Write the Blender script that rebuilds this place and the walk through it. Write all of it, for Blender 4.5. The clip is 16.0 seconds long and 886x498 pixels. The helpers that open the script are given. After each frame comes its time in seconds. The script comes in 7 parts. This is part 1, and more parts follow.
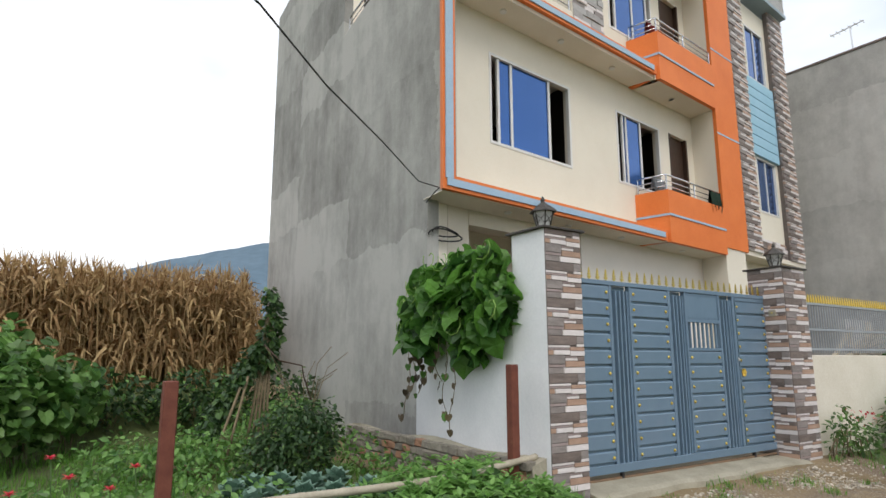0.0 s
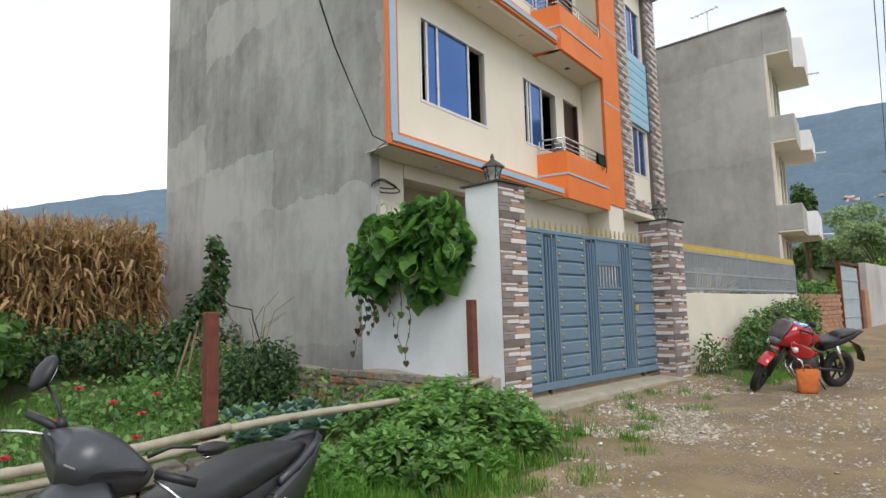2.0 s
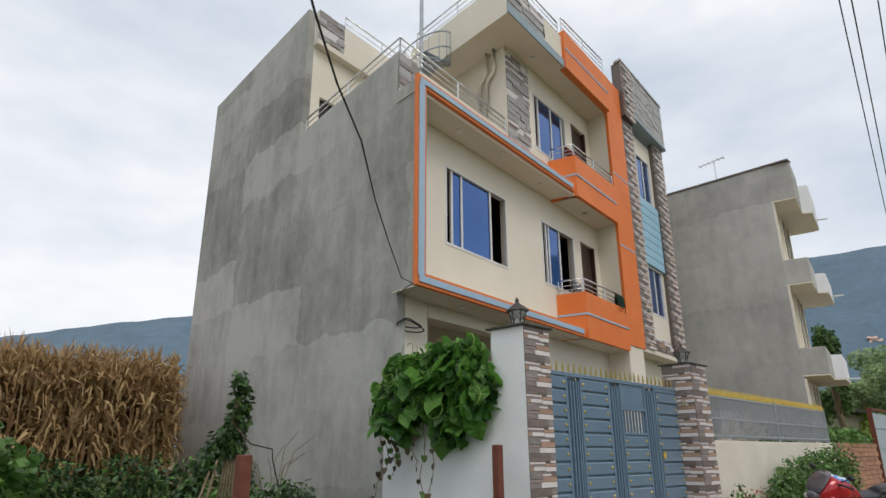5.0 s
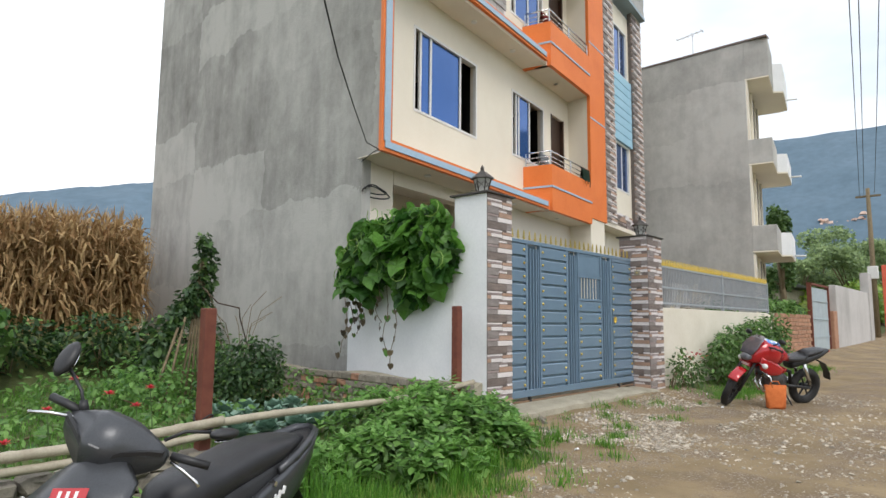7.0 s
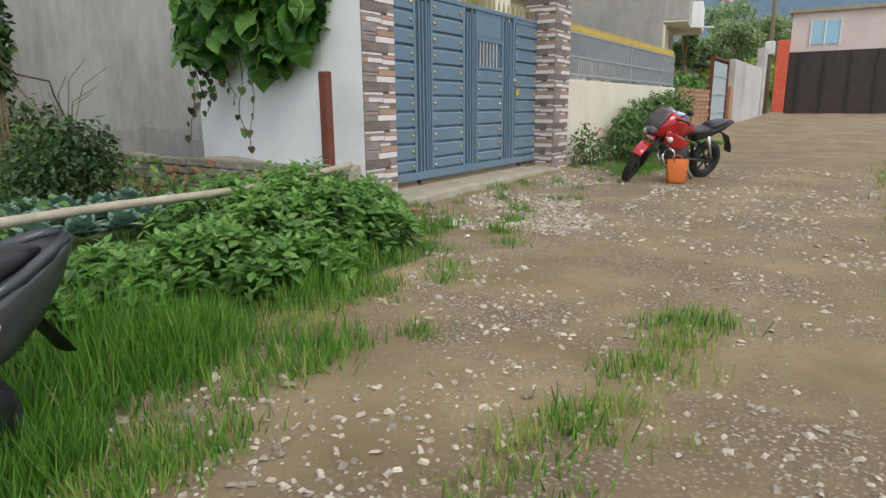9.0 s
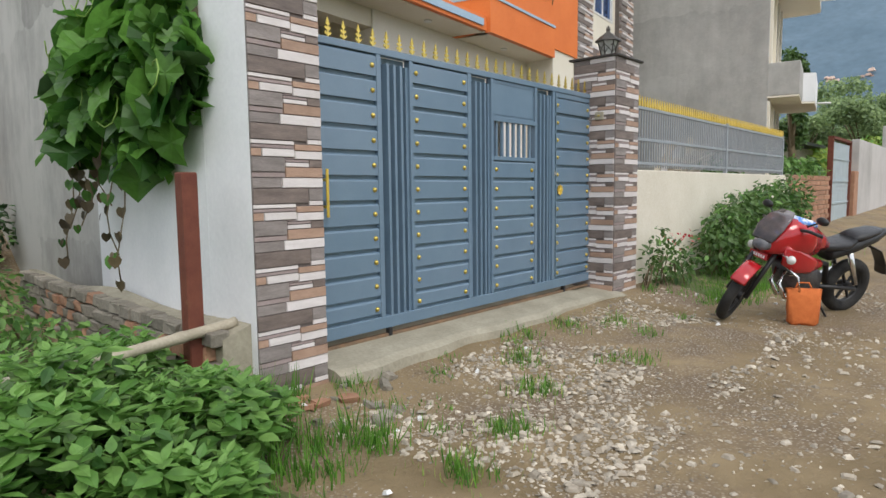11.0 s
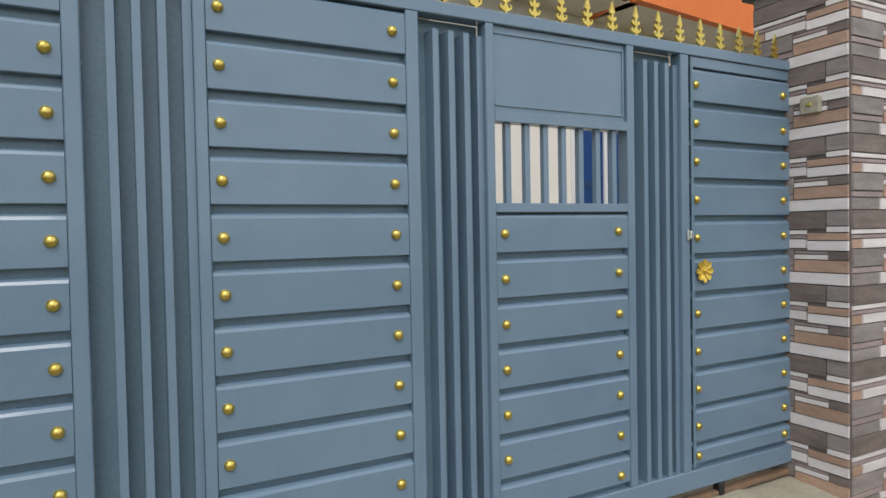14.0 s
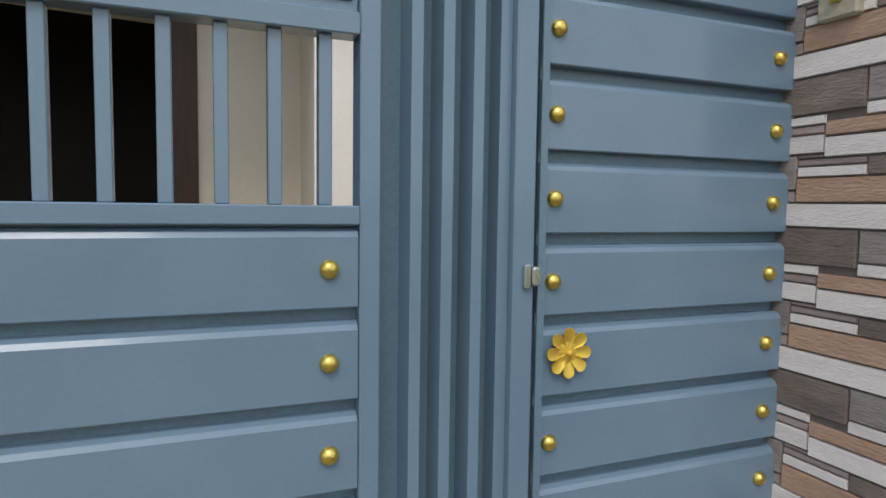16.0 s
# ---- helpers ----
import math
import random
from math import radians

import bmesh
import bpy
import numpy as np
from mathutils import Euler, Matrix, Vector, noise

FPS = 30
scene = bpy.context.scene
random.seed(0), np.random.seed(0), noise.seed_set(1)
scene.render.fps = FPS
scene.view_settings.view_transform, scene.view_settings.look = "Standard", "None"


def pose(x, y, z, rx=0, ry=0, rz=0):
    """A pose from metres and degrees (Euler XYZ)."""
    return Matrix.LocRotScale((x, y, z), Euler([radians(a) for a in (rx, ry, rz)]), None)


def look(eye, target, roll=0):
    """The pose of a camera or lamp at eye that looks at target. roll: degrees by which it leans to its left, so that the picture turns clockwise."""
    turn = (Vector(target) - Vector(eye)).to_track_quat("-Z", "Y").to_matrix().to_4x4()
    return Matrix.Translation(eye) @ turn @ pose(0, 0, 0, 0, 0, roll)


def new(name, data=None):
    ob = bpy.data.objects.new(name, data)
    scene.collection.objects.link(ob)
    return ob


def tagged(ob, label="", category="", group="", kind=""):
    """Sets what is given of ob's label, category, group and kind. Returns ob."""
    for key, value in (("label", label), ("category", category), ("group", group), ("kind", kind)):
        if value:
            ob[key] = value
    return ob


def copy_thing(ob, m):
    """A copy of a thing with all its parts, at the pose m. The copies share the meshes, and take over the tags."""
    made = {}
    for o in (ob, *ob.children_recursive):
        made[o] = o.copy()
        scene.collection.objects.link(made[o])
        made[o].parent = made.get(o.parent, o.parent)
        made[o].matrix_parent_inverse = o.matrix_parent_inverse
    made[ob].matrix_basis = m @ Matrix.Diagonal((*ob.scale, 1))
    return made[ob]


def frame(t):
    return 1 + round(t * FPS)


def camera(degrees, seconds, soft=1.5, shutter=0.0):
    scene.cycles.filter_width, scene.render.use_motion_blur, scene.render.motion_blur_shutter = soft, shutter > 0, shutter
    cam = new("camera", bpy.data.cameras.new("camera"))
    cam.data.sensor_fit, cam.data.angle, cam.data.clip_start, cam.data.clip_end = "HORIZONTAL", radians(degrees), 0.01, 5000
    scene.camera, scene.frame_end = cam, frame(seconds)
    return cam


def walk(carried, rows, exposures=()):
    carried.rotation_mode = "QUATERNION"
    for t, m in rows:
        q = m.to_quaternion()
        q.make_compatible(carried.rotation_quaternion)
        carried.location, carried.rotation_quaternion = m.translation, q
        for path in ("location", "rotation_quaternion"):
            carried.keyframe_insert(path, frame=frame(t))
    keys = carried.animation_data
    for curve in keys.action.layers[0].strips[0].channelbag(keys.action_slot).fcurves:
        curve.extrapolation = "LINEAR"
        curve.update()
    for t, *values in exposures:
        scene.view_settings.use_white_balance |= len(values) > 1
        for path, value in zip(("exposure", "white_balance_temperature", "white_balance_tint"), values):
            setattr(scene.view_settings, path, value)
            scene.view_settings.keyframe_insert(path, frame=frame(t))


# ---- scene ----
cam = camera(70.7, 16.0)
PATH = [
    (0, (0.03, -0.366, 1.604), (1.135, 1.263, 1.958), -0.2),
    (0.5, (-0.25, -0.418, 1.517), (0.915, 1.189, 1.769), -1.2),
    (1, (-0.615, -0.332, 1.408), (0.65, 1.208, 1.561), -0.65),
    (1.5, (-1.056, -0.232, 1.366), (0.332, 1.209, 1.376), -1.2),
    (2, (-1.382, -0.23, 1.397), (0.063, 1.137, 1.606), -1.6),
    (2.5, (-1.59, -0.115, 1.433), (-0.188, 1.287, 1.699), -1.8),
    (3, (-1.615, -0.044, 1.443), (-0.277, 1.375, 1.886), -1.6),
    (3.2, (-1.611, -0.077, 1.461), (-0.306, 1.348, 1.976), -0.8),
    (5.3, (-1.676, -0.287, 1.471), (-0.312, 1.037, 2.095), -0.3),
    (5.5, (-1.677, -0.279, 1.473), (-0.291, 1.041, 2.053), -0.2),
    (6, (-1.687, -0.269, 1.487), (-0.281, 1.057, 2.002), 0.2),
    (6.5, (-1.667, -0.282, 1.437), (-0.243, 1.055, 1.867), 0.4),
    (7, (-1.621, -0.308, 1.381), (-0.135, 1.011, 1.61), 0.5),
    (7.5, (-1.609, -0.283, 1.384), (-0.093, 1.021, 1.43), 0.8),
    (8, (-1.51, -0.215, 1.31), (0.014, 1.068, 1.136), 0.0),
    (8.5, (-1.008, 0.016, 1.2), (0.585, 1.159, 0.803), 0.4),
    (8.7, (-0.785, 0.105, 1.199), (0.85, 1.168, 0.753), -0.4),
    (10.8, (2.283, 1.064, 1.439), (3.799, 2.34, 1.165), -0.6),
    (11, (2.573, 1.12, 1.444), (4.069, 2.434, 1.256), -0.7),
    (11.5, (3.244, 1.272, 1.446), (4.686, 2.651, 1.316), -0.3),
    (12, (3.896, 1.556, 1.467), (5.144, 3.117, 1.385), 0.1),
    (12.5, (4.521, 1.885, 1.555), (5.664, 3.525, 1.499), 0.3),
    (13, (5.147, 2.155, 1.559), (6.208, 3.85, 1.533), 0.2),
    (13.5, (5.666, 2.37, 1.595), (6.611, 4.132, 1.567), 0.8),
    (14, (6.208, 2.621, 1.653), (7.126, 4.397, 1.601), -1.1),
    (14.5, (6.646, 2.786, 1.78), (7.281, 4.682, 1.829), 0.9),
    (15, (7.145, 3.051, 1.761), (7.742, 4.96, 1.766), 1.1),
    (15.5, (7.557, 3.311, 1.751), (8.304, 5.164, 1.672), 0.3),
    (16, (8.053, 3.608, 1.778), (8.797, 5.459, 1.639), 0.8),
]
EXPOSURES = [(0, 0.45), (0.5, 0.4), (1, 0.45), (1.5, 0.44), (2.5, 0.48), (3.0, 0.36), (3.2, 0.32), (5.3, 0.05), (6.0, 0.07), (6.5, 0.25), (7.0, 0.6), (7.5, 0.61), (8.5, 0.5), (10.8, 0.58), (12, 0.5), (13.5, 0.52), (16, 0.5)]
walk(cam, [(t, look(eye, target, roll)) for t, eye, target, roll in PATH], EXPOSURES)

# ---- light ----
world = bpy.data.worlds.new("sky")
scene.world = world
world.use_nodes = True
wn, wl = world.node_tree.nodes, world.node_tree.links
wn.clear()
sky = wn.new("ShaderNodeTexSky")
sky.sky_type, sky.sun_disc = "NISHITA", False
sky.sun_elevation, sky.sun_rotation = radians(58), radians(200)
coord = wn.new("ShaderNodeTexCoord")
warp = wn.new("ShaderNodeMapping")
warp.inputs["Scale"].default_value = (1.0, 1.0, 2.6)
cloud = wn.new("ShaderNodeTexNoise")
cloud.inputs["Scale"].default_value, cloud.inputs["Detail"].default_value = 1.7, 5
cloud.inputs["Roughness"].default_value = 0.55
ramp = wn.new("ShaderNodeValToRGB")
ramp.color_ramp.elements[0].position, ramp.color_ramp.elements[0].color = 0.3, (5.6, 6.3, 7.3, 1)
ramp.color_ramp.elements[1].position, ramp.color_ramp.elements[1].color = 0.62, (9.4, 9.5, 9.7, 1)
veil = wn.new("ShaderNodeMix")
veil.data_type = "RGBA"
veil.inputs["Factor"].default_value = 0.9
back = wn.new("ShaderNodeBackground")
back.inputs["Strength"].default_value = 0.105
out = wn.new("ShaderNodeOutputWorld")
wl.new(coord.outputs["Generated"], warp.inputs["Vector"])
wl.new(warp.outputs["Vector"], cloud.inputs["Vector"])
wl.new(cloud.outputs["Fac"], ramp.inputs["Fac"])
wl.new(sky.outputs["Color"], veil.inputs["A"])
wl.new(ramp.outputs["Color"], veil.inputs["B"])
wl.new(veil.outputs["Result"], back.inputs["Color"])
wl.new(back.outputs["Background"], out.inputs["Surface"])
sun = new("sun", bpy.data.lights.new("sun", "SUN"))
sun.data.energy, sun.data.angle, sun.data.color = 1.1, radians(25), (1.0, 0.96, 0.9)
sun.matrix_world = look((-14, -30, 40), (0, 0, 0))


# ---- materials ----
def surf(name, low, high, scale=6.0, rough=0.8, bump=0.15, metal=0.0, grain=60.0, spots=None, cover=0.5, island=0.0, each=0.0, stretch=(1, 1, 1), coat=0.0, ramp2=(0.3, 0.7), speckle=0.22):
    """A painted, stained or mineral surface: two colours mixed by wide noise, fine grain in the relief."""
    m = bpy.data.materials.new(name)
    m.use_nodes = True
    n, l = m.node_tree.nodes, m.node_tree.links
    b = n["Principled BSDF"]
    g = n.new("ShaderNodeNewGeometry")
    mp = n.new("ShaderNodeMapping")
    mp.inputs["Scale"].default_value = stretch
    l.new(g.outputs["Position"], mp.inputs["Vector"])
    t1 = n.new("ShaderNodeTexNoise")
    t1.inputs["Scale"].default_value, t1.inputs["Detail"].default_value, t1.inputs["Roughness"].default_value = scale, 6, 0.6
    l.new(mp.outputs["Vector"], t1.inputs["Vector"])
    t2 = n.new("ShaderNodeTexNoise")
    t2.inputs["Scale"].default_value, t2.inputs["Detail"].default_value = grain, 4
    l.new(mp.outputs["Vector"], t2.inputs["Vector"])
    r = n.new("ShaderNodeValToRGB")
    r.color_ramp.elements[0].position, r.color_ramp.elements[0].color = ramp2[0], (*low, 1)
    r.color_ramp.elements[1].position, r.color_ramp.elements[1].color = ramp2[1], (*high, 1)
    l.new(t1.outputs["Fac"], r.inputs["Fac"])
    col = r.outputs["Color"]
    fine = n.new("ShaderNodeMix")
    fine.data_type, fine.blend_type = "RGBA", "OVERLAY"
    fine.inputs["Factor"].default_value = speckle
    l.new(col, fine.inputs["A"])
    l.new(t2.outputs["Fac"], fine.inputs["B"])
    col = fine.outputs["Result"]
    if spots:
        t3 = n.new("ShaderNodeTexNoise")
        t3.inputs["Scale"].default_value, t3.inputs["Detail"].default_value = scale * 0.37, 8
        t3.inputs["Roughness"].default_value = 0.68
        l.new(mp.outputs["Vector"], t3.inputs["Vector"])
        r3 = n.new("ShaderNodeValToRGB")
        r3.color_ramp.elements[0].position, r3.color_ramp.elements[1].position = cover, cover + 0.12
        l.new(t3.outputs["Fac"], r3.inputs["Fac"])
        mx = n.new("ShaderNodeMix")
        mx.data_type = "RGBA"
        l.new(r3.outputs["Color"], mx.inputs["Factor"])
        l.new(col, mx.inputs["A"])
        mx.inputs["B"].default_value = (*spots, 1)
        col = mx.outputs["Result"]
    if island or each:
        hsv = n.new("ShaderNodeHueSaturation")
        mr = n.new("ShaderNodeMapRange")
        amount = island or each
        mr.inputs["To Min"].default_value, mr.inputs["To Max"].default_value = 1 - amount, 1 + amount
        if island:
            l.new(g.outputs["Random Per Island"], mr.inputs["Value"])
        else:
            oi = n.new("ShaderNodeObjectInfo")
            l.new(oi.outputs["Random"], mr.inputs["Value"])
        l.new(mr.outputs["Result"], hsv.inputs["Value"])
        l.new(col, hsv.inputs["Color"])
        col = hsv.outputs["Color"]
    l.new(col, b.inputs["Base Color"])
    b.inputs["Roughness"].default_value, b.inputs["Metallic"].default_value = rough, metal
    b.inputs["Coat Weight"].default_value = coat
    if bump:
        bp = n.new("ShaderNodeBump")
        bp.inputs["Strength"].default_value, bp.inputs["Distance"].default_value = bump, 0.02
        l.new(t2.outputs["Fac"], bp.inputs["Height"])
        l.new(bp.outputs["Normal"], b.inputs["Normal"])
    return m


def leafy(name, low, high, through_light=0.35, rough=0.5):
    """Leaves: each leaf its own shade, some light passing through."""
    m = bpy.data.materials.new(name)
    m.use_nodes = True
    n, l = m.node_tree.nodes, m.node_tree.links
    b, o = n["Principled BSDF"], n["Material Output"]
    g = n.new("ShaderNodeNewGeometry")
    r = n.new("ShaderNodeValToRGB")
    r.color_ramp.elements[0].color, r.color_ramp.elements[1].color = (*low, 1), (*high, 1)
    l.new(g.outputs["Random Per Island"], r.inputs["Fac"])
    t = n.new("ShaderNodeTexNoise")
    t.inputs["Scale"].default_value = 25
    l.new(g.outputs["Position"], t.inputs["Vector"])
    mx = n.new("ShaderNodeMix")
    mx.data_type, mx.blend_type = "RGBA", "OVERLAY"
    mx.inputs["Factor"].default_value = 0.3
    l.new(r.outputs["Color"], mx.inputs["A"])
    l.new(t.outputs["Fac"], mx.inputs["B"])
    l.new(mx.outputs["Result"], b.inputs["Base Color"])
    b.inputs["Roughness"].default_value = rough
    tr = n.new("ShaderNodeBsdfTranslucent")
    l.new(mx.outputs["Result"], tr.inputs["Color"])
    ms = n.new("ShaderNodeMixShader")
    ms.inputs["Fac"].default_value = through_light
    l.new(b.outputs["BSDF"], ms.inputs[1])
    l.new(tr.outputs["BSDF"], ms.inputs[2])
    l.new(ms.outputs["Shader"], o.inputs["Surface"])
    return m


def glow(name, colour, strength=1.0):
    m = bpy.data.materials.new(name)
    m.use_nodes = True
    b = m.node_tree.nodes["Principled BSDF"]
    b.inputs["Base Color"].default_value = (*colour, 1)
    b.inputs["Emission Color"].default_value = (*colour, 1)
    b.inputs["Emission Strength"].default_value = strength
    b.inputs["Roughness"].default_value = 1
    return m


GATE = surf("gate_paint", (0.128, 0.195, 0.268), (0.15, 0.222, 0.295), 3.0, 0.26, 0.004, 0.0, 90, (0.16, 0.15, 0.13), 0.76, coat=0.22, speckle=0.07)
GATE_RECESS = surf("gate_back_sheet", (0.11, 0.18, 0.235), (0.13, 0.205, 0.26), 3.0, 0.36, 0.015, 0.0, 90)
BRASS = surf("gold_paint", (0.55, 0.4, 0.08), (0.75, 0.58, 0.16), 30, 0.28, 0.05, 0.9, 200)
GOLD_FLAT = surf("gold_paint_matt", (0.62, 0.42, 0.05), (0.72, 0.52, 0.1), 30, 0.4, 0.1, 0.5, 200)
STEEL = surf("stainless_steel", (0.62, 0.62, 0.62), (0.75, 0.75, 0.75), 20, 0.22, 0.02, 1.0, 200)
IRON_RUST = surf("rusty_steel", (0.13, 0.035, 0.022), (0.19, 0.06, 0.035), 9, 0.7, 0.25, 0.2, 120, (0.25, 0.12, 0.06), 0.62)


def cement(name, dark, light, lift):
    """Bare cement plaster laid in lifts: bands and patches with ragged edges, trowel mottling, rain streaks."""
    m = bpy.data.materials.new(name)
    m.use_nodes = True
    n, l = m.node_tree.nodes, m.node_tree.links
    b = n["Principled BSDF"]
    g = n.new("ShaderNodeNewGeometry")

    def tex(scale, stretch=(1, 1, 1), detail=6, rough=0.6, source=None):
        mp = n.new("ShaderNodeMapping")
        mp.inputs["Scale"].default_value = stretch
        l.new(source or g.outputs["Position"], mp.inputs["Vector"])
        t = n.new("ShaderNodeTexNoise")
        t.inputs["Scale"].default_value, t.inputs["Detail"].default_value, t.inputs["Roughness"].default_value = scale, detail, rough
        l.new(mp.outputs["Vector"], t.inputs["Vector"])
        return t

    def scaled(value, factor, op="MULTIPLY"):
        x = n.new("ShaderNodeMath")
        x.operation = op
        l.new(value, x.inputs[0])
        if isinstance(factor, (int, float)):
            x.inputs[1].default_value = factor
        else:
            l.new(factor, x.inputs[1])
        return x.outputs["Value"]
    ragged = tex(0.9, (1, 1, 1.6), 7, 0.65).outputs["Color"]
    shake = n.new("ShaderNodeVectorMath")
    shake.operation = "MULTIPLY_ADD"
    shake.inputs[1].default_value = (0.7, 0.7, 0.9)
    l.new(ragged, shake.inputs[0])
    l.new(g.outputs["Position"], shake.inputs[2])
    snap = n.new("ShaderNodeVectorMath")
    snap.operation = "SNAP"
    snap.inputs[1].default_value = lift
    l.new(shake.outputs["Vector"], snap.inputs[0])
    patch = n.new("ShaderNodeTexWhiteNoise")
    l.new(snap.outputs["Vector"], patch.inputs["Vector"])
    tone = scaled(patch.outputs["Value"], 0.2)
    tone = scaled(tone, scaled(tex(0.42, (1, 1, 0.9), 5).outputs["Fac"], 0.75), "ADD")
    tone = scaled(tone, scaled(tex(3.2, (1, 1, 0.8), 8, 0.7).outputs["Fac"], 0.38), "ADD")
    tone = scaled(tone, scaled(tex(2.2, (1, 1, 0.12), 5).outputs["Fac"], 0.3), "ADD")
    tone = scaled(tone, scaled(tex(60).outputs["Fac"], 0.12), "ADD")
    r = n.new("ShaderNodeValToRGB")
    r.color_ramp.elements[0].position, r.color_ramp.elements[0].color = 0.62, (*dark, 1)
    r.color_ramp.elements[1].position, r.color_ramp.elements[1].color = 1.0, (*light, 1)
    l.new(tone, r.inputs["Fac"])
    l.new(r.outputs["Color"], b.inputs["Base Color"])
    b.inputs["Roughness"].default_value = 0.93
    bp = n.new("ShaderNodeBump")
    bp.inputs["Strength"].default_value, bp.inputs["Distance"].default_value = 0.28, 0.02
    l.new(scaled(tex(16, (1, 1, 1), 6, 0.7).outputs["Fac"], scaled(tex(2.5).outputs["Fac"], 1.5), "ADD"), bp.inputs["Height"])
    l.new(bp.outputs["Normal"], b.inputs["Normal"])
    return m


PLASTER = cement("grey_cement_plaster", (0.185, 0.181, 0.165), (0.455, 0.446, 0.415), (3.7, 3.7, 1.35))
PLASTER_PALE = cement("pale_cement_plaster", (0.3, 0.292, 0.275), (0.54, 0.527, 0.5), (4.1, 4.1, 1.7))
CREAM = surf("cream_wall_paint", (0.735, 0.675, 0.565), (0.785, 0.725, 0.615), 1.2, 0.75, 0.06, 0, 60)
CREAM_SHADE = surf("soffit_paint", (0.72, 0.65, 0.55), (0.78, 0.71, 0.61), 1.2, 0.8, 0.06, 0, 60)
OFFWHITE = surf("compound_wall_paint", (0.62, 0.57, 0.47), (0.72, 0.67, 0.57), 1.1, 0.85, 0.15, 0, 40, (0.52, 0.46, 0.36), 0.66)
WHITEWASH = surf("whitewashed_plaster", (0.70, 0.71, 0.72), (0.80, 0.80, 0.81), 1.5, 0.88, 0.06, 0, 35, (0.55, 0.55, 0.53), 0.68)
ORANGE = surf("orange_paint", (0.72, 0.17, 0.03), (0.8, 0.21, 0.045), 1.5, 0.6, 0.06, 0, 50)
BLUE_LINE = surf("pale_blue_paint", (0.32, 0.45, 0.58), (0.38, 0.51, 0.64), 2, 0.6, 0.05, 0, 60)
BLUE_GREY = surf("blue_grey_edge_paint", (0.26, 0.33, 0.38), (0.32, 0.4, 0.45), 2, 0.6, 0.05, 0, 60)
SKYBLUE = surf("sky_blue_panel", (0.3, 0.52, 0.66), (0.36, 0.58, 0.72), 2, 0.55, 0.05, 0, 60)
UPVC = surf("white_window_frame", (0.66, 0.65, 0.63), (0.74, 0.73, 0.71), 4, 0.4, 0.03, 0, 80)
# near-black colour that holds the shade of unlit rooms
DARK = surf("room_shade_colour", (0.03, 0.026, 0.02), (0.045, 0.038, 0.03), 2, 0.8, 0.05)
WOOD = surf("dark_brown_door_wood", (0.04, 0.02, 0.012), (0.065, 0.034, 0.02), 5, 0.55, 0.1, 0, 60, stretch=(6, 6, 0.6))
GLASS_BLUE = surf("blue_mirror_glass", (0.05, 0.125, 0.33), (0.065, 0.15, 0.38), 0.7, 0.06, 0.0, 0.75, 30)
CONCRETE = surf("concrete", (0.26, 0.236, 0.175), (0.385, 0.35, 0.27), 2.5, 0.92, 0.4, 0, 35, (0.22, 0.2, 0.15), 0.6)
RUBBLE = surf("old_masonry", (0.16, 0.14, 0.11), (0.3, 0.27, 0.22), 5, 0.95, 0.5, 0, 40, each=0.25)
TILE_WHITE = surf("cladding_white_stone", (0.62, 0.57, 0.56), (0.74, 0.69, 0.68), 7, 0.55, 0.25, 0, 50, each=0.06, stretch=(1, 1, 5))
TILE_GREY = surf("cladding_grey_stone", (0.19, 0.165, 0.155), (0.31, 0.27, 0.255), 6, 0.55, 0.3, 0, 40, each=0.12, stretch=(1, 1, 4))
TILE_DARK = surf("cladding_dark_brown_stone", (0.125, 0.098, 0.088), (0.225, 0.178, 0.155), 6, 0.55, 0.3, 0, 40, each=0.12, stretch=(1, 1, 4))
TILE_TAN = surf("cladding_tan_stone", (0.33, 0.21, 0.15), (0.45, 0.30, 0.22), 6, 0.55, 0.3, 0, 40, each=0.1, stretch=(1, 1, 4))
TILE_ROSE = surf("cladding_rose_stone", (0.28, 0.22, 0.21), (0.36, 0.29, 0.28), 6, 0.55, 0.3, 0, 40, each=0.1, stretch=(1, 1, 4))
TILE_PALE = surf("cladding_pale_grey_stone", (0.36, 0.35, 0.34), (0.46, 0.45, 0.44), 7, 0.6, 0.25, 0, 50, stretch=(1, 1, 5))
TILE_PALE_DARK = surf("cladding_mid_grey_stone", (0.3, 0.285, 0.28), (0.4, 0.385, 0.375), 7, 0.6, 0.25, 0, 50, stretch=(1, 1, 5))
JOINT = surf("cladding_joint", (0.12, 0.1, 0.092), (0.16, 0.135, 0.125), 8, 0.9, 0.2)
BAMBOO = surf("weathered_bamboo", (0.3, 0.26, 0.19), (0.44, 0.39, 0.3), 6, 0.6, 0.15, 0, 60, (0.25, 0.21, 0.15), 0.62)
BLACK_PLASTIC = surf("black_plastic", (0.012, 0.012, 0.013), (0.022, 0.022, 0.024), 8, 0.45, 0.08, 0, 150)
RUBBER = surf("tyre_rubber", (0.012, 0.012, 0.012), (0.03, 0.028, 0.026), 12, 0.85, 0.3, 0, 90)
SEAT_VINYL = surf("black_seat_vinyl", (0.015, 0.015, 0.017), (0.026, 0.026, 0.03), 10, 0.38, 0.15, 0, 260)
GREY_BODY = surf("matt_grey_bodywork", (0.055, 0.058, 0.064), (0.075, 0.078, 0.085), 4, 0.33, 0.04, 0.35, 120)
RED_BODY = surf("red_bodywork", (0.38, 0.008, 0.014), (0.46, 0.012, 0.018), 4, 0.16, 0.0, 0.1, 100, coat=0.6)
MIRROR = surf("mirror_glass", (0.7, 0.72, 0.74), (0.75, 0.77, 0.79), 3, 0.03, 0, 1.0)
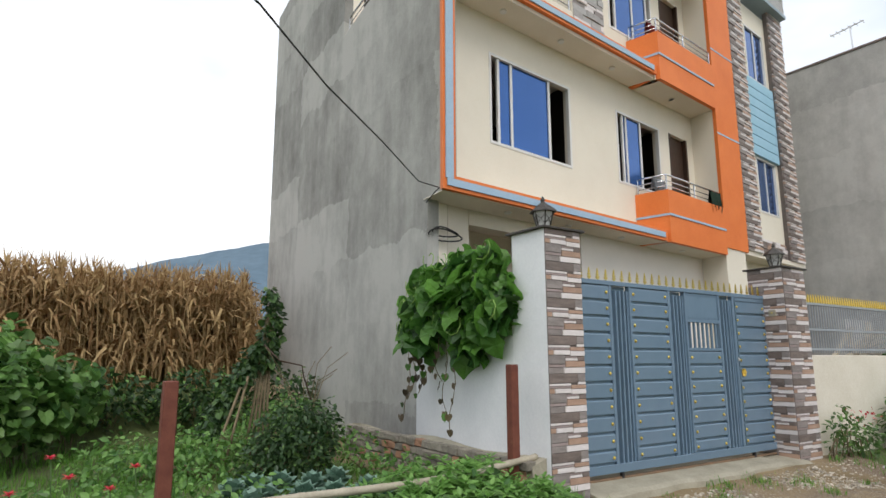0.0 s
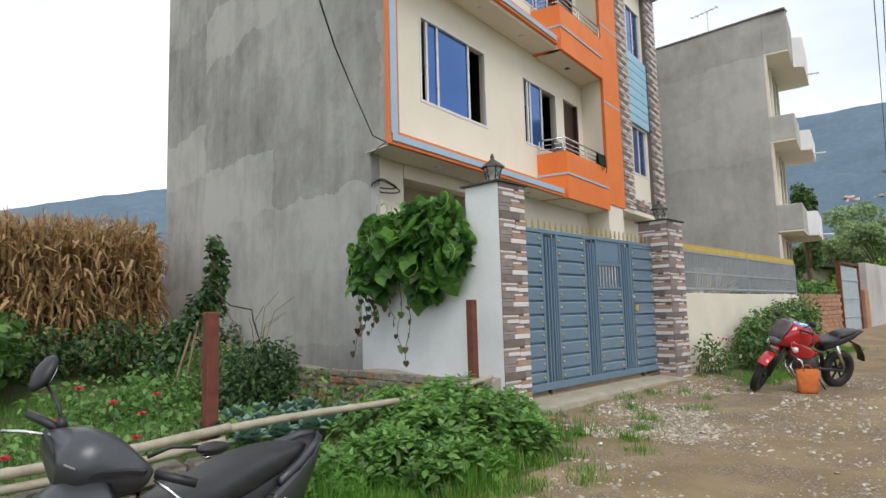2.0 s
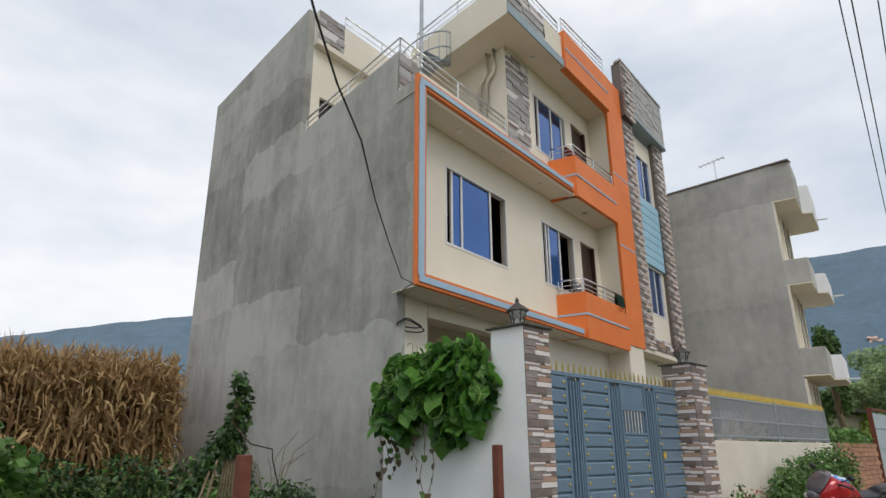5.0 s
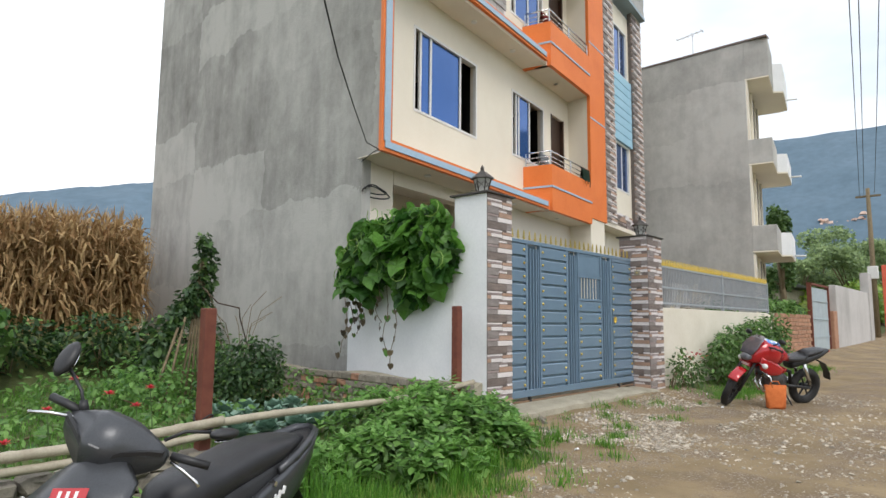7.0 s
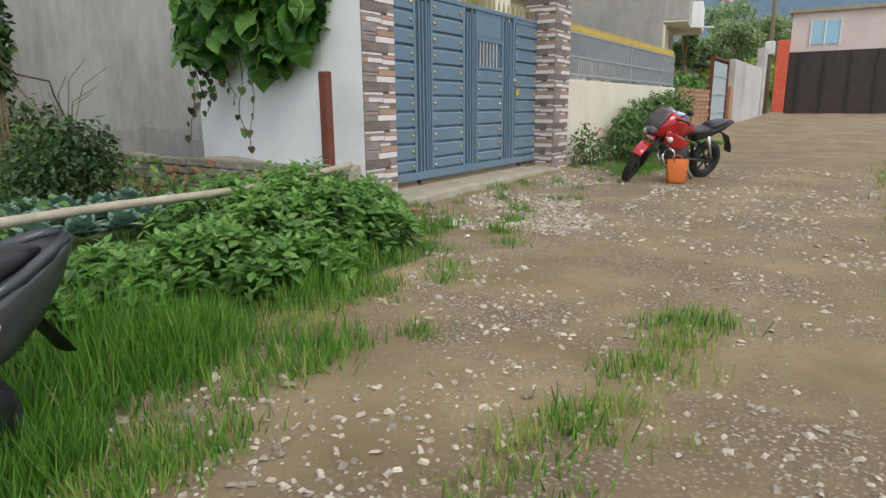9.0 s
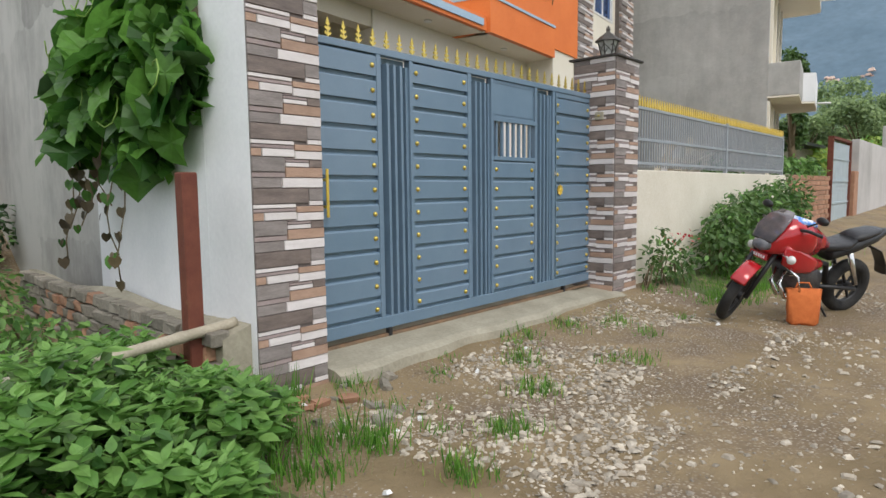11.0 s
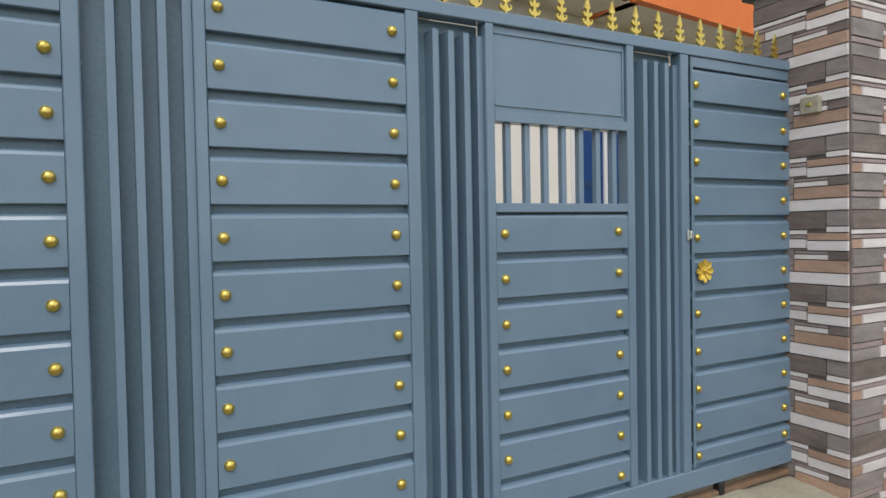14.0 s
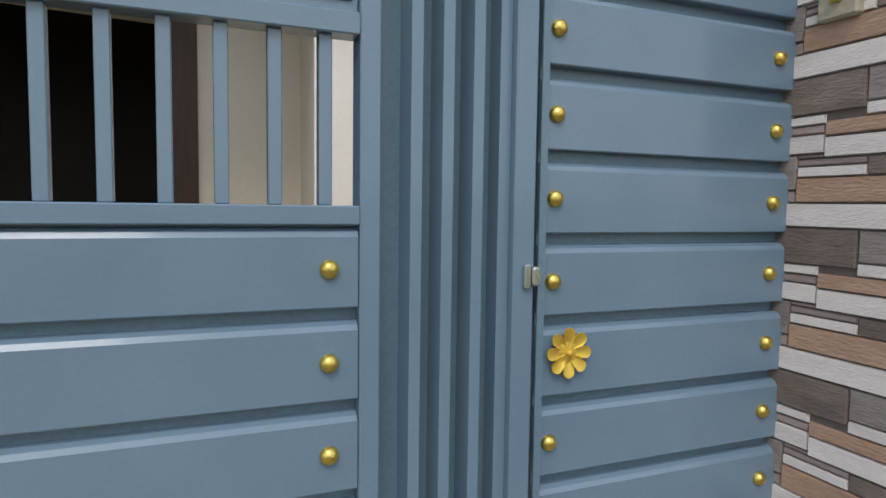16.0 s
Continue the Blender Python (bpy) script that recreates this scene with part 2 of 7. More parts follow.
WHITE_MARK = surf("white_lettering", (0.7, 0.7, 0.7), (0.78, 0.78, 0.78), 4, 0.5, 0.0)
RED_MARK = surf("red_lettering", (0.4, 0.03, 0.04), (0.5, 0.05, 0.05), 4, 0.5, 0.0)
BAG = surf("orange_cloth", (0.55, 0.13, 0.03), (0.68, 0.19, 0.05), 12, 0.9, 0.4, 0, 200)
BLUE_CLOTH = surf("blue_white_cloth", (0.1, 0.25, 0.6), (0.75, 0.75, 0.78), 14, 0.9, 0.3, 0, 200, ramp2=(0.46, 0.54))
GREEN_CLOTH = surf("dark_green_cloth", (0.02, 0.05, 0.035), (0.04, 0.08, 0.05), 10, 0.95, 0.4, 0, 200)
GREY_CLOTH = surf("grey_cloth", (0.3, 0.32, 0.34), (0.4, 0.42, 0.45), 10, 0.95, 0.4, 0, 200)
RED_CLOTH = surf("dark_red_cloth", (0.18, 0.02, 0.02), (0.3, 0.04, 0.03), 10, 0.95, 0.4, 0, 200)
FENCE_GREY = surf("grey_fence_paint", (0.3, 0.33, 0.36), (0.38, 0.41, 0.44), 4, 0.5, 0.05, 0.2, 60)
YELLOW = surf("yellow_paint", (0.55, 0.38, 0.05), (0.68, 0.5, 0.1), 6, 0.5, 0.05, 0, 60)
TIN = surf("pale_blue_tin_sheet", (0.4, 0.48, 0.52), (0.52, 0.6, 0.63), 3, 0.5, 0.1, 0.3, 60, (0.25, 0.13, 0.07), 0.68)
BRICK = surf("red_brick", (0.3, 0.15, 0.09), (0.42, 0.24, 0.15), 5, 0.9, 0.4, 0, 50, each=0.2)
CABLE = surf("black_cable", (0.01, 0.01, 0.01), (0.02, 0.02, 0.02), 8, 0.6, 0)
STONE = surf("road_stone", (0.26, 0.215, 0.155), (0.52, 0.465, 0.385), 9, 0.9, 0.3, 0, 50, island=0.4)
GRASS = leafy("grass_blades", (0.05, 0.16, 0.018), (0.18, 0.39, 0.05), 0.45)
GRASS_DRY = leafy("yellowing_grass", (0.2, 0.3, 0.06), (0.42, 0.46, 0.14), 0.42)
LEAF_VINE = leafy("gourd_leaves", (0.028, 0.095, 0.018), (0.16, 0.36, 0.06), 0.5, 0.45)
LEAF_BUSH = leafy("nettle_leaves", (0.05, 0.14, 0.03), (0.22, 0.4, 0.1), 0.4)
LEAF_NETTLE = leafy("young_nettle_leaves", (0.1, 0.24, 0.045), (0.26, 0.46, 0.12), 0.45)
LEAF_DARK = leafy("dark_shrub_and_vine_shade_leaves", (0.018, 0.05, 0.015), (0.055, 0.11, 0.035), 0.25)
LEAF_MID = leafy("garden_leaves", (0.04, 0.1, 0.02), (0.13, 0.22, 0.06), 0.3)
LEAF_CABBAGE = leafy("cabbage_leaves", (0.12, 0.22, 0.16), (0.24, 0.36, 0.28), 0.2)
CORN_DRY = leafy("dry_maize_leaves", (0.26, 0.145, 0.06), (0.56, 0.4, 0.2), 0.3, 0.8)
STEM = surf("brown_stem", (0.12, 0.09, 0.05), (0.22, 0.17, 0.1), 12, 0.85, 0.2)
FLOWER = leafy("red_petals", (0.55, 0.02, 0.04), (0.75, 0.06, 0.08), 0.3)
HILL = surf("forested_hill", (0.03, 0.055, 0.065), (0.05, 0.085, 0.095), 0.02, 1.0, 0, 0, 0.4)


# ---- builders ----
def mesh_of(name, bm):
    me = bpy.data.meshes.new(name)
    bm.to_mesh(me)
    bm.free()
    return me


def smooth(bm, on=True):
    for f in bm.faces:
        f.smooth = on
    return bm


def part(name, bm, material, parent=None, label=""):
    """One mesh object under a thing or under a part."""
    me = mesh_of(name, bm) if isinstance(bm, bmesh.types.BMesh) else bm
    if material and not me.materials:
        me.materials.append(material)
    ob = new(name, me)
    if parent:
        ob.parent = parent
        ob.matrix_parent_inverse = parent.matrix_world.inverted()
    if label:
        ob["label"] = label
    return ob


def thing(name, label, category, group="", kind="", at=(0, 0, 0), turn=0):
    ob = new(name)
    ob.empty_display_size = 0.1
    ob.matrix_world = pose(*at, 0, 0, turn)
    return tagged(ob, label, category, group, kind)


def box(bm, x0, x1, y0, y1, z0, z1, m=None):
    c = Matrix.Translation(((x0 + x1) / 2, (y0 + y1) / 2, (z0 + z1) / 2)) @ Matrix.Diagonal((abs(x1 - x0), abs(y1 - y0), abs(z1 - z0), 1))
    return bmesh.ops.create_cube(bm, size=1, matrix=(m @ c) if m else c)["verts"]


def a_box(x0, x1, y0, y1, z0, z1, bevel=0.0, m=None, seg=1):
    bm = bmesh.new()
    box(bm, x0, x1, y0, y1, z0, z1)
    if bevel:
        bmesh.ops.bevel(bm, geom=bm.edges[:], offset=bevel, segments=seg, affect="EDGES", clamp_overlap=True)
    if m:
        bm.transform(m)
    return bm


def tube(bm, p, q, r0, r1=None, seg=10, caps=True):
    p, q = Vector(p), Vector(q)
    d = q - p
    m = Matrix.Translation((p + q) / 2) @ d.to_track_quat("Z", "Y").to_matrix().to_4x4()
    bmesh.ops.create_cone(bm, cap_ends=caps, segments=seg, radius1=r0, radius2=r0 if r1 is None else r1, depth=d.length, matrix=m)
    return bm


def pipe(bm, pts, r, seg=8):
    """A bent round bar along points."""
    pts = [Vector(p) for p in pts]
    rings = []
    for i, p in enumerate(pts):
        d = (pts[min(i + 1, len(pts) - 1)] - pts[max(i - 1, 0)]).normalized()
        q = d.to_track_quat("Z", "Y")
        rr = r[i] if isinstance(r, (list, tuple)) else r
        rings.append([bm.verts.new(p + q @ Vector((rr * math.cos(6.2832 * k / seg), rr * math.sin(6.2832 * k / seg), 0))) for k in range(seg)])
    for a, b in zip(rings, rings[1:]):
        for k in range(seg):
            bm.faces.new((a[k], a[(k + 1) % seg], b[(k + 1) % seg], b[k]))
    bm.faces.new(rings[0][::-1])
    bm.faces.new(rings[-1])
    return smooth(bm)


def loft(bm, sections, cap=True):
    """Skin through closed rings of equal count."""
    rings = [[bm.verts.new(v) for v in s] for s in sections]
    n = len(rings[0])
    for a, b in zip(rings, rings[1:]):
        for k in range(n):
            bm.faces.new((a[k], a[(k + 1) % n], b[(k + 1) % n], b[k]))
    if cap:
        bm.faces.new(rings[0][::-1])
        bm.faces.new(rings[-1])
    bmesh.ops.recalc_face_normals(bm, faces=bm.faces[:])
    return smooth(bm)


def ring(x, y, z, ry, rz, n=14, power=2.0):
    """A rounded closed section across x."""
    pts = []
    for k in range(n):
        a = 6.28318 * k / n
        c, s = math.cos(a), math.sin(a)
        pts.append((x, y + ry * math.copysign(abs(c) ** (2 / power), c), z + rz * math.copysign(abs(s) ** (2 / power), s)))
    return pts


def prism(bm, outline, z0, z1, m=None):
    """Outline in x, y pushed from z0 to z1."""
    a = [bm.verts.new((x, y, z0)) for x, y in outline]
    b = [bm.verts.new((x, y, z1)) for x, y in outline]
    n = len(outline)
    bm.faces.new(a[::-1])
    bm.faces.new(b)
    for k in range(n):
        bm.faces.new((a[k], a[(k + 1) % n], b[(k + 1) % n], b[k]))
    if m:
        bm.transform(m)
    bmesh.ops.recalc_face_normals(bm, faces=bm.faces[:])
    return bm


def walled(u0, u1, z0, z1, v0, v1, holes):
    """A wall along x with through openings (u0, u1, z0, z1)."""
    bm = bmesh.new()
    us = sorted({u0, u1, *[h[0] for h in holes], *[h[1] for h in holes]})
    for a, b in zip(us, us[1:]):
        zs = [z0]
        for h in sorted(holes, key=lambda h: h[2]):
            if h[0] <= a + 1e-6 and h[1] >= b - 1e-6:
                zs += [h[2], h[3]]
        zs.append(z1)
        for c, d in zip(zs[::2], zs[1::2]):
            if d - c > 1e-4:
                box(bm, a, b, v0, v1, c, d)
    bmesh.ops.remove_doubles(bm, verts=bm.verts[:], dist=1e-4)
    return bm


def scatter(name, template, faces, places, material, parent=None):
    """Many small pieces as one mesh: places are 4 x 4 arrays."""
    t = np.array(template, float)
    m = np.array(places, float)
    v = np.einsum("nij,kj->nki", m[:, :3, :3], t) + m[:, None, :3, 3]
    k = len(t)
    fs = []
    for i in range(len(m)):
        for f in faces:
            fs.append(tuple(j + i * k for j in f))
    me = bpy.data.meshes.new(name)
    me.from_pydata(v.reshape(-1, 3).tolist(), [], fs)
    me.materials.append(material)
    return part(name, me, material, parent)


def placed(p, yaw, tilt, roll, s):
    """Rotation by yaw after tilt after roll, with scale s, as an array."""
    cy, sy, ct, st, cr, sr = math.cos(yaw), math.sin(yaw), math.cos(tilt), math.sin(tilt), math.cos(roll), math.sin(roll)
    rz = np.array(((cy, -sy, 0), (sy, cy, 0), (0, 0, 1)))
    rx = np.array(((1, 0, 0), (0, ct, -st), (0, st, ct)))
    rr = np.array(((cr, 0, sr), (0, 1, 0), (-sr, 0, cr)))
    m = np.eye(4)
    sv = np.array(s if hasattr(s, "__len__") else (s, s, s))
    m[:3, :3] = (rz @ rx @ rr) * sv
    m[:3, 3] = p
    return m


# leaf outlines: stalk at the origin, tip along +y, slightly folded along the rib
HEART = [(0, 0, 0), (0.36, -0.16, 0.07), (0.56, 0.2, 0.1), (0.42, 0.62, 0.06), (0, 1, -0.1), (-0.42, 0.62, 0.06), (-0.56, 0.2, 0.1), (-0.36, -0.16, 0.07), (0, 0.45, 0)]
GOURD = [(0, 0, 0.02), (0.22, -0.2, 0.05), (0.46, -0.14, 0.05), (0.55, 0.16, 0.1), (0.62, 0.4, 0.0), (0.46, 0.58, 0.05), (0.25, 0.82, 0.0), (0, 1.02, -0.16), (-0.25, 0.82, 0.0), (-0.46, 0.58, 0.05), (-0.62, 0.4, 0.0), (-0.55, 0.16, 0.1), (-0.46, -0.14, 0.05), (-0.22, -0.2, 0.05), (0, 0.4, -0.03)]
GOURD_F = [(0, 1, 2, 14), (14, 2, 3), (14, 3, 4), (14, 4, 5), (14, 5, 6), (14, 6, 7), (14, 7, 8), (14, 8, 9), (14, 9, 10), (14, 10, 11), (14, 11, 12), (0, 14, 12, 13)]
HEART_F = [(0, 1, 2, 8), (8, 2, 3), (8, 3, 4), (8, 4, 5), (8, 5, 6), (0, 8, 6, 7)]
OVAL = [(0, 0, 0), (0.22, 0.25, 0.05), (0.25, 0.55, 0.04), (0, 1, -0.08), (-0.25, 0.55, 0.04), (-0.22, 0.25, 0.05), (0, 0.5, 0)]
OVAL_F = [(0, 1, 6), (1, 2, 6), (2, 3, 6), (3, 4, 6), (4, 5, 6), (5, 0, 6)]
BLADE = [(-0.5, 0, 0), (0.5, 0, 0), (0.4, 0.06, 0.5), (-0.4, 0.06, 0.5), (0.0, 0.3, 1.0)]
BLADE_F = [(0, 1, 2, 3), (3, 2, 4)]
STRAP = [(-0.5, 0, 0), (0.5, 0, 0), (0.55, 0.3, 0.22), (-0.55, 0.3, 0.22), (0.45, 0.62, 0.18), (-0.45, 0.62, 0.18), (0, 1.0, -0.25)]
STRAP_F = [(0, 1, 2, 3), (3, 2, 4, 5), (5, 4, 6)]


def ground_z(x, y):
    """Height of the ground."""
    def step(a, b, t):
        t = min(max((t - a) / (b - a), 0.0), 1.0)
        return t * t * (3 - 2 * t)
    z = 0.13 * step(3.7, 4.5, y) * step(3.6, 4.6, x)
    z += 0.02 * max(0.0, x - 12.0) * step(12, 20, x)
    z += 0.12 * step(4.5, 7.0, y) * step(4.8, 3.6, x) if x < 4.8 else 0.0
    z += 1.0 * step(11.5, 14.5, y) * step(9.0, 5.0, x)
    z += 0.25 * step(-3.2, -5.0, y)
    z -= 0.3 * math.exp(-((x + 0.3) ** 2 / 2.5 + (y - 2.8) ** 2 / 0.42))
    z += 0.05 * noise.noise((x * 0.45, y * 0.45, 0.3)) + 0.014 * noise.noise((x * 2.1, y * 2.1, 1.7))
    return z


# ---- ground ----
def ground_material():
    m = bpy.data.materials.new("dirt_gravel_and_grass_ground")
    m.use_nodes = True
    n, l = m.node_tree.nodes, m.node_tree.links
    b = n["Principled BSDF"]
    g = n.new("ShaderNodeNewGeometry")

    def tex(scale, detail=6, rough=0.6):
        t = n.new("ShaderNodeTexNoise")
        t.inputs["Scale"].default_value, t.inputs["Detail"].default_value, t.inputs["Roughness"].default_value = scale, detail, rough
        l.new(g.outputs["Position"], t.inputs["Vector"])
        return t.outputs["Fac"]

    def ramp_of(value, p0, c0, p1, c1):
        r = n.new("ShaderNodeValToRGB")
        r.color_ramp.elements[0].position, r.color_ramp.elements[0].color = p0, (*c0, 1)
        r.color_ramp.elements[1].position, r.color_ramp.elements[1].color = p1, (*c1, 1)
        l.new(value, r.inputs["Fac"])
        return r.outputs["Color"]

    def mixed(f, a, c):
        x = n.new("ShaderNodeMix")
        x.data_type = "RGBA"
        l.new(f, x.inputs["Factor"])
        l.new(a, x.inputs["A"])
        l.new(c, x.inputs["B"])
        return x.outputs["Result"]
    dirt = ramp_of(tex(1.1, 8), 0.3, (0.172, 0.122, 0.06), 0.7, (0.34, 0.254, 0.145))
    peb = n.new("ShaderNodeTexVoronoi")
    peb.inputs["Scale"].default_value = 38
    l.new(g.outputs["Position"], peb.inputs["Vector"])
    pebble = ramp_of(peb.outputs["Distance"], 0.08, (0.46, 0.405, 0.325), 0.45, (0.18, 0.128, 0.08))
    road = mixed(ramp_of(tex(0.8, 9, 0.7), 0.46, (0, 0, 0), 0.6, (1, 1, 1)), dirt, pebble)
    green = ramp_of(tex(2.5, 8), 0.3, (0.06, 0.075, 0.025), 0.7, (0.12, 0.15, 0.045))
    at = n.new("ShaderNodeAttribute")
    at.attribute_name = "green"
    edge = n.new("ShaderNodeMath")
    edge.operation = "ADD"
    l.new(at.outputs["Fac"], edge.inputs[0])
    l.new(tex(1.6, 8, 0.7), edge.inputs[1])
    col = mixed(ramp_of(edge.outputs["Value"], 0.95, (0, 0, 0), 1.12, (1, 1, 1)), road, green)
    l.new(col, b.inputs["Base Color"])
    b.inputs["Roughness"].default_value = 0.95
    bp = n.new("ShaderNodeBump")
    bp.inputs["Strength"].default_value, bp.inputs["Distance"].default_value = 0.85, 0.035
    l.new(tex(18, 8, 0.7), bp.inputs["Height"])
    l.new(bp.outputs["Normal"], b.inputs["Normal"])
    return m


def is_green(x, y):
    """Share of grass: garden beside the road, verges, fields."""
    if y > 3.15 + 0.12 * math.sin(x * 1.7) and x < 4.3:
        return 1.0
    if x < 4.3 and y > 2.7 + 0.18 * x:
        return 0.6
    if 11.0 < x < 20.0 and y > 3.5:
        return 0.55
    if 20.0 <= x < 37.0 and y > 4.0:
        return 0.35
    if y < -3.2:
        return 0.9
    if x > 60 or y > 20 or x < -40:
        return 1.0
    if y > 5.3 and x > 17.0:
        return 0.8
    return 0.0


def axis(near0, near1, step, far):
    a = list(np.arange(near0, near1, step))
    d, p, q = step, near0, near1
    low, high = [], [near1]
    while p > -far:
        d *= 1.35
        p -= d
        low.append(p)
    d = step
    while q < far:
        d *= 1.35
        q += d
        high.append(q)
    return low[::-1] + a + high


def make_ground():
    xs, ys = axis(-4, 16, 0.16, 2500), axis(-4, 12, 0.16, 2500)
    verts = [(x, y, ground_z(x, y)) for y in ys for x in xs]
    w = len(xs)
    faces = [(j * w + i, j * w + i + 1, (j + 1) * w + i + 1, (j + 1) * w + i) for j in range(len(ys) - 1) for i in range(w - 1)]
    me = bpy.data.meshes.new("ground")
    me.from_pydata(verts, [], faces)
    at = me.attributes.new("green", "FLOAT", "POINT")
    at.data.foreach_set("value", [is_green(x, y) for x, y, z in verts])
    me.polygons.foreach_set("use_smooth", [True] * len(faces))
    tagged(part("ground", me, ground_material()), "unpaved dirt lane with gravel and grassy verges", "ground", "", "structure")


make_ground()

# ---- front gate ----
GY = 4.9
gate = thing("sliding_gate", "blue-grey painted steel gate with gold studs and spearheads", "gate", at=(7.45, GY, 0.3))


def gate_frame():
    bm = bmesh.new()
    box(bm, 5.20, 9.70, GY - 0.03, GY + 0.04, 2.53, 2.585)
    box(bm, 5.20, 9.70, GY - 0.03, GY + 0.04, 0.30, 0.40)
    for a, b in ((5.20, 5.285), (6.065, 6.115), (6.445, 6.485), (7.225, 7.28), (7.59, 7.63), (8.375, 8.42), (8.735, 8.79), (9.63, 9.70)):
        box(bm, a, b, GY - 0.03, GY + 0.04, 0.40, 2.53)
    bmesh.ops.bevel(bm, geom=bm.edges[:], offset=0.004, segments=1, affect="EDGES")
    part("gate_frame", bm, GATE, gate)
    for a, b in ((8.798, 9.62),):
        trim = bmesh.new()
        box(trim, 8.797, 8.815, GY - 0.036, GY - 0.031, 0.42, 2.5)
        part("door_edge_strip", trim, GATE_RECESS, gate)


gate_frame()
PLANK = {}


def plank(x0, x1, z0, z1):
    key = (round(x1 - x0, 3), round(z1 - z0, 3))
    if key not in PLANK:
        w, h = key
        bm = bmesh.new()
        y0, y1 = -0.030, 0.004
        prof = [(y1, 0.028), (y0 + 0.003, 0.028), (y0, 0.031), (y0, h - 0.02), (-0.024, h - 0.009), (-0.012, h - 0.002), (y1, h)]
        loft(bm, [[(0, a, b) for a, b in prof], [(w, a, b) for a, b in prof]])
        smooth(bm, False)
        PLANK[key] = mesh_of("plank", bm)
        PLANK[key].materials.append(GATE)
    ob = part("plank", PLANK[key], GATE, gate)
    ob.matrix_world = pose(x0, GY + 0.006, z0)


STUD = None


def stud(x, z):
    global STUD
    if STUD is None:
        bm = bmesh.new()
        prof = [(0.0205, 0.0), (0.0205, 0.004), (0.018, 0.012), (0.012, 0.018), (0.005, 0.0205)]
        rings = [[(r * math.cos(6.2832 * k / 12), -h, r * math.sin(6.2832 * k / 12)) for k in range(12)] for r, h in prof]
        STUD = mesh_of("stud", loft(bm, rings))
        STUD.materials.append(BRASS)
    ob = part("stud", STUD, BRASS, gate)
    ob.matrix_world = pose(x, GY - 0.023, z)


def gate_panel(x0, x1, sx0, sx1, top, rows, step, flower_row=-1):
    bm = bmesh.new()
    box(bm, x0, x1, GY + 0.008, GY + 0.03, 0.40, top)
    part("back_sheet", bm, GATE_RECESS, gate)
    for k in range(rows):
        z1 = top - 0.005 - k * step
        z0 = max(z1 - step, 0.402)
        plank(x0 + 0.002, x1 - 0.002, round(z0, 4), round(z1, 4))
        zc = z1 - step / 2 + 0.012
        if k == rows - 1:
            zc = 0.472
        if k != flower_row:
            stud(sx0, zc)
        stud(sx1, zc)


gate_panel(5.285, 6.065, 5.365, 6.02, 2.53, 11, 0.1972)
gate_panel(6.485, 7.225, 6.525, 7.168, 2.53, 11, 0.1972)
gate_panel(7.63, 8.375, 7.672, 8.312, 1.735, 7, 0.1955)
gate_panel(8.815, 9.63, 8.843, 9.54, 2.475, 11, 0.1955, 5)
part("head_strip", a_box(8.815, 9.63, GY - 0.02, GY + 0.02, 2.475, 2.53, 0.003), GATE, gate)

# fluted strips between the panels
for a, b in ((6.115, 6.445), (7.28, 7.59), (8.42, 8.735)):
    part("fluted_sheet", a_box(a, b, GY + 0.05, GY + 0.062, 0.40, 2.53), GATE_RECESS, gate)
    for k in range(3):
        c = a + (b - a) * (0.25 + 0.23 * k)
        bm = bmesh.new()
        prof = [(c - 0.014, GY + 0.05), (c - 0.012, GY - 0.022), (c + 0.014, GY - 0.022), (c + 0.018, GY + 0.05)]
        loft(bm, [[(x, y, 0.40) for x, y in prof], [(x, y, 2.475) for x, y in prof]])
        part("rib", smooth(bm, False), GATE, gate)
    part("return_fold", a_box(b - 0.03, b - 0.001, GY - 0.005, GY + 0.05, 0.40, 2.475), GATE, gate)

# wicket: plain upper sheet, barred opening
part("upper_sheet", a_box(7.63, 8.375, GY - 0.012, GY + 0.02, 2.165, 2.53, 0.004), GATE, gate)
for z0, z1 in ((2.12, 2.165), (1.735, 1.775)):
    part("cross_bar", a_box(7.63, 8.375, GY - 0.03, GY + 0.03, z0, z1, 0.003), GATE, gate)
for k in range(7):
    x = 7.707 + 0.1 * k
    part("bar", a_box(x - 0.0135, x + 0.0135, GY - 0.012, GY + 0.018, 1.775, 2.12, 0.002), GATE, gate)
bm = bmesh.new()
box(bm, 7.64, 8.36, GY - 0.018, GY - 0.012, 2.19, 2.2)
box(bm, 8.355, 8.362, GY - 0.018, GY - 0.012, 2.2, 2.5)
box(bm, 7.64, 8.36, GY - 0.018, GY - 0.012, 2.495, 2.502)
part("bead", bm, GATE, gate)

# pull handle, flower rose, hasp
handle = part("pull_handle", a_box(5.482, 5.506, 4.806, 4.818, 1.25, 1.61, 0.003), GOLD_FLAT, gate, "gold flat-bar pull handle")
for z in (1.33, 1.53):
    bm = bmesh.new()
    tube(bm, (5.494, 4.818, z), (5.494, 4.872, z), 0.011)
    part("handle_post", smooth(bm), BRASS, handle)
bm = bmesh.new()
petal = []
for k in range(64):
    a = 6.28318 * k / 64
    r = 0.036 + 0.025 * abs(math.cos(4 * a)) ** 0.45
    petal.append((r * math.cos(a), r * math.sin(a)))
c0 = bm.verts.new((0, 0, 0.012))
rim = [bm.verts.new((x, y, 0.018)) for x, y in petal]
low = [bm.verts.new((x, y, 0.013)) for x, y in petal]
mid = [bm.verts.new((x * 0.45, y * 0.45, 0.009)) for x, y in petal]
for k in range(64):
    j = (k + 1) % 64
    bm.faces.new((mid[k], rim[k], rim[j], mid[j]))
    bm.faces.new((rim[k], low[k], low[j], rim[j]))
    bm.faces.new((c0, mid[k], mid[j]))
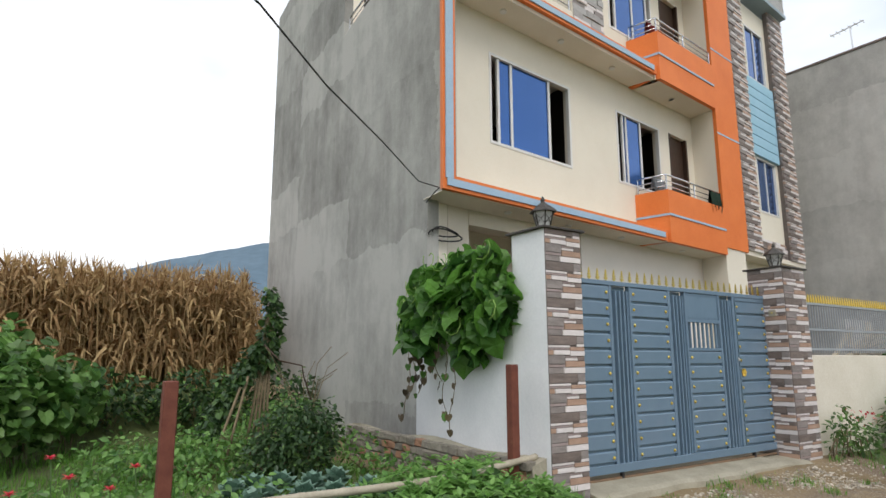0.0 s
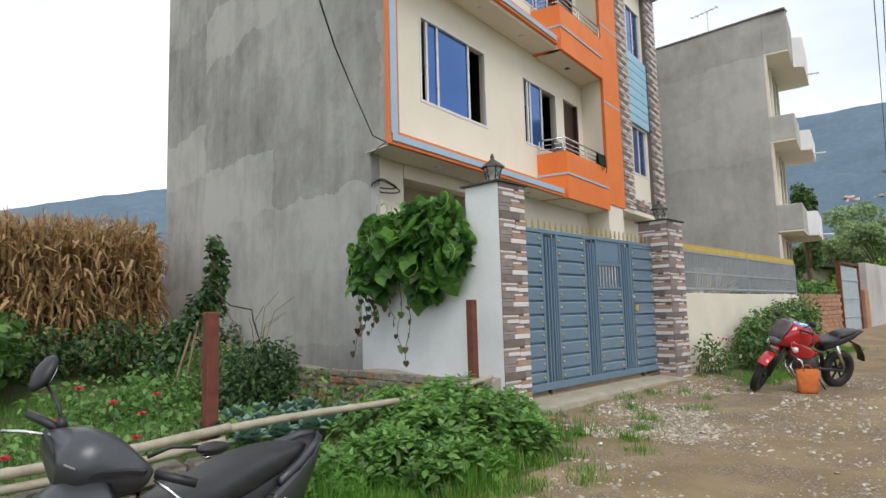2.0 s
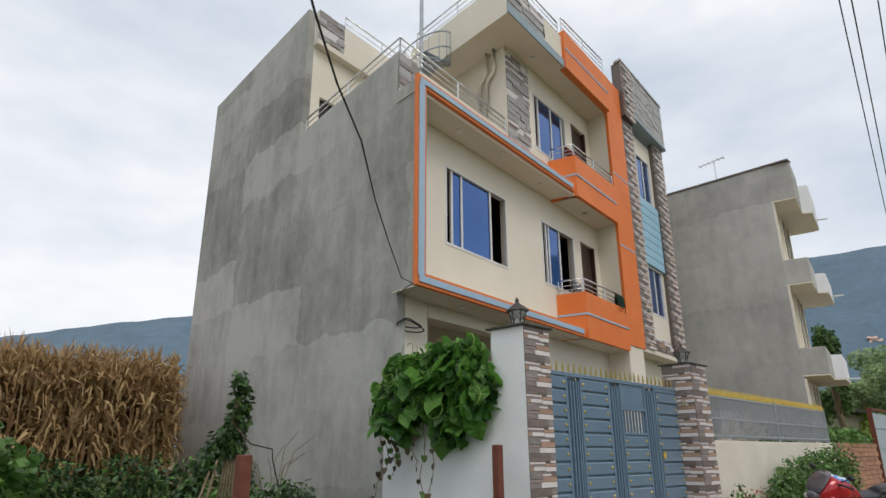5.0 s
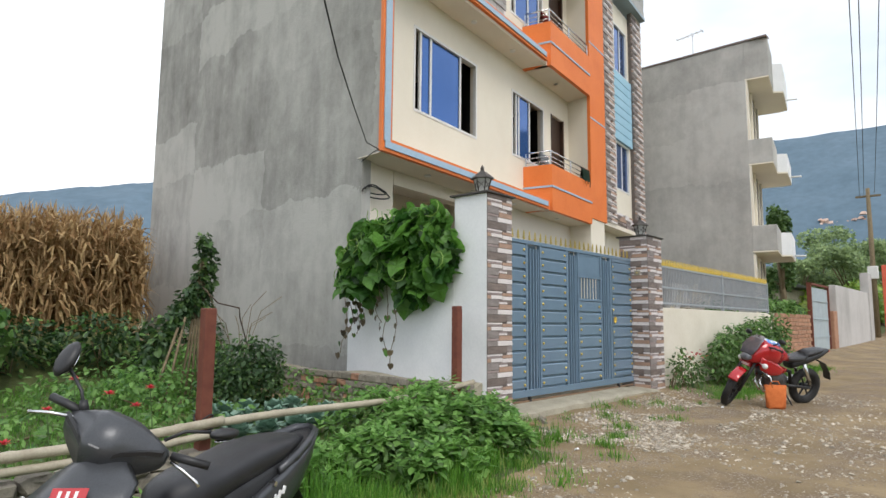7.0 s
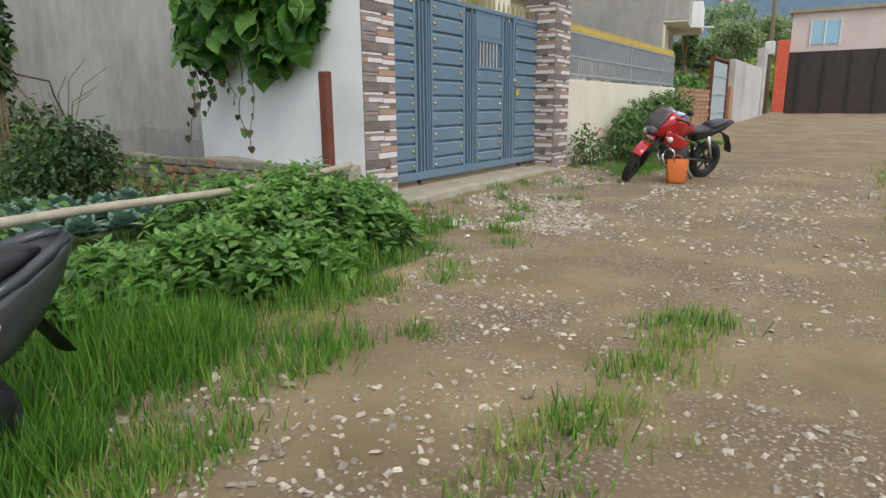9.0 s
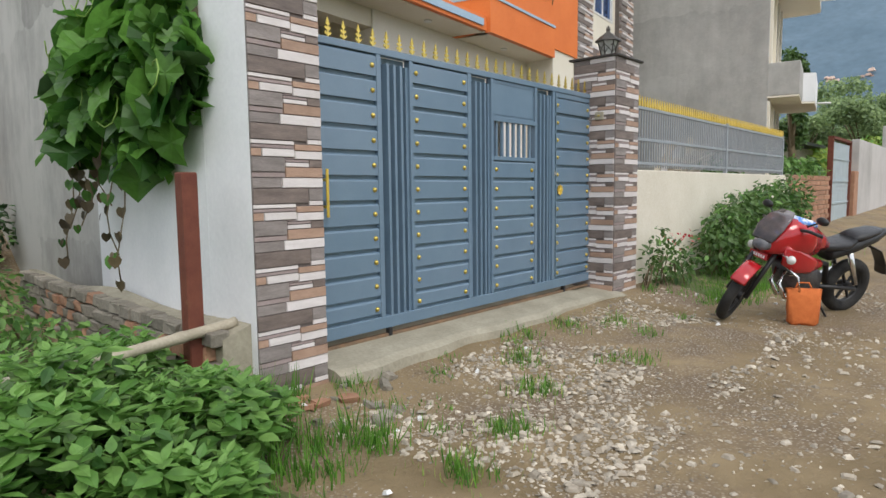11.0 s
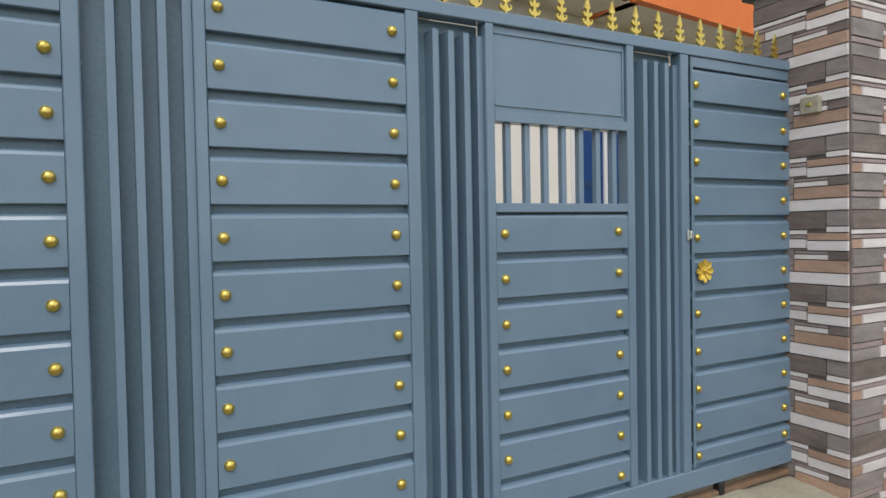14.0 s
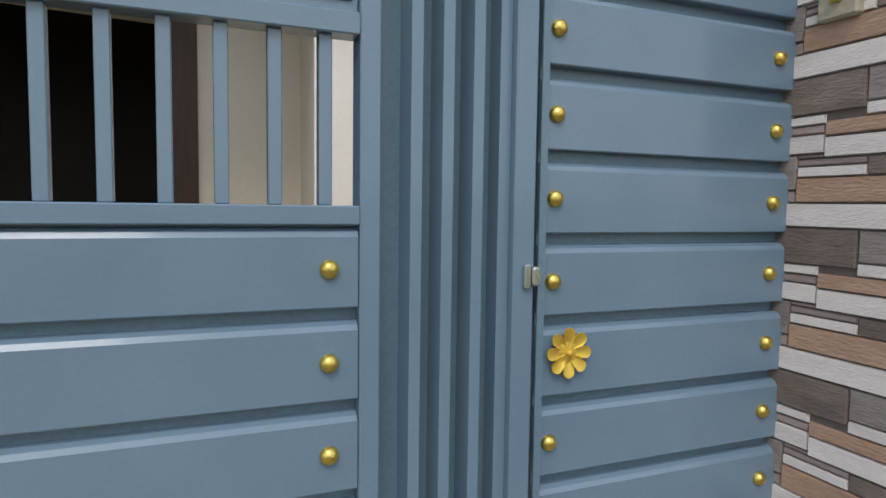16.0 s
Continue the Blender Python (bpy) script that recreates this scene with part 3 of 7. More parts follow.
bm.transform(pose(8.885, GY - 0.024, 1.43, 90, 0, 0))
rose = part("flower_knob", bm, GOLD_FLAT, gate, "gold flower-shaped door knob")
bm = bmesh.new()
bmesh.ops.create_uvsphere(bm, u_segments=12, v_segments=8, radius=0.008, matrix=pose(8.885, GY - 0.042, 1.43))
part("centre", smooth(bm), GOLD_FLAT, rose)
part("hasp", a_box(8.758, 8.775, GY - 0.045, GY - 0.03, 1.59, 1.645, 0.003), STEEL, gate, "small steel hasp")
part("hasp_plate", a_box(8.778, 8.8, GY - 0.048, GY - 0.03, 1.595, 1.64, 0.006), STEEL, gate)

# roller feet below the gate
for x in (6.15, 9.0):
    part("roller_bracket", a_box(x, x + 0.04, GY - 0.03, GY + 0.02, 0.225, 0.30, 0.006), BLACK_PLASTIC, gate)


def spear_mesh():
    """A cast spearhead: stem, two pairs of scrolls, pointed leaf."""
    bm = bmesh.new()
    half = [(0.005, 0), (0.005, 0.02), (0.018, 0.023), (0.03, 0.033), (0.031, 0.045), (0.024, 0.05), (0.02, 0.044), (0.024, 0.039), (0.016, 0.035), (0.007, 0.046), (0.007, 0.058),
            (0.018, 0.061), (0.026, 0.071), (0.024, 0.083), (0.017, 0.081), (0.012, 0.072), (0.006, 0.082), (0.006, 0.093), (0.017, 0.1), (0.012, 0.112), (0.0, 0.152)]
    outline = half + [(-x, z) for x, z in half[-2::-1]]
    prism(bm, outline, -0.006, 0.006)
    bm.transform(pose(0, 0, 0, 90, 0, 0))
    me = mesh_of("spearhead", bm)
    me.materials.append(BRASS)
    return me


SPEAR = spear_mesh()
for k in range(28):
    ob = part("spearhead", SPEAR, BRASS, gate)
    ob.matrix_world = pose(5.46 + 0.1503 * k, GY + 0.005, 2.583)

# sill in front of and under the gate
bm = bmesh.new()
prof = [(4.42, 0.02), (4.44, 0.17), (4.52, 0.2), (4.8, 0.225), (5.3, 0.235), (5.3, 0.0)]
loft(bm, [[(x, y + 0.03 * math.sin(x * 3.1) + 0.02 * math.sin(x * 7.7), z - 0.02 * (x > 9.2)) for y, z in prof] for x in np.arange(5.26, 9.73, 0.1)])
tagged(part("gate_sill", smooth(bm, False), CONCRETE), "rough worn concrete sill below the gate", "threshold", "", "structure")
tagged(part("gate_rail", a_box(5.3, 9.69, GY - 0.02, GY + 0.03, 0.222, 0.25, 0.004), surf("dirty_rusted_rail", (0.12, 0.09, 0.06), (0.26, 0.15, 0.08), 8, 0.8, 0.3)), "rusty steel gate rail set in the sill", "rail")

# ---- gate pillars with cladding ----
TILE = 0.403
# one tile of printed ledgestone: x0, x1, z0, z1 as shares of the tile, kind, depth
LEDGE = [
    (0, .78, .75, 1, "d", 5), (.78, 1, .79, 1, "g", 3), (.78, 1, .705, .79, "w", 4), (0, .59, .68, .75, "w", 4), (0, .59, .62, .68, "r", 3), (.59, 1, .6, .705, "t", 5),
    (0, .14, .49, .62, "t", 3), (.14, .59, .49, .62, "w", 5), (.59, 1, .46, .6, "w", 5), (0, .45, .25, .49, "g", 5), (.45, .59, .46, .49, "r", 3), (.45, .8, .41, .46, "r", 3), (.45, .8, .335, .41, "w", 4), (.8, 1, .335, .46, "d", 3),
    (.45, 1, .165, .335, "t", 5), (0, .45, .165, .25, "r", 3), (0, .4, 0, .165, "g", 3), (.4, 1, 0, .165, "w", 5),
]
KIND = {"g": TILE_GREY, "r": TILE_ROSE, "w": TILE_WHITE, "d": TILE_DARK, "t": TILE_TAN, "p": TILE_PALE, "q": TILE_PALE_DARK}
STONES = {}


def ledge_piece(w, h, kind, depth):
    key = (round(w, 3), round(h, 3), kind, depth)
    if key not in STONES:
        bm = a_box(0.0012, w - 0.0012, -depth * 0.0022, 0.006, 0.0012, h - 0.0012)
        for v in bm.verts:
            if v.co.y < 0:
                v.co.x += 0.003 if v.co.x < w / 2 else -0.003
                v.co.z += 0.003 if v.co.z < h / 2 else -0.003
        STONES[key] = mesh_of("stone_strip", bm)
        STONES[key].materials.append(KIND[kind])
    return STONES[key]


def clad(parent, m, width, z0, z1, shift=0.0):
    """Strips over a face: m takes (along, out, up); tiles go upwards, cut at the ends."""
    k = math.floor((z0 - shift) / TILE)
    while shift + k * TILE < z1:
        for a, b, c, d, kind, depth in LEDGE:
            lo, hi = max(shift + (k + c) * TILE, z0), min(shift + (k + d) * TILE, z1)
            if hi - lo < 0.008:
                continue
            ob = part("stone_strip", ledge_piece((b - a) * width, hi - lo, kind, depth), None, parent)
            ob.matrix_world = m @ pose(a * width, 0, lo)
        k += 1


def pillar_lamp(x, y, z):
    lamp = thing("pillar_lamp", "weathered bronze lantern with glass panes on a gate pillar", "lamp", "lanterns on the gate pillars", at=(x, y, z))

    def hexed(prof, n=6):
        bm = bmesh.new()
        loft(bm, [[(x + r * math.cos(6.2832 * k / n), y + r * math.sin(6.2832 * k / n), z + h) for k in range(n)] for r, h in prof])
        return smooth(bm, False)
    part("foot", hexed([(0.1, 0), (0.1, 0.03), (0.06, 0.045), (0.075, 0.06)]), LAMP_METAL, lamp)
    part("glass", hexed([(0.072, 0.06), (0.118, 0.24)]), LAMP_GLASS, lamp)
    part("roof", hexed([(0.165, 0.235), (0.16, 0.25), (0.1, 0.3), (0.03, 0.35), (0.022, 0.365), (0.03, 0.385), (0.006, 0.43)]), LAMP_METAL, lamp)
    for k in range(6):
        a = 6.2832 * k / 6
        c, s = math.cos(a), math.sin(a)
        bm = bmesh.new()
        pipe(bm, [(x + 0.076 * c, y + 0.076 * s, z + 0.058), (x + 0.1 * c, y + 0.1 * s, z + 0.15), (x + 0.122 * c, y + 0.122 * s, z + 0.24)], 0.008, 5)
        part("rib", bm, LAMP_METAL, lamp)
        a2 = a + 6.2832 / 12
        bm = bmesh.new()
        for e in (-1, 1):
            c1, s1 = math.cos(a + 0.52 + e * 0.5), math.sin(a + 0.52 + e * 0.5)
            pipe(bm, [(x + 0.088 * c1, y + 0.088 * s1, z + 0.1), (x + 0.095 * math.cos(a2), y + 0.095 * math.sin(a2), z + 0.15), (x + 0.112 * c1, y + 0.112 * s1, z + 0.2)], 0.005, 4)
        part("scroll", bm, LAMP_METAL, lamp)
    return lamp


LAMP_METAL = surf("weathered_bronze", (0.05, 0.045, 0.04), (0.09, 0.08, 0.072), 14, 0.5, 0.2, 0.5, 120)
LAMP_GLASS = surf("frosted_lamp_glass", (0.42, 0.42, 0.4), (0.52, 0.52, 0.5), 10, 0.25, 0.0)


def gate_pillar(x0, x1, y0, y1, z0, z1, faces, label, white_side):
    p = thing("gate_pillar", label, "pillar", "gate pillars", at=((x0 + x1) / 2, (y0 + y1) / 2, z0))
    part("core", a_box(x0, x1, y0, y1, z0 - 0.1, z1, 0.004), WHITEWASH if white_side else JOINT, p)
    cap = part("cap", a_box(x0 - 0.05, x1 + 0.05, y0 - 0.05, y1 + 0.05, z1, z1 + 0.025, 0.004), LAMP_METAL, p, "dark stone capping slab")
    for m, width, shift in faces:
        bm = a_box(0, width, -0.002, 0.003, z0 - 0.1, z1)
        bm.transform(m)
        part("tile_bed", bm, JOINT, p)
        clad(p, m @ pose(0, -0.002, 0), width, z0, z1, shift)
    return p


gate_pillar(4.70, 5.24, 4.553, 5.10, 0.03, 3.04, [(pose(4.70, 4.549, 0), 0.54, 0.260)], "gate pillar clad in ledgestone strips with whitewashed side", True)
gate_pillar(9.614, 10.245, 4.553, 5.10, 0.12, 3.0, [(pose(9.614, 4.549, 0), 0.631, 0.12), (pose(9.61, 5.10, 0, 0, 0, -90), 0.55, 0.12)], "gate pillar clad in brown and white ledgestone strips", False)
pillar_lamp(4.96, 4.83, 3.065)
pillar_lamp(9.97, 4.83, 3.025)
bell = thing("doorbell", "beige weathered doorbell box on the pillar", "doorbell", at=(9.61, 4.74, 2.31))
part("box", a_box(9.575, 9.61, 4.69, 4.80, 2.265, 2.36, 0.006), CONCRETE, bell)
part("button", a_box(9.565, 9.58, 4.73, 4.76, 2.305, 2.325, 0.004), BRASS, bell)

# whitewashed wall running back from the pillar, on a rubble footing
bm = bmesh.new()
box(bm, 0.0, 0.16, 0.0, 2.36, 0.45, 2.0)
bm.transform(pose(4.70, 5.10, 0, 0, 0, -4))
tagged(part("white_boundary_wall", bm, WHITEWASH), "whitewashed plaster boundary wall below a gourd vine", "wall", "", "structure")
foot = thing("rubble_footing", "crumbling brick and stone footing under the white wall", "footing", kind="structure", at=(4.6, 6.2, 0.1))
rng = random.Random(4)
for row in range(5):
    y = 4.62 + 0.1 * (row % 2)
    while y < 9.3:
        ln = rng.uniform(0.16, 0.26)
        top = 0.08 + 0.105 * (row + 1)
        if top < 0.68:
            bm = a_box(-0.06, 0.06, 0, ln - 0.012, 0, 0.095, 0.012)
            for v in bm.verts:
                v.co += Vector((rng.uniform(-.01, .01), rng.uniform(-.008, .008), rng.uniform(-.006, .006)))
            ob = part("brick", bm, RUBBLE if rng.random() < 0.8 else BRICK, foot)
            ob.matrix_world = pose(4.545 + 0.055 * (y - 5) * (1 if y > 5 else 0.2) - 0.05 + rng.uniform(-.02, .02), y, 0.08 + 0.105 * row, 0, 0, rng.uniform(-4, 4))
        y += ln
bm = bmesh.new()
loft(bm, [[(4.50 + 0.055 * (y - 4.6), y, 0), (4.5 + 0.055 * (y - 4.6), y, 0.57 + 0.03 * math.sin(y * 5)), (4.75, y, 0.6 + 0.03 * math.sin(y * 3)), (4.75, y, 0)] for y in np.arange(4.62, 9.3, 0.15)])
part("mortar_core", smooth(bm, False), CONCRETE, foot)

# ---- the house ----
HU, HW = Vector((0.9925, 0.1219, 0)), Vector((0.0924, 0.9957, 0))
HM = Matrix(((HU.x, HW.x, 0, 4.93), (HU.y, HW.y, 0, 6.823), (0, 0, 1, 0), (0, 0, 0, 1)))
house = thing("house", "three-storey cream house with orange trim and bare cement side", "house", at=(8.0, 9.0, 0.3))


def hpart(name, bm, material, parent=None, label=""):
    bm.transform(HM)
    return part(name, bm, material, parent or house, label)


def hbox(name, u0, u1, w0, w1, z0, z1, material, parent=None, label="", bevel=0.0):
    return hpart(name, a_box(u0, u1, w0, w1, z0, z1, bevel), material, parent, label)


FW = 0.63
F1, F2, F3, RF = 4.1, 7.72, 11.2, 11.4
# bare side wall with its raised back part
side = bmesh.new()
outline = [(0.52, 0.2), (10.6, 0.2), (10.6, 12.2), (4.5, 12.2), (4.5, 8.62), (0.62, 8.78), (0.62, 7.9), (-0.04, 7.9), (-0.04, 4.05), (0.52, 4.05)]
prism(side, outline, 0, 0.22)
side.transform(HM @ Matrix(((0, 0, 1, 0), (1, 0, 0, 0), (0, 1, 0, 0), (0, 0, 0, 1))))
bmesh.ops.recalc_face_normals(side, faces=side.faces[:])
part("side_wall", side, PLASTER, house, "stained bare grey cement plaster")
hbox("back_wall", 0.22, 13.6, 10.4, 10.6, 0.2, 11.2, PLASTER)
hbox("far_side_wall", 13.6, 13.8, 0.7, 10.6, 0.2, 11.2, PLASTER)
for z in (F1, F2):
    hbox("floor_slab", 0.22, 8.7, 0.02, 10.4, z - 0.06, z + 0.1, CREAM_SHADE)
# added room walls, coloured almost black in place of the shade indoors
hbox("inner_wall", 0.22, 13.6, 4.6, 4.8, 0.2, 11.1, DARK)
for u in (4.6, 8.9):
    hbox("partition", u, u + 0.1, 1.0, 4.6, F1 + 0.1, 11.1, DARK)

# ground floor: porch, wall, piers
hbox("porch_pier", 0.06, 0.45, 0.6, 1.0, 0.2, 4.04, CREAM, label="cream pier")
hbox("porch_pier", 0.5, 0.95, 0.66, 1.0, 0.2, 4.04, CREAM)
hbox("porch_lintel", 0.95, 3.87, 0.64, 0.9, 3.78, 4.04, CREAM)
gw = walled(3.87, 8.7, 0.2, 4.04, 0.6, 0.8, [(5.72, 7.75, 1.45, 3.0)])
# whiter than the porch cream: the light on this wall is in its colour
hpart("ground_floor_wall", gw, surf("lit_off_white_wall_paint", (0.74, 0.69, 0.62), (0.8, 0.75, 0.68), 1.2, 0.75, 0.06, 0, 60))
hbox("porch_side_wall", 3.87, 4.0, 0.8, 1.95, 0.2, 4.04, CREAM)
hpart("porch_back_wall", walled(0.22, 4.0, 0.2, 4.04, 1.95, 2.1, [(0.7, 2.8, 0.5, 3.2)]), CREAM)
hbox("porch_floor", 0.22, 4.0, 0.5, 2.0, 0.1, 0.5, CONCRETE)
frame_bm = bmesh.new()
for a in ((0.62, 0.7, 0.5, 3.2), (2.78, 3.02, 0.5, 3.2), (0.62, 3.02, 3.2, 3.28)):
    box(frame_bm, a[0], a[1], 1.9, 2.0, a[2], a[3])
hpart("porch_door_frame", frame_bm, WOOD, label="dark brown wooden door frame")
hbox("front_column", 8.7, 9.75, -0.07, 0.6, 0.2, 4.2, CREAM, label="cream column below the orange band")
hbox("tower_base_wall", 9.75, 13.6, 0.5, 0.7, 0.2, 4.3, CREAM)

# first floor facade
W1, W2, D2 = (1.46, 3.74, 5.29, 6.97), (5.34, 7.1, 5.32, 6.95), (7.54, 8.4, 4.25, 6.96)
hpart("first_floor_wall", walled(0.22, 8.718, F1 + 0.1, F2 - 0.06, FW, FW + 0.2, [W1, W2, D2]), CREAM)
W3, D3 = (5.28, 7.1, 8.87, 10.52), (7.5, 8.42, 7.9, 10.58)
hpart("second_floor_wall", walled(3.95, 8.718, F2 + 0.1, F3, FW, FW + 0.2, [W3, D3]), CREAM)
hbox("second_floor_side_wall", 3.95, 4.15, FW + 0.2, 6.0, F2 + 0.1, F3, CREAM)
hpart("terrace_back_wall", walled(0.22, 4.0, F2 + 0.1, F3, 4.5, 4.7, [(0.5, 1.4, 8.6, 9.9)]), CREAM)
# dark board filling the opening, for the shade behind it
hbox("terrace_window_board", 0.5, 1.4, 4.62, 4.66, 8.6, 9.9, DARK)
hbox("end_return_wall", 8.72, 8.95, 0.0, FW + 0.2, F1, F3, CREAM)

# projecting frame in orange and pale blue round the first floor
for z in (F1, F2):
    lo = z - 0.06 if z == F1 else z + 0.0
    hbox("slab_edge", -0.06, 6.12, -0.06, 0.02, lo, lo + 0.22, ORANGE)
    hbox("blue_line", 0.015, 6.0, -0.085, -0.062, lo + 0.055, lo + 0.165, BLUE_LINE)
    hbox("soffit", -0.02, 8.7, 0.02, FW - 0.003, z - 0.075, z - 0.062, CREAM_SHADE)
hbox("frame_post", -0.06, 0.19, -0.06, 0.02, F1 + 0.16, F2, ORANGE)
hbox("blue_line", -0.015, 0.135, -0.087, -0.062, F1 + 0.106, F2 + 0.054, BLUE_LINE)
hbox("frame_cheek", 0.16, 0.2, 0.02, FW, F1 + 0.1, F2 - 0.06, CREAM)
for z in (F1 - 0.075, F2 - 0.075, F3 - 0.02):
    for u in (1.6, 3.2, 4.9, 7.3):
        if z > 10 and u < 4:
            continue
        bm = bmesh.new()
        tube(bm, (u, 0.32, z - 0.025), (u, 0.32, z + 0.01), 0.07, 0.07, 16)
        hpart("downlight", smooth(bm, False), UPVC)


def sliding_window(u0, u1, z0, z1, w, leaves, gap0, gap1):
    fr = bmesh.new()
    for a in ((u0, u0 + 0.05, z0, z1), (u1 - 0.05, u1, z0, z1), (u0 + 0.05, u1 - 0.05, z0, z0 + 0.05), (u0 + 0.05, u1 - 0.05, z1 - 0.05, z1)):
        box(fr, a[0], a[1], w - 0.012, w + 0.08, a[2], a[3])
    win = hpart("window", fr, UPVC, label="sliding window with blue mirrored glass in pale frames")
    a, b = u0 + 0.05 + gap0, u1 - 0.05 - gap1
    edges = [a + (b - a) * s for s in leaves]
    for p, q in zip(edges, edges[1:]):
        hbox("pane", p, q, w + 0.045, w + 0.055, z0 + 0.05, z1 - 0.05, GLASS_BLUE, win)
    for e in edges:
        hbox("mullion", e - 0.03, e + 0.03, w + 0.02, w + 0.07, z0 + 0.05, z1 - 0.05, UPVC, win)
    return win


sliding_window(*W1, FW, (0, 0.24, 1), 0.2, 0.58)
sliding_window(*W2, FW, (0, 0.12, 0.62), 0.22, 0.3)
sliding_window(*W3, FW, (0, 0.48, 0.9), 0.24, 0.0)
sliding_window(5.72, 7.75, 1.45, 3.0, 0.6, (0, 0.32, 0.62, 1), 0.0, 0.25)
for d in (D2, D3):
    door = hbox("door", d[0], d[1], FW + 0.1, FW + 0.14, d[2], d[3], WOOD, label="dark wooden balcony door")
    for a in ((d[0], d[0] + 0.07), (d[1] - 0.07, d[1])):
        hbox("door_frame", a[0], a[1], FW - 0.01, FW + 0.1, d[2], d[3], WOOD, door)

# balconies: chamfered orange fronts with a blue line and steel rails
for z in (4.02, 7.62):
    bm = bmesh.new()
    prism(bm, [(5.92, FW - 0.002), (6.16, -0.12), (8.7, -0.12), (8.7, -0.02), (6.26, -0.02), (6.05, FW - 0.002)], z, z + 1.12)
    balcony = hpart("balcony_front", bm, ORANGE, label="bright orange balcony parapet with a pale blue line")
    hbox("balcony_floor", 6.08, 8.7, -0.02, FW - 0.002, z, z + 0.12, CREAM_SHADE, balcony)
    bm = bmesh.new()
    prism(bm, [(5.905, FW - 0.002), (6.15, -0.14), (8.7, -0.14), (8.7, -0.122), (6.162, -0.122), (5.918, FW - 0.002)], z + 0.56, z + 0.605)
    hpart("blue_line", bm, BLUE_LINE, balcony)
    bm = bmesh.new()
    pts = [(5.98, FW - 0.05), (6.2, -0.06), (8.66, -0.06)]
    for h in (1.22, 1.33, 1.46):
        pipe(bm, [(pts[0][0], pts[0][1], z + h), (pts[1][0], pts[1][1], z + h), (pts[2][0], pts[2][1], z + h)], 0.022 if h > 1.4 else 0.011, 8)
    for u, w in pts[:2] + [(7.4, -0.06), (8.66, -0.06)]:
        tube(bm, (u, w, z + 1.1), (u, w, z + 1.46), 0.018)
    hpart("balcony_rail", bm, STEEL, balcony)


def draped(name, u0, u1, w, top, drop0, drop1, material, label):
    bm = bmesh.new()
    n = 10
    grid = []
    for s in np.linspace(-1, 1, 13):
        line = []
        for k in range(n + 1):
            u = u0 + (u1 - u0) * k / n
            drop = drop0 if s < 0 else drop1
            z = top - abs(s) ** 1.4 * drop * (0.85 + 0.15 * math.sin(k * 1.7))
            y = w + 0.06 * s * (1 + 0.3 * math.sin(k * 2.3)) - 0.02 * math.cos(k * 1.9)
            line.append(bm.verts.new((u, y, z)))
        grid.append(line)
    for a, b in zip(grid, grid[1:]):
        for k in range(n):
            bm.faces.new((a[k], a[k + 1], b[k + 1], b[k]))
    bmesh.ops.solidify(bm, geom=bm.faces[:], thickness=0.012)
    smooth(bm)
    bm.transform(HM)
    ob = part(name, bm, material)
    return tagged(ob, label, "laundry", "laundry on the balconies")


draped("towel", 8.1, 8.62, -0.06, 5.5, 0.55, 0.4, GREEN_CLOTH, "dark green towel hung over the balcony rail")
draped("cloth", 6.02, 6.5, 0.2, 5.47, 0.35, 0.3, GREY_CLOTH, "grey cloth hung at the balcony corner")
draped("cloth", 6.1, 6.75, 0.15, 9.1, 0.35, 0.3, RED_CLOTH, "dark red cloth hung over the upper balcony rail")

# orange column and stone-edged stair tower
hbox("orange_column", 8.72, 9.9, -0.1, -0.004, 4.2, 12.5, ORANGE, label="tall orange painted column")
hbox("column_core", 8.955, 9.9, 0.0, 0.55, 4.2, 12.48, CREAM)
for z in (7.0, 9.2):
    hbox("column_groove", 8.715, 9.905, -0.108, -0.102, z, z + 0.04, BLUE_LINE)
TW = -0.02
hpart("tower_wall", walled(9.75, 13.75, 4.3, 11.6, TW + 0.12, TW + 0.3, [(11.3, 12.55, 5.5, 7.05), (11.3, 12.55, 9.35, 10.97)]), CREAM)
hbox("tower_side_wall", 13.6, 13.8, TW + 0.3, 4.0, 4.3, 13.2, CREAM)
hbox("tower_side_wall", 9.75, 9.95, TW + 0.3, 4.0, 11.4, 13.2, CREAM)
hbox("tower_soffit", 9.75, 13.8, TW, 0.7, 4.18, 4.3, CREAM_SHADE)
sliding_window(11.3, 12.55, 5.5, 7.05, TW + 0.12, (0, 0.5, 1), 0, 0)
sliding_window(11.3, 12.55, 9.35, 10.97, TW + 0.12, (0, 0.5, 1), 0, 0)
for k in range(8):
    hbox("blue_board", 10.87, 12.74, TW + 0.03, TW + 0.118, 7.07 + 0.28 * k, 7.07 + 0.28 * (k + 1) - 0.025, SKYBLUE)
hbox("tower_canopy", 10.74, 13.68, TW - 0.25, TW + 0.3, 11.8, 11.9, BLUE_GREY)
hbox("tower_parapet", 10.74, 13.6, TW - 0.22, TW - 0.05, 11.9, 13.55, TILE_PALE, label="pale grey ledgestone parapet")
hbox("parapet_cap", 9.88, 13.65, TW - 0.26, TW, 13.55, 13.62, TILE_PALE_DARK)


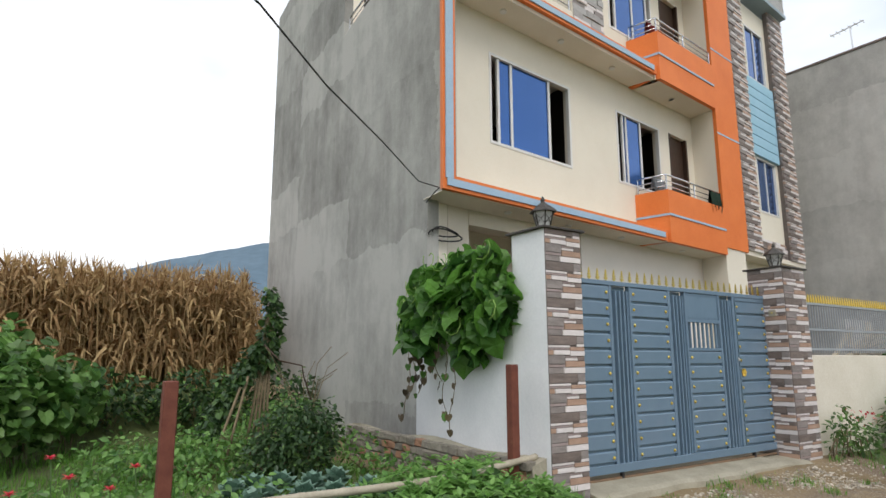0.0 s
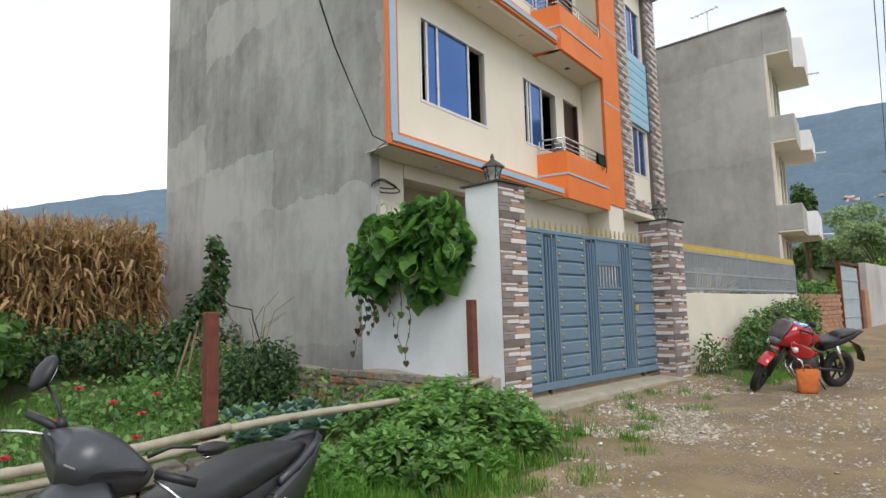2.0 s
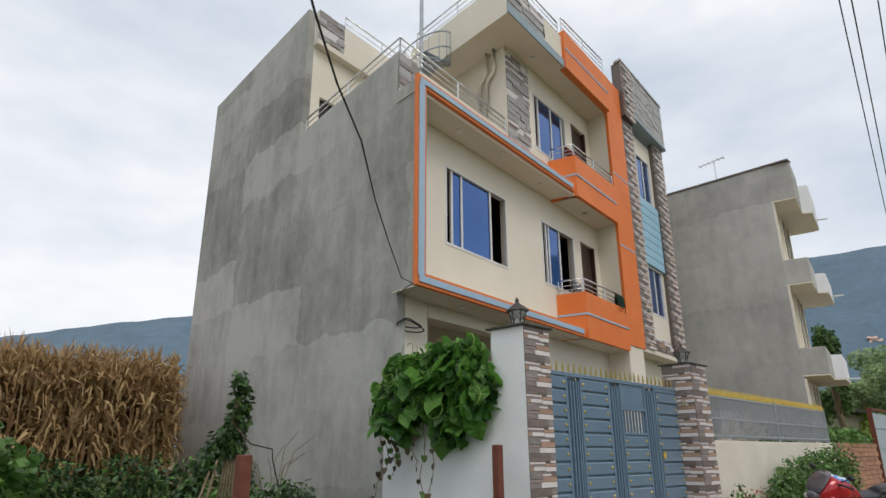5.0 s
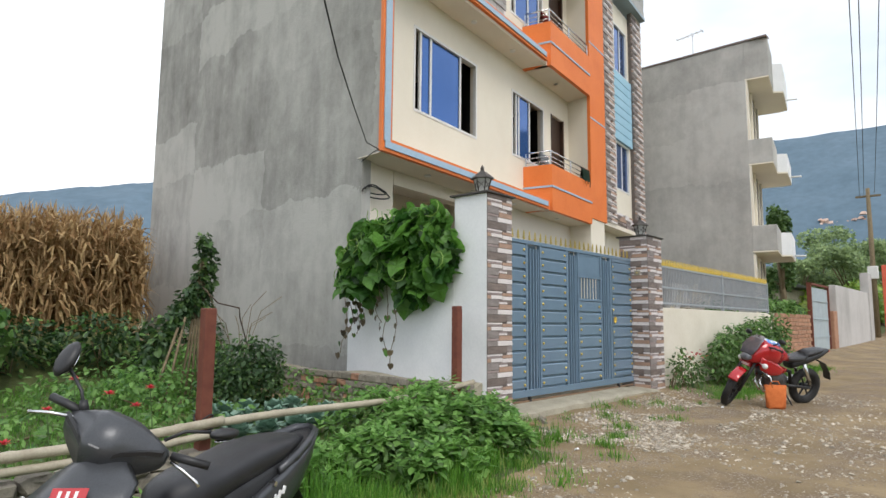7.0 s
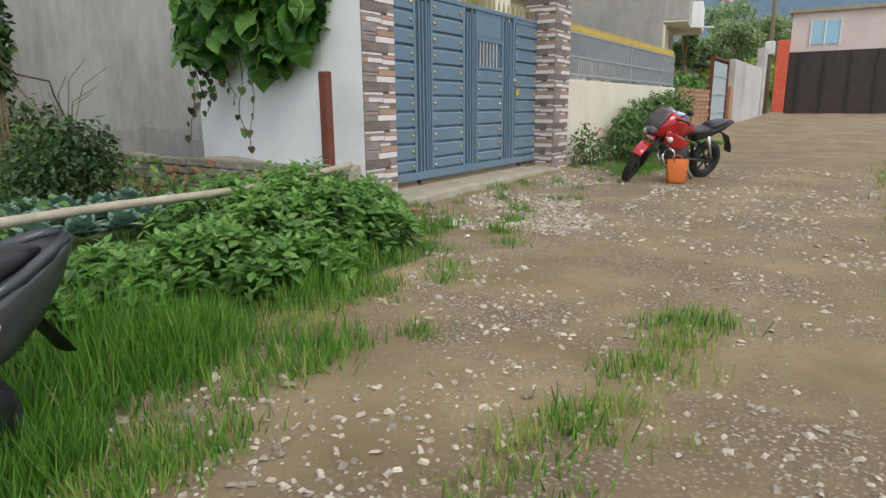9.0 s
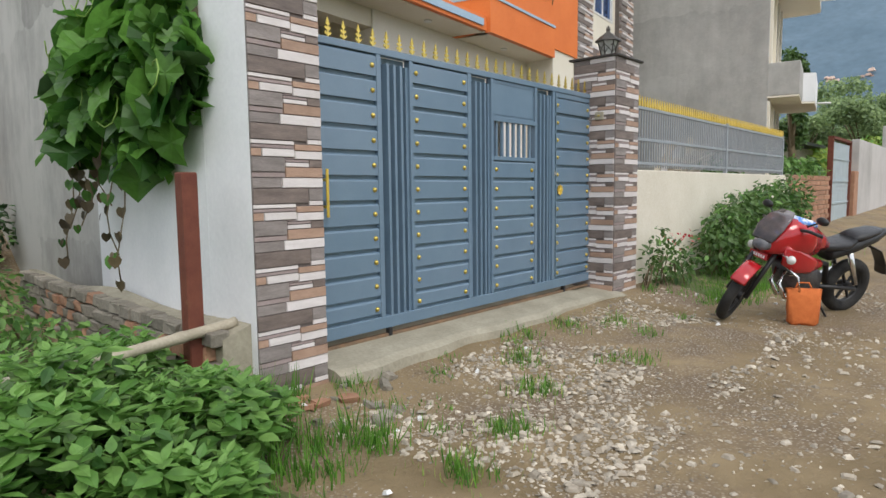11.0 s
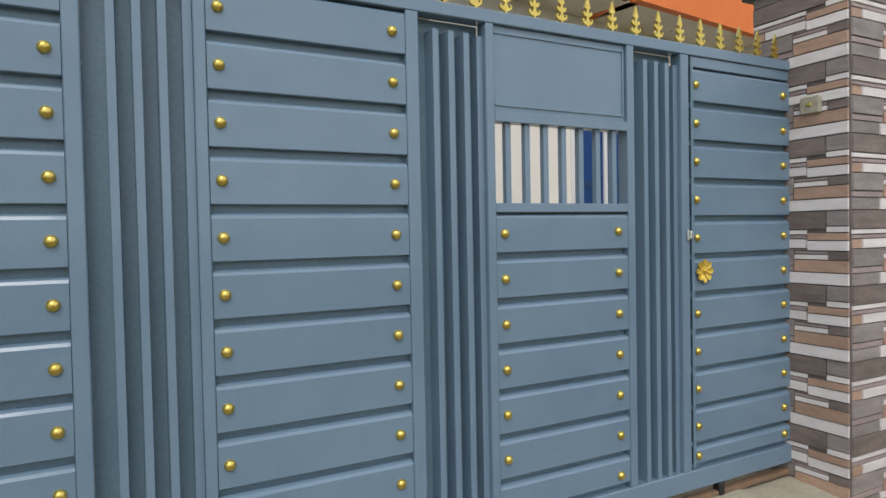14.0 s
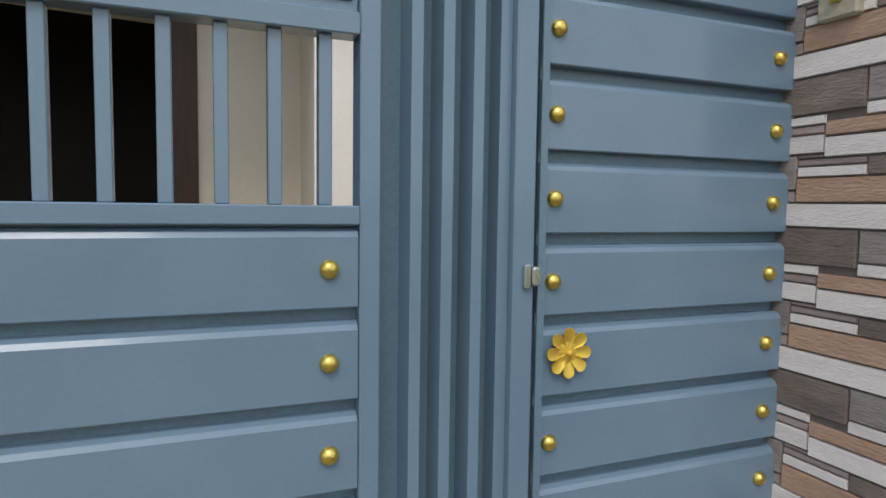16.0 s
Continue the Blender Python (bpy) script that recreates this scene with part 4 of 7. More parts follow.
def ledge_tiles(u0, u1, w, z0, z1):
    """Ledgestone tiles, one to the width, stacked up a far face: one joined part for each stone colour."""
    bins = {}
    k = 0
    while z0 + k * TILE < z1:
        for a, b, c, d, kind, depth in LEDGE:
            lo, hi = z0 + (k + c) * TILE, min(z0 + (k + d) * TILE, z1)
            if hi - lo > 0.01:
                box(bins.setdefault(kind, bmesh.new()), u0 + a * (u1 - u0), u0 + b * (u1 - u0) - 0.006, w - depth * 0.012, w, lo, hi - 0.006)
        k += 1
    for kind, bm in bins.items():
        hpart("ledgestone_cladding", bm, KIND[kind])["kind"] = "stuff"


def ledge_band(u0, u1, w, z0, z1, seed, tone="gwdrtdgw", relief=0.014):
    """Cladding of separate ledge strips on a far face: one joined part."""
    r2 = random.Random(seed)
    bins = {}
    z = z0
    while z < z1 - 0.01:
        h = min(r2.choice((0.08, 0.11, 0.15)), z1 - z)
        u = u0
        while u < u1 - 0.01:
            ln = min(r2.uniform(0.2, 0.7), u1 - u)
            k = r2.choice(tone)
            bm = bins.setdefault(k, bmesh.new())
            box(bm, u, u + ln - 0.6 * relief, w - relief * r2.choice((0.8, 2.0, 3.0)), w, z, z + h - 0.6 * relief)
            u += ln
        z += h
    for k, bm in bins.items():
        hpart("ledgestone_cladding", bm, KIND[k])["kind"] = "stuff"


hbox("cladding_bed", 9.96, 10.86, TW + 0.0, TW + 0.12, 4.3, 11.6, JOINT)
ledge_tiles(9.96, 10.86, TW, 4.3, 11.6)
hbox("cladding_bed", 9.92, 10.735, TW - 0.2, TW + 0.12, 11.6, 13.55, JOINT)
ledge_tiles(9.92, 10.735, TW - 0.2, 11.6, 13.55)
hbox("cladding_bed", 12.75, 13.72, TW + 0.0, TW + 0.12, 4.3, 11.795, JOINT)
ledge_tiles(12.75, 13.72, TW, 4.3, 11.795)
ledge_band(10.86, 12.75, TW + 0.1, 4.3, 4.75, 13)
ledge_band(3.97, 5.05, FW, 7.9, 11.1, 14, "pqqwg")
ledge_band(10.76, 13.6, TW - 0.222, 11.92, 13.54, 15, "pppq", 0.006)

# roof slab, its parapets and rails
hbox("roof_slab", 3.1, 8.75, -0.12, 6.0, F3, F3 + 0.22, CREAM_SHADE)
hbox("roof_edge", 3.08, 6.3, -0.15, -0.122, F3 + 0.0, F3 + 0.24, BLUE_GREY)
hbox("roof_parapet", 3.1, 5.9, -0.1, 0.06, F3 + 0.22, 12.2, CREAM)
ledge_band(3.1, 4.9, -0.1, F3 + 0.24, 12.2, 16, "pqqwg")
hbox("roof_parapet_side", 3.1, 3.25, 0.06, 3.6, F3 + 0.22, 12.2, CREAM)
hbox("roof_orange_front", 5.9, 8.75, -0.2, 0.0, F3 - 0.02, 12.35, ORANGE)
hbox("blue_line", 5.9, 8.72, -0.215, -0.202, F3 + 0.55, F3 + 0.6, BLUE_LINE)
hbox("back_roof_slab", 0.22, 4.1, 4.3, 10.6, F3, F3 + 0.15, CREAM_SHADE)
hbox("back_parapet", 0.22, 4.1, 4.32, 4.48, F3 + 0.15, 12.2, CREAM)
ledge_band(0.22, 1.1, 4.32, F3 + 0.17, 12.2, 17, "pqqwg")
hbox("terrace_parapet", 0.22, 3.95, 0.62, 0.74, F2 + 0.18, 8.7, CREAM)
ledge_band(0.02, 0.62, 0.6, 7.9, 8.78, 18, "pqqwg")


def rail(pts, heights, posts, parent=house):
    bm = bmesh.new()
    for h in heights:
        pipe(bm, [(u, w, z + h) for u, w, z in pts], 0.024 if h == max(heights) else 0.012, 8)
    for (u0, w0, z0), (u1, w1, z1) in zip(pts, pts[1:]):
        n = max(1, round(math.hypot(u1 - u0, w1 - w0) / posts))
        for k in range(n + 1):
            s = k / n
            tube(bm, (u0 + (u1 - u0) * s, w0 + (w1 - w0) * s, z0 + (z1 - z0) * s), (u0 + (u1 - u0) * s, w0 + (w1 - w0) * s, z0 + (z1 - z0) * s + max(heights)), 0.02)
    hpart("roof_rail", bm, STEEL, label="stainless steel roof railing")


rail([(0.11, 4.4, 8.6), (0.11, 0.68, 8.75), (3.9, 0.68, 8.68)], (0.16, 0.3, 0.45), 1.9)
rail([(3.2, 3.4, 12.2), (3.2, 0.0, 12.2), (5.9, 0.0, 12.2)], (0.18, 0.34, 0.5), 2.0)
rail([(5.95, -0.1, 12.35), (8.7, -0.1, 12.5)], (0.18, 0.34, 0.5), 1.4)
rail([(1.15, 4.4, 12.2), (4.0, 4.4, 12.2)], (0.2, 0.4), 1.4)

# drain pipes on the upper side wall
for w in (1.25, 1.5):
    bm = bmesh.new()
    pipe(bm, [(3.87, w, 7.9), (3.87, w, 10.3), (3.87, w - 0.08, 10.45), (3.87, w - 0.25, 10.55), (3.87, w - 0.3, 10.75), (3.87, w - 0.3, 11.2)], 0.055, 10)
    hpart("drain_pipe", bm, CREAM)
# spiral stair up to the roof
stair = bmesh.new()
tube(stair, (2.6, 2.6, 7.9), (2.6, 2.6, 13.4), 0.06)
for k in range(17):
    a = k * 0.38
    m = pose(2.6, 2.6, 8.1 + 0.2 * k, 0, 0, math.degrees(a))
    box(stair, 0.05, 0.85, -0.13, 0.13, 0, 0.03, m)
    tube(stair, m @ Vector((0.85, 0, 0)), m @ Vector((0.85, 0, 0.9)), 0.012, None, 6)
for h in (0.45, 0.9):
    pipe(stair, [(2.6 + 0.85 * math.cos(k * 0.19), 2.6 + 0.85 * math.sin(k * 0.19), 8.1 + 0.1 * k + h) for k in range(34)], 0.02, 6)
hpart("spiral_stair", stair, FENCE_GREY, label="grey steel spiral stair to the roof")

# loose cable down the corner of the house
wire = thing("service_cable", "black cable hanging down the corner of the house", "cable", at=(4.9, 6.8, 4.2))
cab = bmesh.new()
run = [(4.93, 7.3, 3.95), (4.86, 6.95, 4.03), (4.78, 6.72, 4.02), (4.2, 6.35, 3.93), (3.14, 5.39, 3.97), (2.0, 4.28, 3.9), (1.15, 3.43, 3.93), (0.45, 2.8, 3.86), (-0.04, 2.34, 3.88), (-2.0, 0.5, 4.2), (-6.0, -3.2, 5.4), (-14.0, -8.0, 8.2)]
pipe(cab, run, 0.008, 6)
part("drop", cab, CABLE, wire)
for r_, z in ((0.2, 3.55), (0.26, 3.5)):
    cab = bmesh.new()
    pipe(cab, [HM @ Vector((0.35 + r_ * 1.3 * math.cos(a), 0.5 + 0.05 * math.sin(2 * a), z + r_ * 0.35 * math.sin(a))) for a in np.arange(0, 6.4, 0.35)], 0.012, 5)
    part("loop", cab, CABLE, wire)

# ---- posts and bamboo rail ----
for (x, y, z0, z1), lab in (((1.0, 4.62, 0.0, 1.47), "rust-brown square steel post with bamboo tied to it"), ((4.41, 4.80, 0.1, 1.57), "rust-brown square steel post beside the white wall")):
    bm = a_box(x - 0.05, x + 0.05, y - 0.05, y + 0.05, z0 - 0.1, z1, 0.008)
    post = part("fence_post", bm, IRON_RUST)
    tagged(post, lab, "post", "steel fence posts")


def bamboo_pole(p, q, r, label):
    bm = bmesh.new()
    p, q = Vector(p), Vector(q)
    n = max(4, int((q - p).length / 0.36))
    pts, rad = [], []
    for k in range(n + 1):
        for e, g in ((-0.012, 1.0), (0.0, 1.14), (0.012, 1.0)):
            s = min(max(k / n + e, 0), 1)
            pts.append(p.lerp(q, s) + Vector((0, 0, 0.02 * math.sin(s * 7) - 0.03 * math.sin(s * 3.14))))
            rad.append(r * g)
    clean = [(a, b) for i, (a, b) in enumerate(zip(pts, rad)) if i == 0 or (a - pts[i - 1]).length > 1e-4]
    pipe(bm, [a for a, b in clean], [b for a, b in clean], 10)
    return tagged(part("bamboo_pole", bm, BAMBOO), label, "pole", "bamboo rails along the garden")


bamboo_pole((-2.6, 4.45, 0.53), (1.12, 4.53, 0.54), 0.036, "weathered grey bamboo pole along the garden edge")
bamboo_pole((0.9, 4.54, 0.53), (4.66, 4.74, 0.6), 0.034, "pale bamboo pole tied between the rusty posts")
bamboo_pole((-2.5, 4.43, 0.44), (1.06, 4.5, 0.45), 0.03, "second bamboo pole below the garden rail")
bm = bmesh.new()
for k in range(5):
    pipe(bm, [(1.0 + 0.075 * math.cos(a), 4.62 + 0.075 * math.sin(a), 0.5 + 0.02 * k + 0.03 * math.sin(a * 2 + k)) for a in np.arange(0, 6.6, 0.5)], 0.007, 5)
tagged(part("tie_wire", bm, CABLE), "black cord tying bamboo to the post", "cord")
# low stone edging of the garden bed
edging = thing("garden_edging", "low dry-stone edging below the bamboo rail", "edging", kind="structure", at=(-0.5, 4.5, 0))
rng = random.Random(9)
for row in range(3):
    x = -2.8 + 0.1 * row
    while x < 1.2:
        ln = rng.uniform(0.18, 0.36)
        bm = a_box(0, ln - 0.02, -0.1, 0.1, 0, 0.12, 0.03)
        for v in bm.verts:
            v.co += Vector((rng.uniform(-.015, .015), rng.uniform(-.02, .02), rng.uniform(-.012, .012)))
        ob = part("stone", bm, RUBBLE, edging)
        ob.matrix_world = pose(x, 4.62 + rng.uniform(-.03, .03), -0.03 + 0.12 * row, 0, 0, rng.uniform(-5, 5))
        x += ln


# ---- plants ----
def rnd(a, b):
    return rng.uniform(a, b)


def leaf_cloud(blobs, count, size, shape=None, droop=0.6, seed=1, face=None):
    """Leaf poses in a union of soft ellipsoids (centre, radii), denser towards the shell."""
    r = random.Random(seed)
    weight = [b[1][0] * b[1][1] * b[1][2] for b in blobs]
    out = []
    for _ in range(count):
        c, rad = r.choices(blobs, weight)[0]
        d = Vector((r.gauss(0, 1), r.gauss(0, 1), r.gauss(0, 1))).normalized() * (r.random() ** 0.4)
        p = Vector(c) + Vector((d.x * rad[0], d.y * rad[1], d.z * rad[2]))
        yaw = math.atan2(-d.x, d.y) + r.gauss(0, 0.7)
        s = size * r.uniform(0.6, 1.25)
        out.append(placed(p, yaw, -droop + r.gauss(0, 0.55), r.gauss(0, 0.55), s))
    return out


def sticks(paths, r, material, name, parent):
    if name in ("stake", "twig"):
        for p in paths:
            part(name, pipe(bmesh.new(), p, r, 5), material, parent)
        return None
    bm = bmesh.new()
    for p in paths:
        pipe(bm, p, r, 5)
    ob = part(name, bm, material, parent)
    if len(paths) > 1:
        ob["kind"] = "stuff"
    return ob


vine = thing("gourd_vine", "leafy green gourd vine spilling over the white wall", "vine", at=(4.55, 5.9, 1.4))
blobs = [((4.58, 6.85, 2.3), (0.2, 0.45, 0.38)), ((4.57, 6.3, 2.4), (0.22, 0.5, 0.45)), ((4.58, 5.65, 2.45), (0.22, 0.5, 0.46)), ((4.6, 5.25, 2.3), (0.2, 0.26, 0.5)), ((4.55, 5.7, 1.9), (0.16, 0.32, 0.3)), ((4.55, 6.9, 1.95), (0.16, 0.36, 0.32)), ((4.62, 5.75, 2.85), (0.16, 0.5, 0.16)), ((4.6, 6.6, 2.75), (0.15, 0.4, 0.14))]
scatter("large_leaves", GOURD, GOURD_F, leaf_cloud(blobs, 340, 0.25, droop=1.0, seed=3), LEAF_VINE, vine)
scatter("small_leaves", GOURD, GOURD_F, leaf_cloud(blobs, 420, 0.13, droop=0.8, seed=5), LEAF_VINE, vine)
# leaves deep in the vine, coloured darker for the shade between the outer ones
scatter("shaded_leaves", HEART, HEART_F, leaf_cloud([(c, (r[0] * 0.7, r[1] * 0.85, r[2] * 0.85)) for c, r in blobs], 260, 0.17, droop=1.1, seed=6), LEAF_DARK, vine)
hang = []
r5 = random.Random(8)
for k in range(7):
    y = 6.1 + 0.18 * k + r5.uniform(-.1, .1)
    ln = r5.uniform(0.35, 1.15)
    hang.append([(4.52 + 0.05 * math.sin(j + k), y + 0.06 * math.sin(1.3 * j + k), 1.9 - ln * j / 6) for j in range(7)])
sticks(hang, 0.006, STEM, "trailing_growth", vine)
dead = []
for p in hang:
    for j in range(2, 7):
        for q in range(2):
            dead.append(placed((p[j][0] - 0.03, p[j][1] + r5.uniform(-.05, .05), p[j][2]), r5.uniform(0, 6.3), -1.3, r5.uniform(-.4, .4), r5.uniform(0.05, 0.1)))
scatter("withered_leaves", HEART, HEART_F, dead[::2], leafy("withered_leaves", (0.05, 0.035, 0.02), (0.16, 0.12, 0.06), 0.1), vine)
scatter("trailing_leaves", HEART, HEART_F, dead[1::3], LEAF_VINE, vine)
curls = []
for k in range(14):
    y, z, a0 = r5.uniform(4.95, 7.2), r5.uniform(2.0, 2.9), r5.uniform(0, 6)
    curls.append([(4.34 + 0.02 * j, y + 0.12 * math.sin(a0 + j * 0.8), z + 0.12 * math.cos(a0 + j * 0.8)) for j in range(7)])
sticks(curls, 0.006, leafy("tendrils", (0.2, 0.36, 0.06), (0.3, 0.45, 0.1), 0.2), "tendril_growth", vine)

climber = thing("climbing_plant", "tall dark climber on a pole beside the cement wall", "plant", at=(3.0, 9.3, 0.2))
blobs = [((3.2 + 0.06 * math.sin(k), 9.0, 2.6 - 0.2 * k), (0.1 + 0.03 * k, 0.16, 0.17)) for k in range(6)] + [((3.0 - 0.12 * k, 9.0, 1.7 - 0.2 * k), (0.17, 0.2, 0.17)) for k in range(6)]
scatter("leaves", OVAL, OVAL_F, leaf_cloud(blobs, 1300, 0.1, seed=13), LEAF_DARK, climber)
scatter("light_leaves", HEART, HEART_F, leaf_cloud(blobs, 260, 0.11, seed=14), LEAF_MID, climber)
sticks([[(3.05 + 0.1 * k, 8.9, 0.1), (3.1 + 0.05 * k, 8.95, 1.0), (3.2 + 0.02 * k, 9.0, 2.3)] for k in range(-2, 3)] + [[(2.3, 8.6, 0.1), (2.75, 8.8, 1.25)], [(2.5, 8.6, 0.1), (2.85, 8.8, 1.4)]], 0.02, STEM, "stake", climber)
bare = thing("bare_bush", "leafless brown twigs against the cement wall", "bush", at=(3.7, 8.6, 0.2))
tw = []
for k in range(9):
    a = r5.uniform(-0.9, 0.7)
    b = r5.uniform(0.8, 1.75)
    tw.append([(3.6, 8.5, 0.5), (3.6 + a * 0.3, 8.5, 0.5 + b * 0.4), (3.6 + a * 0.55, 8.5 + r5.uniform(-.2, .2), 0.45 + b * 0.75), (3.6 + a * 0.95, 8.5 + r5.uniform(-.3, .3), 0.4 + b * 0.95)])
sticks(tw, 0.006, STEM, "twig", bare)
sticks([[(3.75, 8.5, 0.4), (3.72, 8.5, 1.0), (3.55, 8.45, 1.4), (3.5, 8.4, 1.55), (3.2, 8.5, 1.62), (3.0, 8.6, 1.85)]], 0.011, WOOD, "branch", bare)


def shrub(name, label, blobs, n, size, mat1, mat2, shape=(OVAL, OVAL_F), seed=1, category="shrub"):
    c = blobs[0][0]
    t = thing(name, label, category, at=(c[0], c[1], ground_z(c[0], c[1])))
    scatter("leaves", *shape, leaf_cloud(blobs, n, size, droop=0.35, seed=seed), mat1, t)
    scatter("lighter_leaves", *shape, leaf_cloud([(b[0], (b[1][0] * 1.08, b[1][1] * 1.08, b[1][2] * 1.12)) for b in blobs], n // 3, size * 0.9, droop=0.2, seed=seed + 50), mat2, t)
    r = random.Random(seed)
    st = []
    for b in blobs:
        for _ in range(5):
            st.append([(b[0][0] + r.uniform(-.15, .15), b[0][1] + r.uniform(-.15, .15), ground_z(b[0][0], b[0][1]) - 0.05), (b[0][0] + r.uniform(-.5, .5) * b[1][0], b[0][1] + r.uniform(-.5, .5) * b[1][1], b[0][2])])
    sticks(st, 0.009, STEM, "stems", t)
    return t


shrub("dark_shrub", "dense dark green shrub below the cement wall", [((3.1, 7.5, 0.6), (0.55, 0.5, 0.55)), ((2.75, 7.4, 0.4), (0.4, 0.4, 0.4)), ((3.45, 7.6, 0.75), (0.3, 0.35, 0.4))], 2600, 0.085, LEAF_DARK, LEAF_MID, seed=21)
nettles = [((2.1, 3.75, 0.2), (0.5, 0.42, 0.26)), ((2.75, 3.95, 0.24), (0.55, 0.45, 0.27)), ((3.4, 3.95, 0.28), (0.5, 0.42, 0.32)), ((3.9, 4.0, 0.26), (0.35, 0.4, 0.33)), ((1.5, 3.85, 0.16), (0.45, 0.4, 0.24)), ((3.2, 4.9, 0.3), (0.7, 0.3, 0.3)), ((4.0, 4.95, 0.3), (0.35, 0.5, 0.3)), ((0.7, 3.9, 0.1), (0.5, 0.35, 0.2)), ((-0.2, 3.95, 0.08), (0.6, 0.35, 0.2)), ((4.25, 4.15, 0.2), (0.3, 0.3, 0.26)), ((3.6, 3.5, 0.18), (0.4, 0.25, 0.2)), ((2.6, 3.45, 0.12), (0.6, 0.3, 0.2)), ((3.55, 4.35, 0.34), (0.45, 0.35, 0.36)), ((3.0, 4.3, 0.28), (0.4, 0.3, 0.3))]
# inner leaves get the darker garden green, as shade inside the patch
nettle_patch = shrub("nettle_patch", "bright green nettle-like weeds along the lane", nettles, 4600, 0.098, LEAF_MID, LEAF_BUSH, seed=31, category="weeds")
POINTED = [(0, 0, 0), (0.24, 0.22, 0.03), (0.3, 0.45, 0.02), (0.17, 0.75, -0.03), (0, 1.05, -0.1), (-0.17, 0.75, -0.03), (-0.3, 0.45, 0.02), (-0.24, 0.22, 0.03), (0, 0.45, -0.03)]
POINTED_F = [(0, 1, 2, 8), (8, 2, 3), (8, 3, 4), (8, 4, 5), (8, 5, 6), (0, 8, 6, 7)]
tips = []
rn = random.Random(77)
for c0, half in nettles:
    for _ in range(62):
        a, e = rn.uniform(0, 6.283), rn.uniform(0.1, 1.45)
        k = rn.uniform(0.85, 1.1) + 0.25 * rn.random() ** 4
        p = Vector((c0[0] + k * half[0] * math.cos(a) * math.cos(e), c0[1] + k * half[1] * math.sin(a) * math.cos(e), c0[2] + k * half[2] * math.sin(e)))
        s, a0 = rn.uniform(0.075, 0.135), rn.uniform(0, 6.28)
        for q in range(7):
            tips.append(placed(tuple(p - Vector((0, 0, 0.012 * q))), a0 + 2.4 * q, 0.75 - 0.17 * q + rn.gauss(0, 0.12), rn.gauss(0, 0.2), s * (0.6 + 0.1 * q)))
scatter("upper_foliage", POINTED, POINTED_F, tips, LEAF_NETTLE, nettle_patch)
shrub("wall_shrub", "dark green shrub in front of the compound wall", [((13.6, 4.2, 0.75), (1.0, 0.45, 0.6)), ((12.6, 4.2, 0.6), (0.55, 0.35, 0.5)), ((14.9, 4.2, 0.85), (1.1, 0.4, 0.65)), ((16.2, 4.1, 0.95), (0.8, 0.4, 0.7))], 4200, 0.12, LEAF_MID, LEAF_BUSH, seed=41)
rosebush = shrub("rose_bush", "thin rose bush with small red buds at the wall", [((11.2, 4.35, 0.42), (0.5, 0.2, 0.32)), ((10.75, 4.4, 0.55), (0.3, 0.14, 0.42)), ((10.4, 4.4, 0.45), (0.15, 0.12, 0.4))], 300, 0.1, LEAF_MID, LEAF_BUSH, seed=45)
buds = scatter("red_buds", OVAL, OVAL_F, leaf_cloud([((11.1, 4.3, 0.75), (0.4, 0.2, 0.2))], 26, 0.06, seed=46), FLOWER, rosebush)
buds["kind"] = "stuff"
shrub("garden_weeds", "tangled low green garden weeds", [((1.6, 6.4, 0.25), (1.2, 0.7, 0.25)), ((0.0, 7.0, 0.2), (1.6, 0.9, 0.22)), ((2.2, 8.2, 0.35), (0.9, 0.6, 0.4)), ((-1.8, 7.5, 0.2), (1.4, 1.2, 0.25)), ((1.6, 8.6, 0.35), (1.0, 0.8, 0.4)), ((4.0, 6.3, 0.3), (0.35, 0.8, 0.28)), ((4.1, 7.6, 0.35), (0.3, 0.6, 0.35)), ((4.22, 5.5, 0.3), (0.18, 0.5, 0.32)), ((4.2, 9.4, 0.35), (0.5, 0.7, 0.4)), ((4.3, 11.0, 0.5), (0.6, 0.8, 0.5)), ((3.4, 10.6, 0.4), (0.8, 0.8, 0.45))], 5600, 0.1, LEAF_BUSH, LEAF_NETTLE, seed=51, category="weeds")
shrub("field_hedge", "dark green hedge below the maize field", [((-3.0 + 1.5 * k, 12.6 + 0.3 * math.sin(k), 0.95), (1.0, 0.6, 0.55)) for k in range(6)], 4200, 0.14, LEAF_DARK, LEAF_BUSH, seed=61, category="hedge")
shrub("bean_plants", "bright green bean plants at the field edge", [((0.25, 10.9, 1.1), (0.6, 0.6, 0.8)), ((-0.5, 10.2, 1.1), (0.8, 0.7, 0.9)), ((0.9, 11.8, 1.1), (0.5, 0.5, 0.6)), ((-1.9, 10.0, 1.0), (0.9, 0.7, 0.9)), ((-0.2, 11.6, 1.7), (0.5, 0.4, 0.6))], 2600, 0.17, LEAF_BUSH, LEAF_MID, (HEART, HEART_F), 71, "plant")


def cabbage():
    t = thing("cabbage_plant", "pale blue-green cabbage plant in the garden bed", "plant", "cabbages in the garden")
    r = random.Random(3)
    pl = []
    for k in range(14):
        a = k * 2.4
        pl.append(placed((0, 0, 0.05 + 0.006 * k), a, 0.25 + 0.075 * k, 0, 0.26 - 0.009 * k))
    scatter("leaves", HEART, HEART_F, pl, LEAF_CABBAGE, t)
    return t


cab1 = cabbage()
first = True
for k in range(15):
    x, y = 2.0 + 0.33 * (k % 5) + rnd(-.1, .1), 5.6 + 0.45 * (k // 5) + rnd(-.1, .1)
    m = pose(x, y, ground_z(x, y) + 0.05, 0, 0, rnd(0, 360))
    if first:
        cab1.matrix_world, first = m, False
    else:
        copy_thing(cab1, m)


